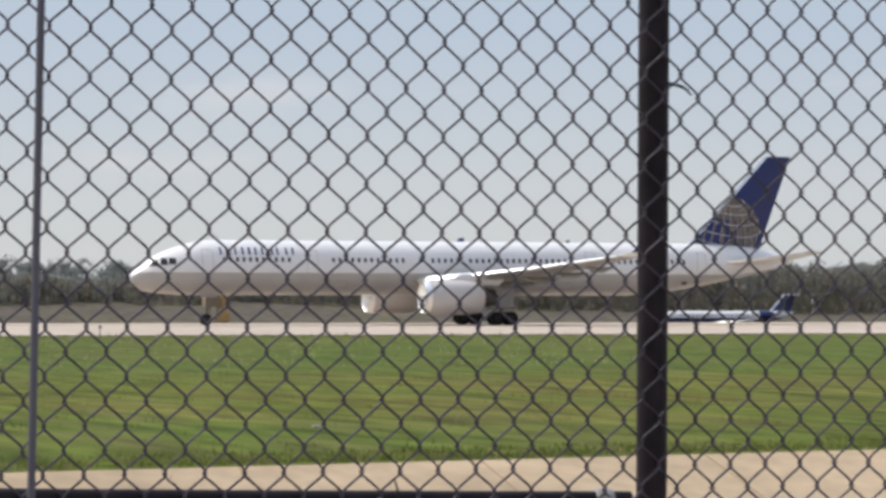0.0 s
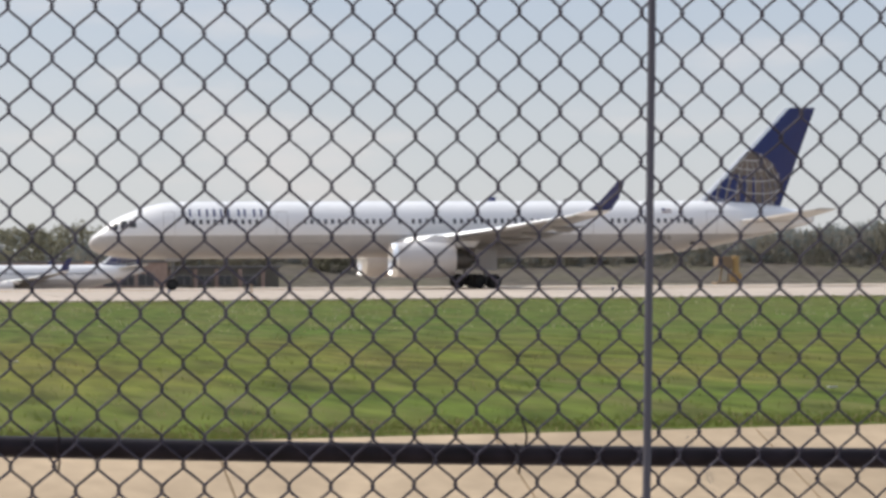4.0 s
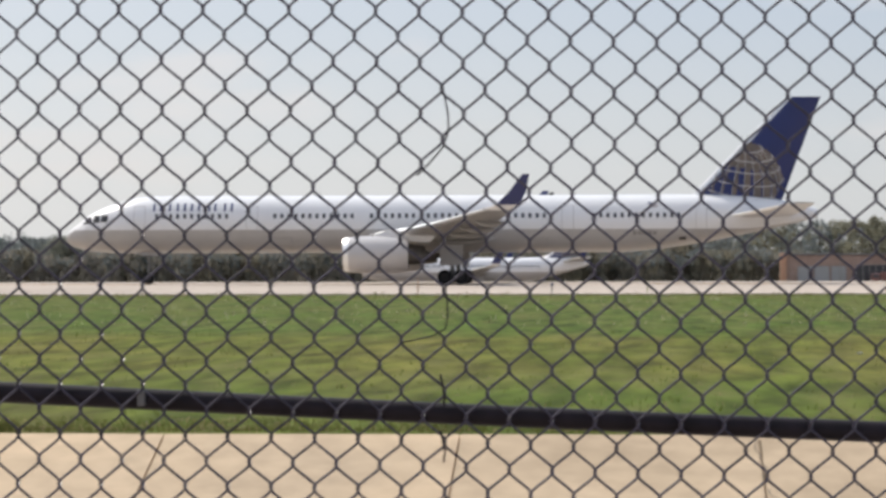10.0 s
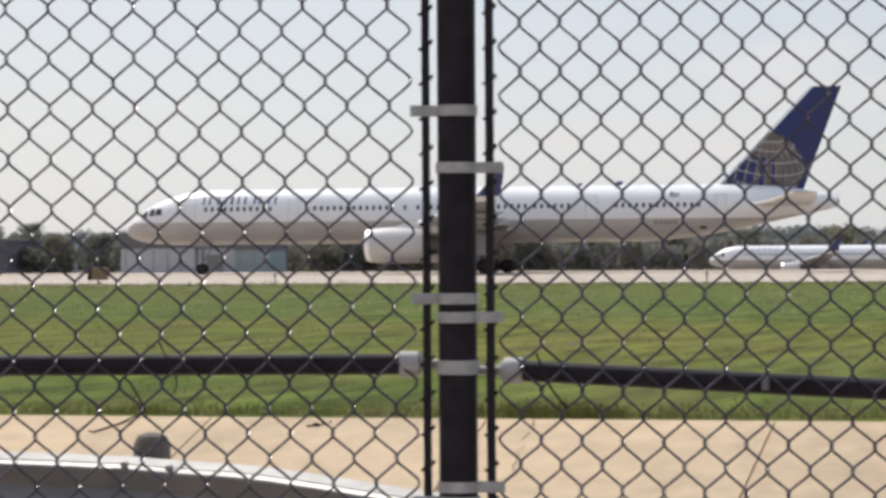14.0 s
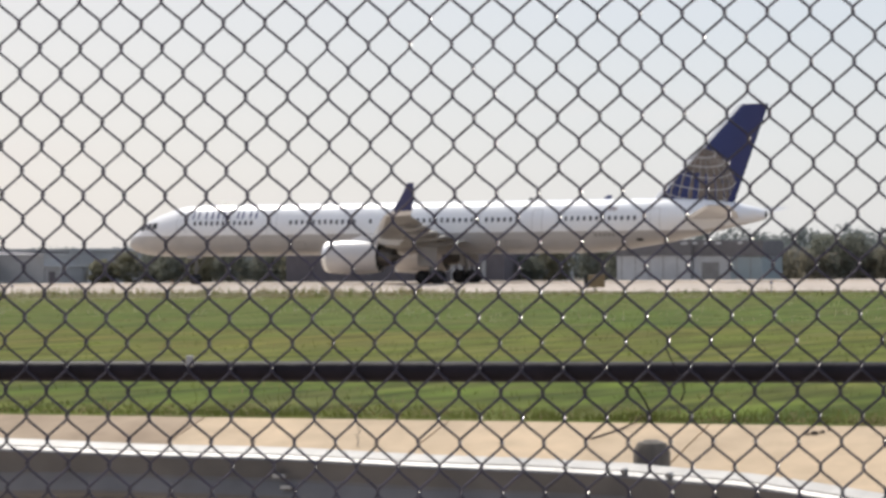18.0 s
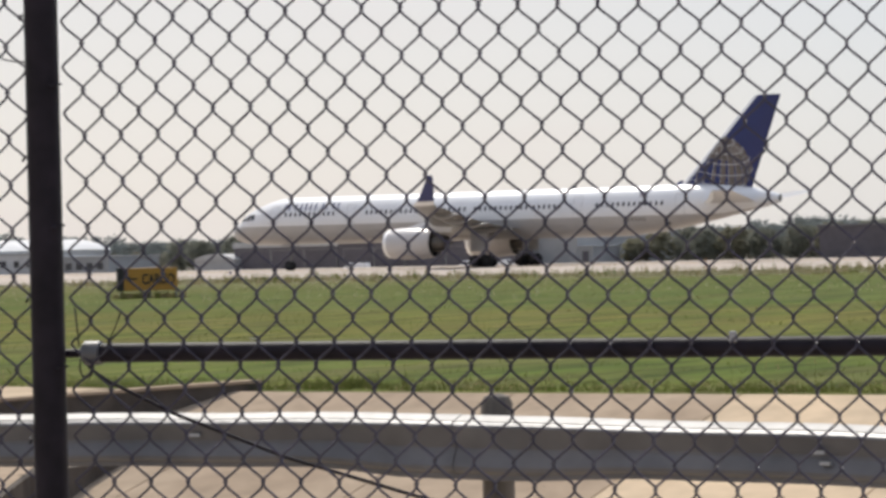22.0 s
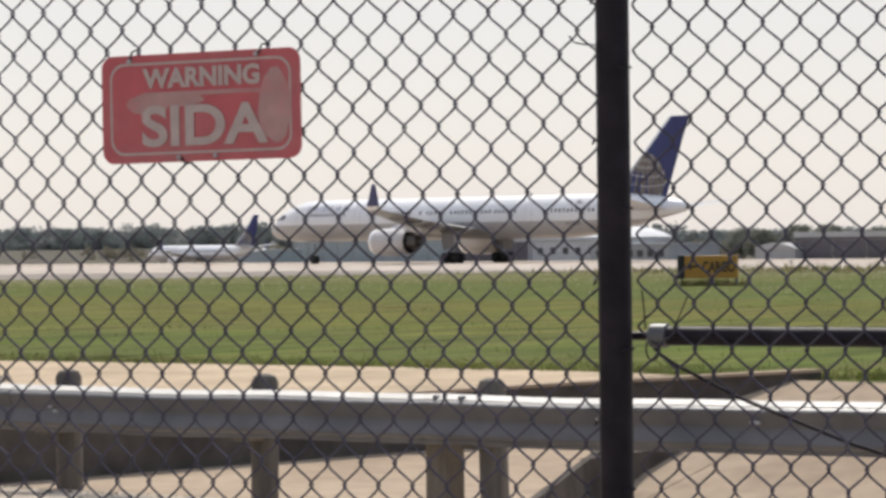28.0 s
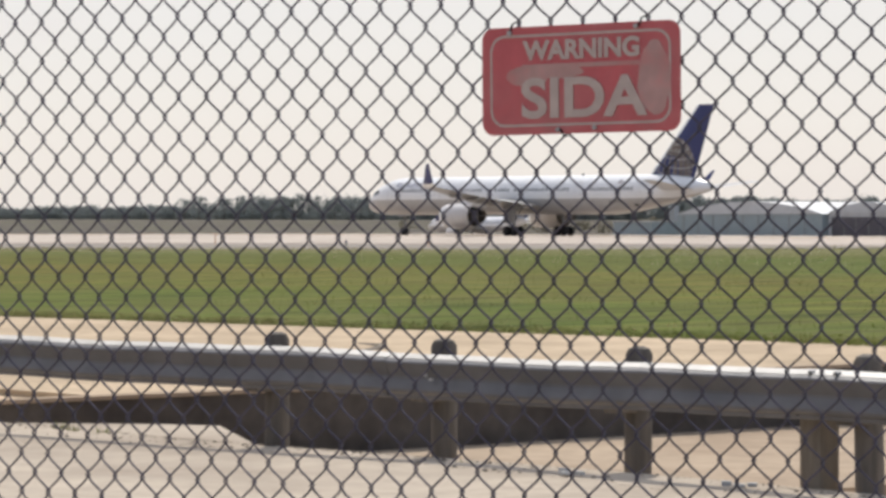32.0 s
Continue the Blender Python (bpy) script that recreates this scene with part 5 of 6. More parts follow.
BIG = dict(
    sections=[(-0.25, 3.36, 0.05, 0.05), (-0.10, 3.385, 0.36, 0.365), (0.12, 3.42, 0.56, 0.57), (0.48, 3.48, 0.78, 0.79), (0.9, 3.56, 1.0, 1.0), (1.46, 3.75, 1.25, 1.30), (2.2, 3.90, 1.48, 1.525),
              (3.0, 4.03, 1.65, 1.72), (4.15, 4.19, 1.78, 1.91), (5.1, 4.305, 1.85, 2.025), (6.2, 4.345, 1.88, 2.065), (7.0, 4.35, 1.88, 2.07), (12, 4.35, 1.88, 2.07), (20, 4.35, 1.88, 2.07), (28, 4.35, 1.88, 2.07),
              (36, 4.35, 1.88, 2.07), (40.5, 4.36, 1.88, 2.06), (43.5, 4.50, 1.82, 1.93), (46.5, 4.72, 1.66, 1.70), (49.5, 4.96, 1.32, 1.33), (52, 5.08, 0.88, 0.90), (53.6, 5.08, 0.52, 0.56), (54.3, 5.05, 0.30, 0.33)],
    belt=3.95, top=WHITE, belly=BELLY, mid=20.0, window_z=4.93, pitch=0.508,
    windows=[(6.7, 12.1), (15.3, 21.3), (22.3, 22.5), (23.3, 25.4), (26.4, 31.6), (32.2, 34.9), (38.3, 44.6)],
    cockpit=[(1.10, 1.80, 4.40, 4.88, 1.55), (1.92, 2.44, 4.48, 5.02, 2.0), (2.52, 3.06, 4.54, 5.04, 2.56)],
    doors=[(5.0, 5.85), (13.2, 14.05), (36.0, 36.85), (45.6, 46.4)],
    title=(6.4, 5.29, 0.0), title_blocks=title_bars(),
    wing=[(0.5, 21.2, 9.4, 3.15, 0.13, 0.03), (1.8, 22.0, 8.8, 3.25, 0.13, 0.03), (6.6, 24.6, 6.0, 3.70, 0.115, 0.02), (12, 27.5, 4.2, 4.25, 0.11, 0.01), (18.2, 30.8, 2.3, 5.02, 0.10, 0.0), (18.9, 31.2, 2.15, 5.12, 0.10, 0)],
    winglet=[(18.85, 31.2, 2.15, 5.11, 0.10), (19.55, 32.1, 1.6, 5.42, 0.09), (20.1, 32.95, 1.15, 6.2, 0.08), (20.7, 33.9, 0.48, 7.42, 0.07)],
    fairings=[(4.2, 0.7), (8.2, 0.8), (11.6, 0.7), (14.8, 0.6)],
    engine=(20.75, 6.5, 2.12, 6.4, 1.24, 3.75),
    tailplane=[(0.4, 47.4, 4.9, 4.78), (3.6, 49.7, 3.5, 5.16), (7.6, 52.1, 1.75, 5.68)], tail_mat=BELLY,
    fin=[(5.95, 44.95, 6.85), (7.0, 45.95, 6.24), (10.0, 48.9, 4.41), (13.45, 52.25, 2.35)],
    globe=(48.68, 6.98, 3.31), aerials=[34.9], gear=(5.8, 0.42, 28.28, 3.65, 0.52, 1.14, 2.5))

jet = airliner("airliner", "white twin-engine airliner with a grey belly and dark blue tail, taxiing", BIG)

for side in (-1, 1):
    S_ = BIG["sections"]
    flag = part("flag_patch", patch(S_, 42.2, 42.9, 5.62, 5.68, side, 1, 1, 0.016), REDPAINT, jet, "small red and white striped flag")
    part("stripe", patch(S_, 42.2, 42.9, 5.52, 5.57, side, 1, 1, 0.016), REDPAINT, flag)
    part("canton", patch(S_, 42.2, 42.46, 5.72, 5.86, side, 1, 1, 0.016), NAVY, flag)
    part("stripe", patch(S_, 42.5, 42.9, 5.75, 5.80, side, 1, 1, 0.016), REDPAINT, flag)
    for i in range(5):
        part("registration_bar", patch(S_, 41.1 + 0.36 * i, 41.36 + 0.36 * i, 3.52, 3.80, side, 1, 1, 0.016), WINGGREY, jet, "small grey lettering bar")
    part("outflow_vent", patch(S_, 44.4, 44.9, 3.16, 3.36, side, 1, 2, 0.016), BLACK, jet, "dark outflow vent")
    for a, b, c, d in ((15.0, 16.5, 2.75, 3.35), (33.6, 35.0, 2.72, 3.3)):
        seam = Shape()
        for q in ((a, a + 0.03, c, d), (b - 0.03, b, c, d), (a, b, d - 0.03, d), (a, b, c, c + 0.03)):
            pc_ = patch(S_, *q, side, 1, 3, 0.012)
            seam.add(pc_.v, pc_.f)
        part("cargo_door_seam", seam, WINGGREY, jet)

SMALL = dict(
    sections=[(0.0, 2.75, 0.05, 0.05), (0.15, 2.76, 0.36, 0.34), (0.6, 2.82, 0.78, 0.75), (1.3, 2.95, 1.15, 1.15), (2.3, 3.12, 1.5, 1.55), (3.4, 3.24, 1.72, 1.82), (4.8, 3.30, 1.86, 1.98), (6.5, 3.32, 1.88, 2.0), (14, 3.32, 1.88, 2.0), (26, 3.32, 1.88, 2.0),
              (29, 3.42, 1.84, 1.92), (32, 3.75, 1.55, 1.58), (35, 4.15, 1.05, 1.10), (37.5, 4.4, 0.55, 0.62), (38.4, 4.45, 0.25, 0.30)],
    belt=2.9, top=WHITE, belly=BELLY, mid=14.0, window_z=3.85, pitch=0.51,
    windows=[(6.2, 14.2), (15.2, 30.0)], cockpit=[(1.5, 2.1, 3.5, 4.0, 2.0), (2.2, 2.9, 3.55, 4.15, 2.4)], doors=[(4.4, 5.2)],
    title=(6.4, 4.35, 0.0), title_blocks=title_bars(), far=True,
    wing=[(0.5, 13.2, 7.6, 2.2, 0.13, 0.02), (1.8, 14.0, 7.0, 2.3, 0.13, 0.02), (5.6, 16.4, 4.6, 2.75, 0.11, 0.01), (11, 19.3, 3.1, 3.35, 0.11, 0), (16.6, 22.3, 1.75, 4.0, 0.10, 0), (16.9, 22.5, 1.7, 4.05, 0.1, 0)],
    winglet=[(16.9, 22.5, 1.7, 4.05, 0.10), (17.4, 22.8, 1.55, 4.35, 0.09), (17.7, 23.3, 1.2, 5.2, 0.08), (17.9, 24.2, 0.65, 6.45, 0.07)],
    engine=(13.2, 4.83, 1.45, 4.3, 0.98, 2.6), fairings=[(5.2, 0.6), (9.0, 0.5)],
    tailplane=[(0.4, 33.5, 4.2, 4.7), (3.6, 35.3, 2.9, 5.05), (7.1, 37.4, 1.4, 5.45)],
    fin=[(5.0, 29.6, 7.9), (5.7, 31.6, 6.2), (8.5, 34.5, 4.2), (12.5, 37.6, 1.9)],
    globe=(34.2, 6.2, 2.9), globe_line=0.04, gear=(4.6, 0.35, 20.0, 2.86, 0.52, 0, 1.5))
jet_mid = airliner("airliner", "white narrow-body airliner with blue tail waiting on the far taxiway", SMALL)
jet_left = copy_thing(jet_mid, Matrix())
jet_left["label"] = "white narrow-body airliner with blue tail rolling past far hangars"

REGIONAL = dict(
    sections=[(0.0, 2.0, 0.05, 0.05), (0.2, 2.0, 0.26, 0.25), (0.9, 2.1, 0.62, 0.6), (2.0, 2.25, 0.92, 0.95), (3.2, 2.35, 1.08, 1.12), (4.5, 2.4, 1.14, 1.16), (12, 2.4, 1.14, 1.16), (20.5, 2.4, 1.14, 1.16), (23.5, 2.55, 1.05, 1.05), (26, 2.85, 0.75, 0.75), (28.3, 3.1, 0.3, 0.32)],
    belt=2.3, top=WHITE, belly=NAVY, body_label="white fuselage with a blue belly", mid=12.0, window_z=2.75, pitch=0.8, windows=[(5.0, 19.5)],
    cockpit=[(1.6, 2.3, 2.5, 2.85, 2.2)], title=(5.5, 2.95, 0.5), far=True,
    wing=[(0.4, 11.0, 4.6, 1.35, 0.12, 0), (1.2, 11.6, 4.2, 1.38, 0.12, 0), (5, 13.6, 2.4, 1.65, 0.11, 0), (10, 16.0, 1.1, 2.05, 0.10, 0)],
    engine=(20.0, 2.0, 2.85, 4.4, 0.72, 0), nacelle_mat=NAVY,
    tailplane=[(0.1, 26.6, 2.3, 6.55), (3.7, 28.0, 1.2, 6.6)], fin=[(3.2, 23.2, 4.6), (6.6, 26.4, 2.5)], gear=(2.6, 0.25, 15.2, 2.0, 0.36, 0, 1.3))
jet_reg = airliner("regional_jet", "small regional jet, white above and blue below, with a T-tail", REGIONAL)
CLIMB = dict(REGIONAL)
CLIMB.update(belly=WHITE, body_label="white fuselage", plain_fin=DARKWALL, gear=None, tail_mat=WINGGREY, nacelle_mat=WHITE)
jet_air = airliner("regional_jet", "small white jet with a T-tail climbing away", CLIMB)


# ---------------------------------------------------------------- far side of the airfield
BASE = -3.5


def building(name, label, x0, x1, y0, y1, top, wall, roof, parapet=0.35, slope=0.0):
    b = thing(name, label, "building")
    part("wall", Shape().box(x0, y0, BASE - 0.3, x1, y1, top - parapet), wall, b)
    r = Shape()
    if slope:
        mid = (x0 + x1) / 2
        n = 10
        up = [(x0 - 0.4 + (x1 - x0 + 0.8) * i / n, top - parapet + 0.003 + slope * math.sin(math.pi * i / n) ** 0.8 if 0 < i < n else top - parapet + 0.003) for i in range(n + 1)]
        pts = [(x, y0 - 0.3, z) for x, z in up] + [(x, y1 + 0.3, z) for x, z in up]
        r.add(pts, [(i, i + 1, n + 2 + i, n + 1 + i) for i in range(n)] + [tuple(range(n + 1)), tuple(range(2 * n + 1, n, -1))])
    else:
        r.box(x0 - 0.3, y0 - 0.3, top - parapet + 0.003, x1 + 0.3, y1 + 0.3, top, bevel=0.08)
    part("roof", r, roof, b)
    return b


def opening(b, name, x0, x1, z0, z1, y, mat, label="", bars=0):
    o = part(name, Shape().box(x0, y - 0.06, z0, x1, y + 0.2, z1), mat, b, label)
    fr = Shape()
    for q in ((x0 - 0.12, z0, x0, z1), (x1, z0, x1 + 0.12, z1), (x0 - 0.12, z1, x1 + 0.12, z1 + 0.12)):
        fr.box(q[0], y - 0.1, q[1], q[2], y + 0.1, q[3])
    part("frame", fr, WINGGREY, o)
    for i in range(bars):
        x = x0 + (x1 - x0) * (i + 1) / (bars + 1)
        part("bar", Shape().box(x - 0.06, y - 0.12, z0, x + 0.06, y - 0.05, z1), WINGGREY, o)
    return o


fire = building("brick_station", "long low tan-red brick building with white garage doors", 26.6, 69.4, 620, 645, 2.6, BRICK, ROOFDARK)
part("pillar", Shape().box(25.4, 619.2, BASE - 0.3, 26.6, 621.5, 2.75, bevel=0.05), ORANGE, fire, "orange end pillar")
for i in range(3):
    opening(fire, "garage_door", 28.8 + 3.2 * i, 31.5 + 3.2 * i, BASE, 0.1, 620, PALEWALL, "white roller door")
opening(fire, "glass_door", 39.9, 46.2, BASE, 0.35, 620, GLASS, bars=4)
for a, b in ((56.9, 59.6), (60.5, 62.9), (63.7, 66.7)):
    opening(fire, "window", a, b, -2.3, 0.0, 620, GLASS, bars=1)
part("sign_panel", Shape().box(53.4, 619.6, 1.2, 54.8, 620.05, 2.5, bevel=0.05), ORANGE, fire, "small pale orange panel")
for a in (36.9, 47.6, 70.6):
    part("downpipe", Shape().tube([(a, 619.9, BASE), (a, 619.9, 2.2)], 0.09, n=8), WINGGREY, fire)
annex = building("brick_annex", "lower dark olive annex with red-brown piers", 70.1, 92.0, 626, 645, 1.5, OLIVEWALL, ROOFDARK)
for a in (70.4, 75.2, 79.3, 84.0, 88.5):
    part("pier", Shape().box(a, 625.6, BASE, a + 0.7, 626.1, 0.9, bevel=0.05), BRICK, annex, "red-brown brick pier")
for a in (72, 76, 80, 85):
    opening(annex, "window", a, a + 2.6, -2.2, -0.4, 626, GLASS, bars=1)
truck = thing("service_truck", "dull dark red service truck parked before a brick building", "truck")
part("body", Shape().box(44.0, 610, BASE + 0.9, 48.6, 612.3, BASE + 2.6, bevel=0.12), REDPAINT, truck)
part("cab", Shape().box(42.2, 610, BASE + 0.7, 43.9, 612.3, BASE + 2.3, bevel=0.2), REDPAINT, truck)
part("window", Shape().box(42.3, 609.97, BASE + 1.5, 43.6, 610.02, BASE + 2.1), GLASS, truck)
for a in (43.0, 45.3, 47.6):
    part("wheel", Shape().lathe("y", [(-0.15, 0.2), (-0.15, 0.45), (0.15, 0.45), (0.15, 0.2)], n=16, centre=(a, 610.1, BASE + 0.45)), RUBBER, truck)

# yellow lift equipment and a light mast, at the start of the walk
lift = thing("yellow_loader", "brown and amber cargo loader with a raised platform", "loader")
part("frame", Shape().box(173.6, 600, BASE + 0.5, 178.4, 603, BASE + 1.5, bevel=0.1), EQUIP, lift)
part("platform", Shape().box(174.0, 600, BASE + 4.2, 177.0, 603, BASE + 6.4, bevel=0.1), EQUIP, lift, "brown raised platform box")
for a in (174.6, 176.2):
    part("scissor_arm", Shape().tube([(a, 601, BASE + 1.4), (a + 0.5, 601, BASE + 4.3)], 0.2, n=8), EQUIP, lift)
part("mast", Shape().box(177.25, 600.4, BASE + 1.4, 178.4, 601.6, BASE + 6.5, bevel=0.1), AMBER, lift, "amber yellow mast")
part("mast_foot", Shape().box(176.9, 600.2, BASE + 1.3, 178.9, 601.8, BASE + 3.2, bevel=0.15), AMBER, lift, "amber yellow drive box")
for a in (174.4, 177.6):
    part("wheel", Shape().lathe("y", [(-0.2, 0.2), (-0.2, 0.5), (0.2, 0.5), (0.2, 0.2)], n=16, centre=(a, 600.1, BASE + 0.5)), RUBBER, lift)
mast = thing("light_mast", "slim grey light mast beyond the taxiway", "mast")
part("pole", Shape().tube([(239.3, 620, BASE), (239.3, 620, 7.0)], [0.55, 0.28], n=12), WINGGREY, mast, smooth=50)
part("lamp_head", Shape().box(238.8, 619.6, 6.9, 239.9, 620.4, 7.4, bevel=0.1), WINGGREY, mast)
mast2 = copy_thing(mast, pose(-238.5, 60, -0.5))

# low white sheds
sheds = building("white_shed", "low white metal shed under a deep dark roof", -227.6, -211.7, 620, 634, 5.3, WHITEWALL, ROOFDARK, 3.2)
for i in range(5):
    part("siding_rib", Shape().box(-226.6 + 3 * i, 619.9, BASE, -226.45 + 3 * i, 620.0, 2.0), WINGGREY, sheds)
shed2 = building("white_shed", "low white metal shed under a deep dark roof", -211.4, -203.4, 621, 634, 5.2, WHITEWALL, ROOFDARK, 3.2)
opening(shed2, "door", -209.5, -206.0, BASE, 0.6, 621, WINGGREY)
shed3 = building("teal_shed", "low grey-green metal shed under a deep dark roof", -203.1, -196.6, 620, 634, 5.0, TEALWALL, ROOFDARK, 3.2)
for i in range(2):
    part("siding_rib", Shape().box(-202 + 3 * i, 619.9, BASE, -201.85 + 3 * i, 620.0, 1.8), WINGGREY, shed3)
for b_, x, w in ((sheds, -213.6, 1.4), (shed2, -211.0, 0.9), (shed2, -208.6, 1.2), (shed2, -206.2, 1.2), (shed3, -201.5, 1.0)):
    part("roof_vent", Shape().box(x, 619.5, 4.35, x + w, 619.72, 4.75, bevel=0.04), WHITEWALL, b_, "small white vent on the roof slope")
house = building("pale_house", "small pale house with a light roof among trees", -257.4, -248.6, 640, 650, 3.2, PALEWALL, ROOFPALE, 1.2)
# dark long sheds
dark1 = building("dark_hangar", "dark grey metal hangar with a striped door", -304.0, -253.3, 622, 650, 4.2, DARKWALL, ROOFDARK, 0.5)
for i in range(5):
    part("door_leaf", Shape().box(-265.4 + 1.75 * i, 621.7, BASE, -264.5 + 1.75 * i, 622.05, 1.6), PALEWALL, dark1, "pale door leaf")
part("canopy_edge", Shape().box(-283.0, 619.5, 4.05, -268.8, 621.9, 4.3), ROOFPALE, dark1, "thin pale canopy edge")
white2 = building("pale_block", "pale metal block building with a flat roof", -375.6, -363.9, 622, 638, 3.5, PALEWALL, ROOFPALE)
part("siding_rib", Shape().box(-368.5, 621.9, BASE, -368.2, 622.0, 3.0), PALEWALL, white2)
white3 = building("pale_block", "small pale lean-to with a dark door", -363.7, -359.8, 622, 634, 0.9, PALEWALL, ROOFPALE)
opening(white3, "door", -362.6, -361.0, BASE, -0.4, 622, DARKWALL)
dark2 = building("dark_hangar", "long dark grey hangar under a pale sheet roof", -454.0, -424.2, 615, 650, 3.4, DARKWALL, ROOFPALE, 1.3)
dark3 = building("dark_hangar", "dark grey hangar with a low curved dark roof", -424.0, -405.2, 615, 650, 2.9, DARKWALL, DARKWALL, 0.2, 1.5)
dark4 = building("dark_hangar", "dark grey hangar with a low curved dark roof", -405.0, -375.8, 615, 650, 2.9, DARKWALL, DARKWALL, 0.2, 1.5)
for d_, a0, n_, w_ in ((dark2, -452.5, 3, 9.0), (dark3, -422.5, 2, 8.2), (dark4, -403.5, 3, 8.8)):
    for i in range(n_):
        opening(d_, "hangar_door", a0 + i * (w_ + 0.5), a0 + i * (w_ + 0.5) + w_, BASE, 1.4, 615, DARKWALL, "dark sliding door")
back = building("pale_warehouse", "long pale warehouse roof behind dark hangars", -452.0, -376.5, 655, 690, 4.9, PALEWALL, ROOFPALE, 0.8)
low1 = building("low_terminal", "low white building with a row of dark windows", -521.5, -496.0, 620, 640, 1.1, PALEWALL, ROOFPALE)
for i in range(7):
    opening(low1, "window", -519.5 + 3.3 * i, -517.6 + 3.3 * i, -2.2, -0.6, 620, GLASS)
low2 = building("white_tent", "small white shelter with a pitched roof", -463.6, -451.9, 612, 622, -0.2, PALEWALL, ROOFPALE, 0.3, 1.4)
# big hangar at the end of the walk
hang = building("maintenance_hangar", "large grey-green hangar with a curved white roof", -624.0, -571.0, 620, 680, 3.0, TEALWALL, WHITEWALL, 0.4, 3.4)
for i in range(9):
    part("siding_rib", Shape().box(-622 + 5.6 * i, 619.88, BASE, -621.8 + 5.6 * i, 620.0, 2.4), WINGGREY, hang)
hang2 = building("maintenance_hangar", "white hangar with a wide dark door under a curved roof", -570.6, -543.5, 622, 680, 3.2, WHITEWALL, WHITEWALL, 0.4, 2.9)
opening(hang2, "hangar_door", -569.4, -544.0, BASE, 1.8, 622, DARKWALL, "wide dark hangar door", bars=5)
lean = building("hangar_annex", "low white annex with small windows beside a hangar", -543.2, -515.5, 622.5, 645, 2.2, WHITEWALL, ROOFPALE, 0.4)
for i in range(5):
    opening(lean, "window", -541 + 4.2 * i, -539.4 + 4.2 * i, -1.4, 0.2, 622.5, GLASS)
tower = thing("control_box", "small pale roof tower", "tower")
part("shaft", Shape().box(-648, 640, BASE, -645.8, 642, 5.0, bevel=0.1), PALEWALL, tower)
tank = building("low_shed", "low pale grey-green shed", -647.5, -632, 618, 630, 0.7, TEALWALL, ROOFPALE)

# parked service vehicles
van = thing("white_van", "white van parked before dark hangars", "van", "parked vans")
part("body", Shape().box(-2.6, -1.0, 0.45, 2.4, 1.0, 1.9, bevel=0.25), WHITE, van)
part("bonnet", Shape().box(-3.4, -0.95, 0.4, -2.5, 0.95, 1.15, bevel=0.2), WHITE, van)
part("windscreen", Shape().box(-2.66, -0.8, 1.15, -2.56, 0.8, 1.75), GLASS, van)
part("side_window", Shape().box(-2.3, -1.03, 1.2, -0.6, -0.98, 1.7), GLASS, van)
for a in (-2.3, 1.5):
    for c in (-0.95, 0.95):
        part("wheel", Shape().lathe("y", [(-0.12, 0.15), (-0.12, 0.36), (0.12, 0.36), (0.12, 0.15)], n=16, centre=(a, c, 0.36)), RUBBER, van)
van.matrix_basis = pose(-352.0, 560, -3.44)
copy_thing(van, pose(-347, 561, -3.44, 0, 0, 180))
copy_thing(van, pose(-381, 560, -3.44))

# ---------------------------------------------------------------- airfield signs and stakes
cargo = thing("taxiway_sign", "yellow taxiway sign with black lettering on short legs", "sign")
CM = pose(-81.68, 104.7, 0.0, 0, 0, 28) @ pose(0, 0, 0)
cargo.matrix_basis = CM
part("panel", Shape().box(-1.05, -0.1, 0.38, 1.16, 0.1, 1.31, bevel=0.03), YELLOW, cargo)
part("end_panel", Shape().box(-1.36, -0.105, 0.36, -1.06, 0.105, 1.33, bevel=0.03), BLACK, cargo, "black end panel")
for a in (-1.2, 0.0, 1.1):
    part("leg", Shape().tube([(a, 0, -0.1), (a, 0, 0.4)], 0.05, n=8), STRUT, cargo)
lettering("CARGO", -0.30, 1.06, 0.62, 0.45, -0.108, cargo, BLACK, "CARGO in black capitals", 0.02)
arrow = Shape().box(-0.88, -0.112, 0.82, -0.5, -0.106, 0.90).add([(-0.98, -0.112, 0.86), (-0.78, -0.112, 1.02), (-0.78, -0.112, 0.70)], [(0, 2, 1)])
part("arrow", arrow, BLACK, cargo, "black arrow pointing left")
marker = thing("edge_sign", "small dark yellow edge sign beside the pavement", "sign", at=pose(-63.4, 169.0, -0.02))
part("panel", Shape().box(-0.35, -0.1, 0.3, 0.6, 0.1, 1.0, bevel=0.03), EQUIP, marker)
part("end_panel", Shape().box(-0.6, -0.1, 0.28, -0.36, 0.1, 1.02, bevel=0.03), BLACK, marker)
part("leg", Shape().tube([(0, 0, -0.1), (0, 0, 0.32)], 0.06, n=8), STRUT, marker)
light = thing("edge_light", "small taxiway edge light on a thin stem", "edge light", "taxiway edge lights")
part("stem", Shape().tube([(0, 0, -0.05), (0, 0, 0.45)], 0.035, n=8), STRUT, light)
part("lens", Shape().tube([(0, 0, 0.45), (0, 0, 0.58), (0, 0, 0.62)], [0.07, 0.07, 0.03], n=10), NAVY, light)
light.matrix_basis = pose(43, 168.5, 0.03)
for i in range(1, 15):
    xm = 43 - 24.0 * i
    copy_thing(light, pose(xm, pave_edge(xm) - 1.2, FALL * xm + 0.03))
stakes = thing("marker_stake", "thin orange-brown marker stake in the grass", "stake", "marker stakes")
part("shaft", Shape().box(-0.03, -0.03, -0.1, 0.03, 0.03, 0.9), ORANGE, stakes)
stakes.matrix_basis = pose(-186, 138, -0.1)
for x, y in ((23, 166), (-12, 168), (-88, 165), (-160, 136), (-225, 108)):
    copy_thing(stakes, pose(x, y, FALL * x))
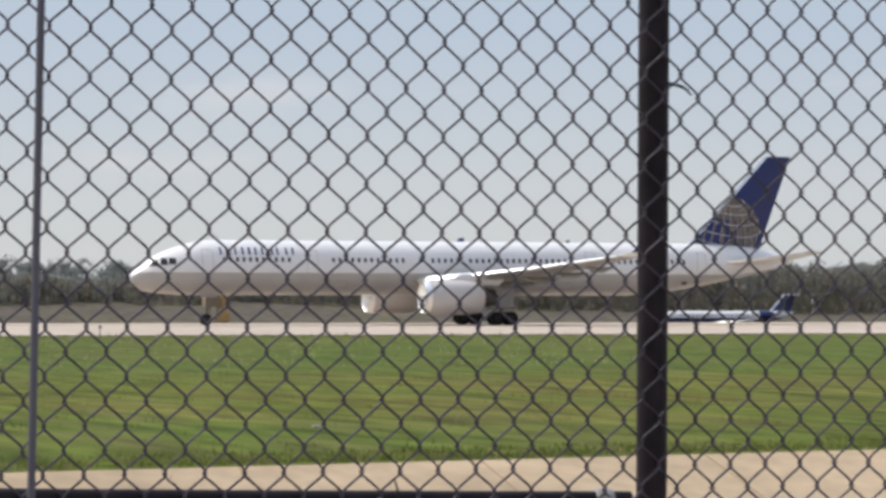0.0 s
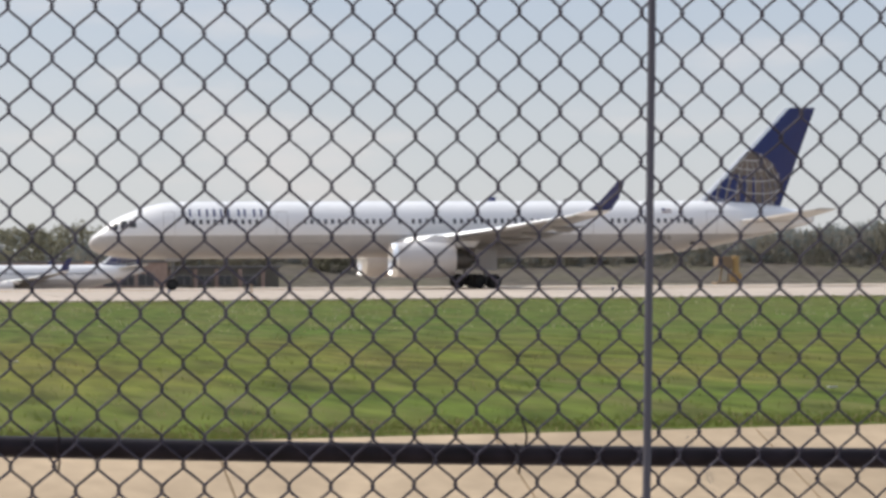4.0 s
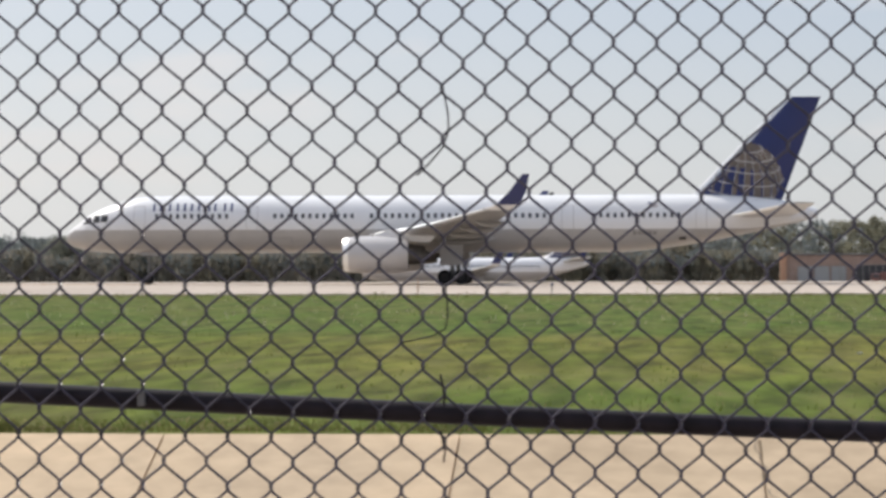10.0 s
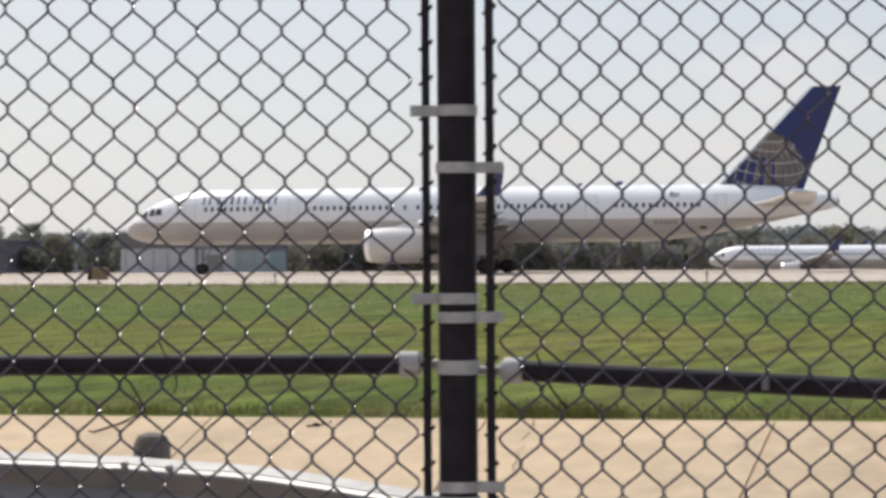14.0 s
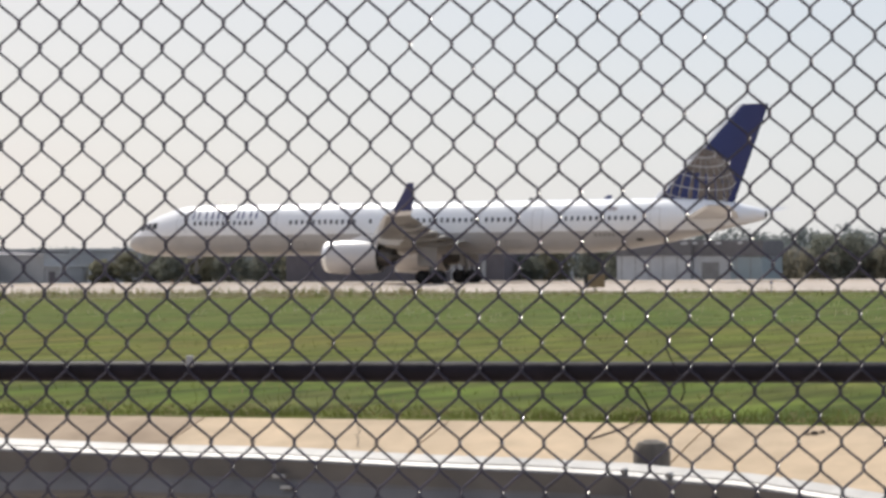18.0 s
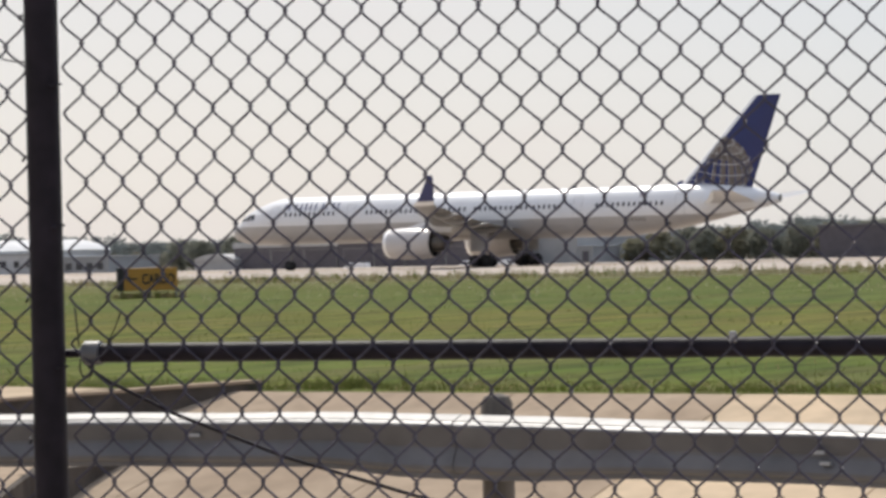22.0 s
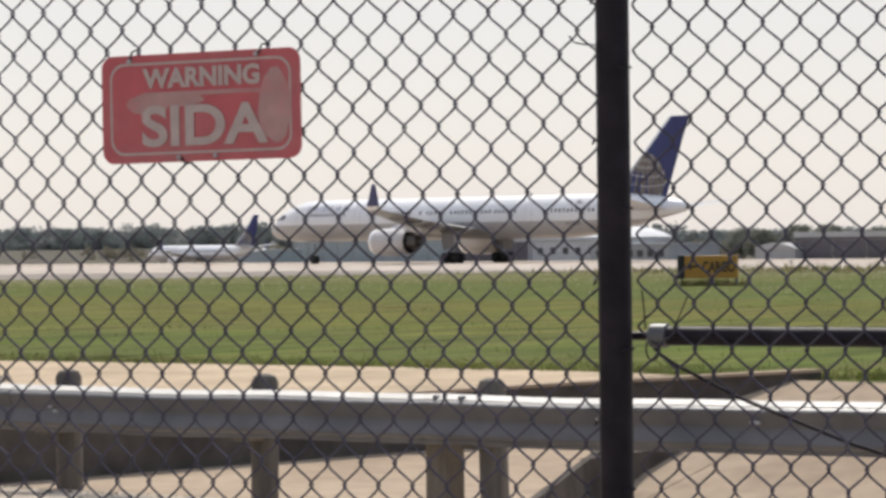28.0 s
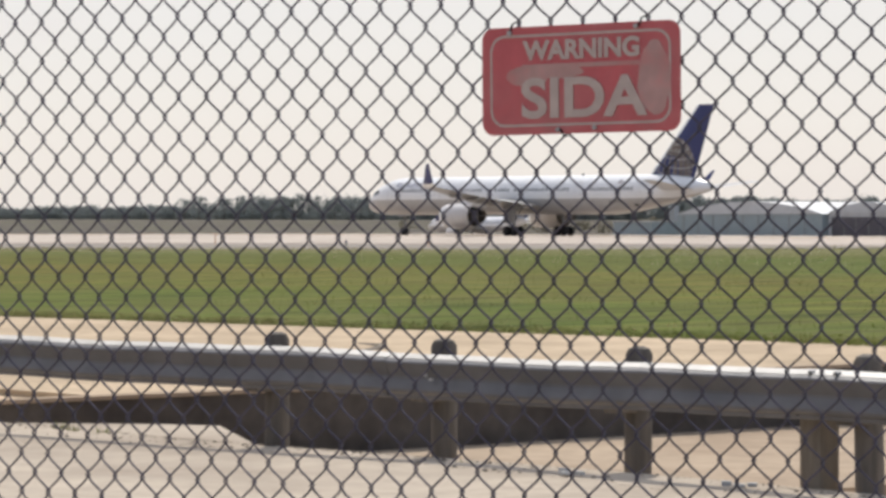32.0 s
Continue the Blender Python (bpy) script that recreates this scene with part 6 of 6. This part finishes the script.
litter = thing("paper_scrap", "small pale scrap of paper lying in the grass", "litter", "scraps in the grass")
part("scrap", Shape().box(-0.07, -0.04, 0.0, 0.07, 0.04, 0.025, bevel=0.01), PALEWALL, litter)
litter.matrix_basis = pose(14.5, 44.0, 0.19)
for x, y in ((-24.5, 42.5), (-31.0, 47.0), (-12.5, 58.0), (4.0, 61.0), (-38.0, 52.0)):
    copy_thing(litter, pose(x, y, ground_z(x, y) + 0.01, 0, 0, x * 17 % 90))
debris = thing("broken_branch", "dry bent twig lying on the concrete bank", "branch")
part("stem", Shape().tube([(-12.24, 32.3, 0.055), (-12.19, 32.32, 0.045), (-12.0, 32.62, 0.12), (-11.88, 32.85, 0.2), (-11.8, 32.95, 0.3)], [0.008, 0.011, 0.012, 0.009, 0.004], n=6), BARK, debris)
clod = thing("earth_clod", "dark clod of earth on the concrete bank", "clod")
cs = Shape()
for dx, dy, r_ in ((0, 0, 0.05), (0.07, 0.05, 0.035), (-0.07, -0.03, 0.03), (0.12, 0.12, 0.02)):
    cs.lathe("z", [(0, 0.02), (0.0, r_), (r_ * 0.45, r_ * 0.8), (r_ * 0.7, 0.01)], n=7, centre=(-9.8 + dx, 32.62 + dy, 0.112 + dy * 0.26))
part("lump", cs, BARK, clod)
cracks = thing("bank_cracks", "thin dark cracks in the concrete bank", "cracks", kind="stuff")
ck = Shape()
rc = random.Random(5)
for x0, y0, x1, y1 in ((-7.5, 32.85, -7.2, 29.9), (1.1, 32.7, 1.25, 30.6), (-19.5, 30.4, -17.8, 29.6), (9.2, 32.8, 9.0, 31.0), (-15.1, 32.7, -14.4, 30.8)):
    prev = None
    for i in range(15):
        u = i / 14
        p_ = (x0 + (x1 - x0) * u + (rc.random() - 0.5) * 0.09, y0 + (y1 - y0) * u)
        if prev and rc.random() < 0.8:
            w_ = 0.003 + 0.004 * rc.random()
            zz = [0.192 - 0.2585 * (32.9 - q[1]) + (0.012 if q[1] < 30.8 else 0.004) for q in (prev, p_)]
            ck.add([(prev[0] - w_, prev[1], zz[0]), (prev[0] + w_, prev[1], zz[0]), (p_[0] + w_, p_[1], zz[1]), (p_[0] - w_, p_[1], zz[1])], [(0, 1, 2, 3)])
        prev = p_
part("crack", ck, STAKE, cracks)



def road_z(x, y):
    """Top of the near road and its kerb."""
    z = 0.3 + (edge_z(x) - 0.3) * max(0.0, (y - 12.0) / (edge_y(x) - 12.0))
    return max(z, 0.312) if x < -19.2 and 13.2 < y < 14.3 else z


def ragged(s, pts, w, keep, r):
    """A broken dark line on the road: short pieces of uneven width."""
    for (xa, ya), (xb, yb) in zip(pts, pts[1:]):
        n = max(2, int(abs(xb - xa) / 0.07))
        last = None
        for i in range(n + 1):
            u = i / n
            p = (xa + (xb - xa) * u, ya + (yb - ya) * u + (r.random() - 0.5) * 0.02)
            if last and r.random() < keep:
                h = w * (0.4 + 0.9 * r.random())
                za, zb = road_z(*last) + 0.005, road_z(*p) + 0.005
                s.add([(last[0], last[1] - h, za), (p[0], p[1] - h, zb), (p[0], p[1] + h, zb), (last[0], last[1] + h, za)], [(0, 1, 2, 3)])
            last = p


joint = Shape()
ragged(joint, [(-24.0, 14.22), (-19.2, 14.22), (-16.2, 14.18)], 0.012, 0.85, rc)
ragged(joint, [(-19.5, 13.92), (-16.3, 13.83), (-12.0, 13.74)], 0.006, 0.6, rc)
ragged(joint, [(-16.2, 14.18), (-13.0, 14.6), (-9.0, 14.72)], 0.009, 0.55, rc)
part("seam", joint, BARK, thing("road_joint", "dark ragged joint along the edge of the road", "joint", kind="stuff"))
grit = Shape()
for _ in range(420):
    x = -24 + 17 * rc.random()
    y = edge_y(x) - 0.03 - 0.55 * rc.random() ** 2.2
    r_ = 0.006 + 0.016 * rc.random() ** 3
    grit.lathe("z", [(0, r_ * 0.3), (0.0, r_), (r_ * 0.5, r_ * 0.75), (r_ * 0.8, r_ * 0.1)], n=5, centre=(x, y, road_z(x, y)))
part("crumb", grit, STAKE, thing("road_grit", "crumbs of stone and grit along the road edge", "grit", kind="stuff"))
tread = thing("rubber_strip", "flattened dark strip of torn tyre on the concrete apron", "tyre strip")
st = Shape()
ring = []
for i in range(17):
    u = i / 16
    x, y = -35.0 + 2.0 * u + 0.2 * math.sin(3.14 * u), 28.5 - 1.75 * u + 0.25 * math.sin(3.14 * u)
    h = 0.012 + 0.03 * math.sin(3.14 * u) ** 2
    ring.append([(x - 0.04, y - 0.06, 0.203), (x - 0.03, y - 0.04, 0.203 + h), (x + 0.03, y + 0.04, 0.203 + h), (x + 0.04, y + 0.06, 0.203)])
st.rings(ring)
part("tread", st, STAKE, tread)
chip = thing("paper_shred", "torn white scrap on the road edge", "litter", "scraps by the road")
for dx, dy, a_ in ((0, 0, 0.2), (0.09, 0.02, 1.1), (-0.07, 0.03, 2.0), (0.02, -0.05, 0.7)):
    part("shred", Shape().box(dx - 0.03, dy - 0.02, 0.0, dx + 0.03, dy + 0.02, 0.012 + 0.01 * a_, bevel=0.004), PALEWALL, chip)
chip.matrix_basis = pose(-15.15, 14.0, road_z(-15.15, 14.0))
copy_thing(chip, pose(-13.98, 14.35, road_z(-13.98, 14.35), 0, 0, 40))

# ---------------------------------------------------------------- trees
def clump(s, c, r, rnd, slot=0, flat=0.8, n=14, leaf=0.5):
    """A spray of small leaves at all angles, denser towards its middle."""
    for _ in range(n):
        a, u, d = rnd.random() * 6.2832, 2 * rnd.random() - 1, r * rnd.random() ** 0.5
        w = math.sqrt(1 - u * u)
        x, y, z = c[0] + d * w * math.cos(a), c[1] + d * w * math.sin(a), c[2] + d * u * flat
        m = leaf * (0.6 + 0.8 * rnd.random())
        b, e = rnd.random() * 6.2832, rnd.random() * 2.6 - 1.3
        i = Vector((math.cos(b), math.sin(b), 0.0)) * m
        j = Vector((-math.sin(b) * math.sin(e), math.cos(b) * math.sin(e), math.cos(e))) * m
        p = Vector((x, y, z))
        s.add([p - i * 0.6 - j * 0.3, p + i * 0.6 - j * 0.5, p + j * 0.75], [(0, 1, 2)], slot)


def tree_into(s, x, y, z, h, w, rnd, n=22, slot=0, trunk=1, low=0.25, fine=1.0, leaf=0.55, each=14):
    lean = (rnd.random() - 0.5) * 0.06 * h
    s.tube([(x, y, z - 0.3), (x + lean * 0.5, y, z + h * 0.4), (x + lean, y, z + h * 0.85)], [h * 0.022, h * 0.015, h * 0.004], n=5, slot=trunk, caps=False)
    for _ in range(4):
        a, zz = rnd.random() * 6.28, z + h * (low + 0.45 * rnd.random())
        s.tube([(x + lean * 0.5, y, zz), (x + math.cos(a) * w * 0.45, y + math.sin(a) * w * 0.45, zz + h * 0.12)], [h * 0.007, h * 0.002], n=4, slot=trunk, caps=False)
    for _ in range(n):
        u = rnd.random() ** 0.8
        zz = z + h * (low + (1 - low) * u * 0.97)
        rad = w * 0.5 * (0.25 + 0.95 * math.sin(math.pi * (0.12 + 0.8 * u))) * math.sqrt(rnd.random())
        a = rnd.random() * 6.28
        clump(s, (x + lean + math.cos(a) * rad, y + math.sin(a) * rad, zz), w * (0.12 + 0.14 * rnd.random()) * fine, rnd, slot, 0.9, each, leaf)


def skyline(x):
    """How high the far woods rise over the eye, as a slope."""
    if x > -150:
        return 0.0088 + 0.0026 * smooth(-40, 60, x) + 0.0018 * math.sin(x * 0.013) + 0.0016 * math.sin(x * 0.031 + 1)
    if x > -420:
        return 0.0068 + 0.0020 * math.sin(x * 0.022)
    if x > -800:
        return 0.0034 + 0.0006 * math.sin(x * 0.02)
    return 0.0060 + 0.0004 * math.sin(x * 0.031) - 0.0033 * smooth(-1245, -1290, x) + 0.0006 * math.sin(x * 0.09)


def wood_floor(x, y):
    return max(BASE, ground_z(x, y)) if x < -700 else BASE


rnd = random.Random(11)
woods = Shape()
for row, (y0, kh) in enumerate(((790, 1.0), (835, 0.93))):
    x = 560.0
    while x > -1750:
        y = y0 + rnd.random() * 30 + (120 if x < -450 else 0)
        r = math.hypot(x, y)
        z = wood_floor(x, y)
        h = 2.0 - z + skyline(x) * r * kh * (0.80 + 0.26 * rnd.random())
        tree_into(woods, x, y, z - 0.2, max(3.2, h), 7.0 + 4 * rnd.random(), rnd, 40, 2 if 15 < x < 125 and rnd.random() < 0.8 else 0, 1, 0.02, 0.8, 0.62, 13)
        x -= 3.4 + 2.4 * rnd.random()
# the woods' haze sits in the leaf colours themselves
thing("far_woods", "long green line of pine woods on the horizon, haze in its colour", "woods", kind="stuff", shape=woods, mats=[FARLEAF, BARK, LEAF2])
scrub = Shape()


def sapling(s, x, y, z, h, rnd, slot):
    """A leafless young tree: a slim stem and upright twiggy boughs."""
    for k in range(2):
        a, q = rnd.random() * 6.28, 0.3 + 1.2 * rnd.random()
        dx, dy, r = math.cos(a) * q, math.sin(a) * q, 0.07 + 0.08 * rnd.random()
        s.tube([(x + dx * 0.3, y + dy * 0.3, z), (x + dx * 0.8, y + dy * 0.8, z + h * 0.5), (x + dx, y + dy, z + h * 0.9)], [r, r * 0.8, r * 0.3], n=4, slot=slot, caps=False)
    for _ in range(46):
        a, q, u = rnd.random() * 6.28, 2.0 * rnd.random() ** 0.7, rnd.random()
        bx, by, bz = x + math.cos(a) * q, y + math.sin(a) * q, z + h * u * 0.9
        c, w, t = rnd.random() * 6.28, 0.24 + 0.3 * rnd.random(), 0.8 + 1.1 * rnd.random()
        lean = (rnd.random() - 0.5) * 0.9
        s.add([(bx - w * math.cos(c), by - w * math.sin(c), bz), (bx + w * math.cos(c), by + w * math.sin(c), bz), (bx + lean, by + lean * 0.5, bz + min(t, z + h - bz))], [(0, 1, 2)], slot)
    for _ in range(6):
        a, q = rnd.random() * 6.28, 1.6 * rnd.random()
        clump(s, (x + math.cos(a) * q, y + math.sin(a) * q, z + h * (0.5 + 0.46 * rnd.random())), 0.9 + 0.5 * rnd.random(), rnd, 4 if slot == 3 else slot, 1.2, 10, 0.5)


def wood_top(x):
    """Height of the bare woods over the fields."""
    return 9.6 + 1.3 * smooth(88, 108, x) + 4.2 * smooth(190, 262, x) + 0.5 * math.sin(x * 0.21) + 0.45 * math.sin(x * 0.083 + 1)


x = 540.0
while x > 60:
    for y in (682, 702, 722):
        sapling(scrub, x + 2 * rnd.random(), y + 14 * rnd.random(), BASE, wood_top(x) * (0.90 + 0.12 * rnd.random()), rnd, 3 if rnd.random() < 0.85 else 0)
    x -= 1.1
x = 100.0
while x > -430:                 # thicket that closes the woods from behind
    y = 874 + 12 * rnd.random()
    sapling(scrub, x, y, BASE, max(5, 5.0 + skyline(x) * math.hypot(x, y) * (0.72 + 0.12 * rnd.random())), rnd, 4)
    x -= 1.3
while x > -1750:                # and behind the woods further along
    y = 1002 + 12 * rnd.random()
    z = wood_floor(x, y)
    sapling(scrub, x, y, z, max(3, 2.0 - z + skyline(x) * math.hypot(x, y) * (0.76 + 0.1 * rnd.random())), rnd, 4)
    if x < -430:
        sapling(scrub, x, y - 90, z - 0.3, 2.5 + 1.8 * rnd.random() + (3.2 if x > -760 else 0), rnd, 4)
    x -= 2.3
x = 95.0
while x > -190:
    y = 655 + rnd.random() * 90
    if not (20 < x < 95 and y < 660):
        r = math.hypot(x, y)
        h = 4.6 + r * 0.0028 * rnd.random() + (2.5 if rnd.random() < 0.06 else 0)
        if rnd.random() < 0.45:
            sapling(scrub, x, y, BASE, h * 1.05, rnd, 3)
            sapling(scrub, x + 1.2, y + 3, BASE, h * 1.1, rnd, 3)
        else:
            tree_into(scrub, x, y, BASE, h, 5 + 4 * rnd.random(), rnd, 34, 0 if rnd.random() < 0.6 else 2, 1, 0.0, 0.6)
    x -= 1.5 + 1.2 * rnd.random()
x = -330.0
while x > -840:
    y = 700 + rnd.random() * 60
    tree_into(scrub, x, y, BASE, 3.2 + 2 * rnd.random() + (3 if x > -480 else 0), 5 + 3 * rnd.random(), rnd, 18, 0, 1, 0.0, 0.7)
    x -= 2.6 + 2.4 * rnd.random()
x = 30.0
while x > -215:                 # low thicket that closes the gap below the trees
    for y in (646, 660):
        sapling(scrub, x, y + 8 * rnd.random(), BASE, 5.6 + 1.9 * rnd.random(), rnd, 3 if rnd.random() < 0.7 else 0)
    x -= 1.25
thing("scrub_belt", "tangled brown and olive spring scrub before the woods", "scrub", kind="stuff", shape=scrub, mats=[SCRUB, BARK, LEAF2, THICKET, FARLEAF])
berm = Shape()
nseg = 60
pts = []
for i in range(nseg + 1):
    xx = 520 - 700 * i / nseg
    top = 1.5 + 0.5 * smooth(40, 110, xx) - 2.2 * smooth(200, 265, xx) + 0.5 * math.sin(xx * 0.03) - 5 * smooth(-60, -160, xx)
    for yy, zz in ((650, BASE), (668, BASE + (top - BASE) * 0.55), (690, top), (730, top - 0.5), (760, BASE)):
        pts.append((xx, yy, max(BASE - 0.02, zz)))
berm.add(pts, [(5 * i + j, 5 * i + 5 + j, 5 * i + 6 + j, 5 * i + 1 + j) for i in range(nseg) for j in range(4)])
thing("field_bank", "dry olive grass bank before the woods", "bank", kind="structure", shape=berm, mats=FIELD, smooth=60)


def big_tree(x, y, h, w, leaf, label, seed):
    r = random.Random(seed)
    t = thing("tree", label, "tree", "trees by the hangars", at=pose(x, y, BASE))
    tr, cr = Shape(), Shape()
    both = Shape()
    tree_into(both, 0, 0, 0, h, w, r, 170, 0, 1, 0.06, 0.66, 0.40, 18)
    for sh, k in ((tr, 1), (cr, 0)):
        used = {}
        for f, s_ in zip(both.f, both.s):
            if s_ == k:
                for i in f:
                    used.setdefault(i, len(used))
        inv = sorted(used, key=used.get)
        sh.v = [both.v[i] for i in inv]
        sh.f = [tuple(used[i] for i in f) for f, s_ in zip(both.f, both.s) if s_ == k]
        sh.s = [0] * len(sh.f)
    part("trunk", tr, BARK, t)
    part("crown", cr, leaf, t)
    return t


for i, (x, y, h, w, lf) in enumerate([(-233, 640, 8.2, 10, LEAF), (-240, 642, 8.6, 8, LEAF), (-261.5, 656, 11.0, 9, LEAF), (-252.5, 631, 5.6, 7.5, LEAF), (-247.8, 636, 8.4, 7, LEAF2), (-186, 648, 9.4, 9, LEAF), (-192.5, 652, 9.8, 8, LEAF), (-176, 652, 9.5, 9, LEAF2), (-165, 655, 9.2, 9, LEAF),
                                      (-150, 650, 9.8, 9, LEAF), (-138, 655, 9.0, 9, LEAF2), (-120, 655, 9.5, 10, LEAF), (-104, 655, 8.8, 9, LEAF), (-84, 658, 9.2, 9, LEAF2), (-66, 655, 8.6, 9, LEAF), (-48, 655, 9.0, 9, LEAF), (-28, 652, 8.4, 9, LEAF2),
                                      (-10, 652, 7.6, 9, SCRUB), (6, 655, 8.2, 9, SCRUB), (-353, 640, 6.9, 8, LEAF2), (-347, 644, 7.6, 8, LEAF), (-341, 640, 7.0, 8, LEAF), (-334, 642, 7.5, 9, LEAF2), (-326, 640, 7.0, 8, LEAF), (-318, 642, 7.4, 9, LEAF), (-310, 640, 7.8, 9, LEAF2),
                                      (-302, 645, 8.5, 9, LEAF), (-294, 640, 9.0, 9, LEAF), (-289, 655, 10.5, 9, LEAF), (-280, 656, 11.0, 10, LEAF), (-271, 656, 10.4, 9, LEAF), (-357, 636, 5.5, 6, LEAF2), (-462, 660, 7.5, 8, LEAF), (-473, 655, 8.5, 9, LEAF), (-486, 660, 8.6, 9, LEAF), (-498, 660, 7.6, 8, LEAF),
                                      (-508, 665, 8.0, 9, LEAF), (78, 668, 9.2, 9, SCRUB), (92, 672, 9.6, 10, SCRUB), (110, 676, 12.0, 8, LEAF2)]):
    big_tree(x, y, h, w, lf, "leafy green tree beyond the taxiway, paled by haze in its colour" if lf is LEAF else "pale spring-green tree beyond the taxiway", 100 + i)

# ---------------------------------------------------------------- grass and weeds
rnd = random.Random(21)
tuft = Shape()


def blades(x, y, z, h, n, slot, wide):
    for _ in range(n):
        a = rnd.random() * 6.28
        bx, by = x + (rnd.random() - 0.5) * wide, y + (rnd.random() - 0.5) * wide
        w = h * 0.10
        lx, ly = math.cos(a) * h * 0.35, math.sin(a) * h * 0.35
        tuft.add([(bx - w, by, z), (bx + w, by, z), (bx + lx, by + ly, z + h * (0.7 + 0.5 * rnd.random()))], [(0, 1, 2)], slot)


for _ in range(9000):          # lip of the ditch and the near grass
    x, y = -52 + 82 * rnd.random(), 33.15 + 2.4 * rnd.random() ** 2
    blades(x, y + lip(x), 0.19, 0.03 + 0.05 * rnd.random(), 4, 0 if rnd.random() < 0.8 else 1, 0.25)
for _ in range(12000):         # the meadow
    y = 35 + 135 * rnd.random()
    x = -y * 1.35 + y * 1.85 * rnd.random()
    if y > pave_edge(x) - 1:
        continue
    blades(x, y, ground_z(x, y) - 0.02, 0.05 + 0.06 * rnd.random(), 3, 0 if rnd.random() < 0.75 else 1, 0.5)
for _ in range(5000):          # taller weeds along the pavement
    x = -250 + 320 * rnd.random()
    y = pave_edge(x) - 0.5 - 18 * rnd.random() ** 1.8
    blades(x, y, ground_z(x, y) - 0.02, 0.07 + (0.2 if x > -40 else 0.3 if x > -132 else 0.05) * rnd.random() ** 2, 2, 0 if rnd.random() < 0.55 else 1, 0.7)
for _ in range(6000):          # dry weeds at the far edge further along
    x = -330 + 260 * rnd.random()
    y = pave_edge(x) - 0.5 - 22 * rnd.random() ** 1.5
    tall = smooth(-142, -128, x)
    blades(x, y, ground_z(x, y) - 0.02, 0.06 + 0.1 * tall + (0.06 + 0.4 * tall) * rnd.random() ** 2.2, 3, 0 if rnd.random() < 0.3 else 1 if rnd.random() < 0.7 else 2, 0.9)
for cx_, cy_, n_, h_, w_ in ((-7.4, 33.2, 90, 0.13, 1.2), (-6.9, 33.15, 50, 0.12, 0.8), (-23.4, 33.7, 90, 0.12, 1.0), (-12.3, 33.3, 60, 0.1, 1.6), (-17.0, 33.3, 60, 0.09, 2.0), (2.5, 33.2, 50, 0.09, 1.6), (-30.5, 33.2, 60, 0.1, 2.0)):
    for _ in range(n_):        # ranker clumps on the lip
        blades(cx_ + rnd.gauss(0, 0.4) * w_, cy_ + abs(rnd.gauss(0, 0.25)), 0.18, h_ * (0.5 + rnd.random()), 3, 0, 0.2)
for _ in range(90):            # drifts of pale seeding grass
    cx_ = -175 + 130 * rnd.random()
    cy_ = pave_edge(cx_) - 5 - 26 * rnd.random() ** 1.3
    for _ in range(55):
        x, y = cx_ + rnd.gauss(0, 2.6), cy_ + rnd.gauss(0, 1.1)
        if y < pave_edge(x) - 1:
            blades(x, y, ground_z(x, y) + 0.05, 0.08 + 0.12 * rnd.random(), 3, 2 if rnd.random() < 0.7 else 1, 0.7)
for x, y in ((-21.0, 14.15), (-21.2, 14.18), (-16.25, 14.1), (-20.6, 14.16)):
    for _ in range(30):
        blades(x + rnd.gauss(0, 0.07), y + rnd.gauss(0, 0.02), 0.3, 0.03 + 0.05 * rnd.random(), 1, 0 if rnd.random() < 0.6 else 1, 0.05)
for _ in range(130):           # rank grass round the foot of the taxiway sign
    u, w = -1.5 + 3.0 * rnd.random(), rnd.gauss(0, 0.22)
    x, y = -81.68 + 0.883 * u + 0.469 * w, 104.7 + 0.469 * u - 0.883 * w
    blades(x, y, ground_z(x, y) - 0.02, 0.14 + 0.24 * rnd.random(), 3, 0 if rnd.random() < 0.35 else 1, 0.2)
for _ in range(1400):          # pale seed heads in the rough by the taxiway
    y = 84 + 70 * rnd.random()
    x = -y * 1.3 + y * 1.75 * rnd.random()
    if y < pave_edge(x) - 2:
        blades(x, y, ground_z(x, y) + 0.06, 0.10 + 0.08 * rnd.random(), 2, 2, 0.6)
thing("grass_tufts", "short green grass with taller weeds along the pavement", "grass", kind="stuff", shape=tuft, mats=[BLADE, DRY, SEED])


# ---------------------------------------------------------------- what moves
def motions():
    # nose of the large airliner along the taxiway
    rows = [(0, 61.72), (2, 41.24), (4, 20.61), (6, -0.17), (8, -21.09), (10, -42.14), (12, -63.33), (14, -84.65), (16, -106.13), (18, -127.75), (20, -149.53), (22, -171.48), (24, -193.59), (26, -215.88), (28, -238.34), (30, -260.96), (32, -283.76)]
    tilt = -math.degrees(FALL)
    walk(jet, [(t, pose(x, 232.75, FALL * x + 0.07, 0, tilt, 0)) for t, x in rows])
    walk(jet_mid, [(t, pose(62.3 - 11.05 * t, 540, -3.42, 0, 0, 0)) for t in (0, 16, 32)])
    walk(jet_left, [(t, pose(-340.4 - 9.2 * t, 540, -3.42, 0, 0, 0)) for t in (0, 16, 32)])
    walk(jet_reg, [(t, pose(241.9 - 10.8 * t, 540, -3.42, 0, 0, 0)) for t in (0, 16, 32)])
    climb = [(0, -487, -3.3, 0), (3, -253, -3.3, 0), (4.5, -137, 3.0, 9), (6, -20, 11.4, 12), (7.5, 97, 19.6, 12), (9, 214, 27.9, 12), (12, 448, 45.1, 12), (32, 2008, 161.5, 12)]
    walk(jet_air, [(t, pose(x, 740, z, 0, -p, 0) @ pose(0, 0, 0, 0, 0, 180)) for t, x, z, p in climb])


motions()
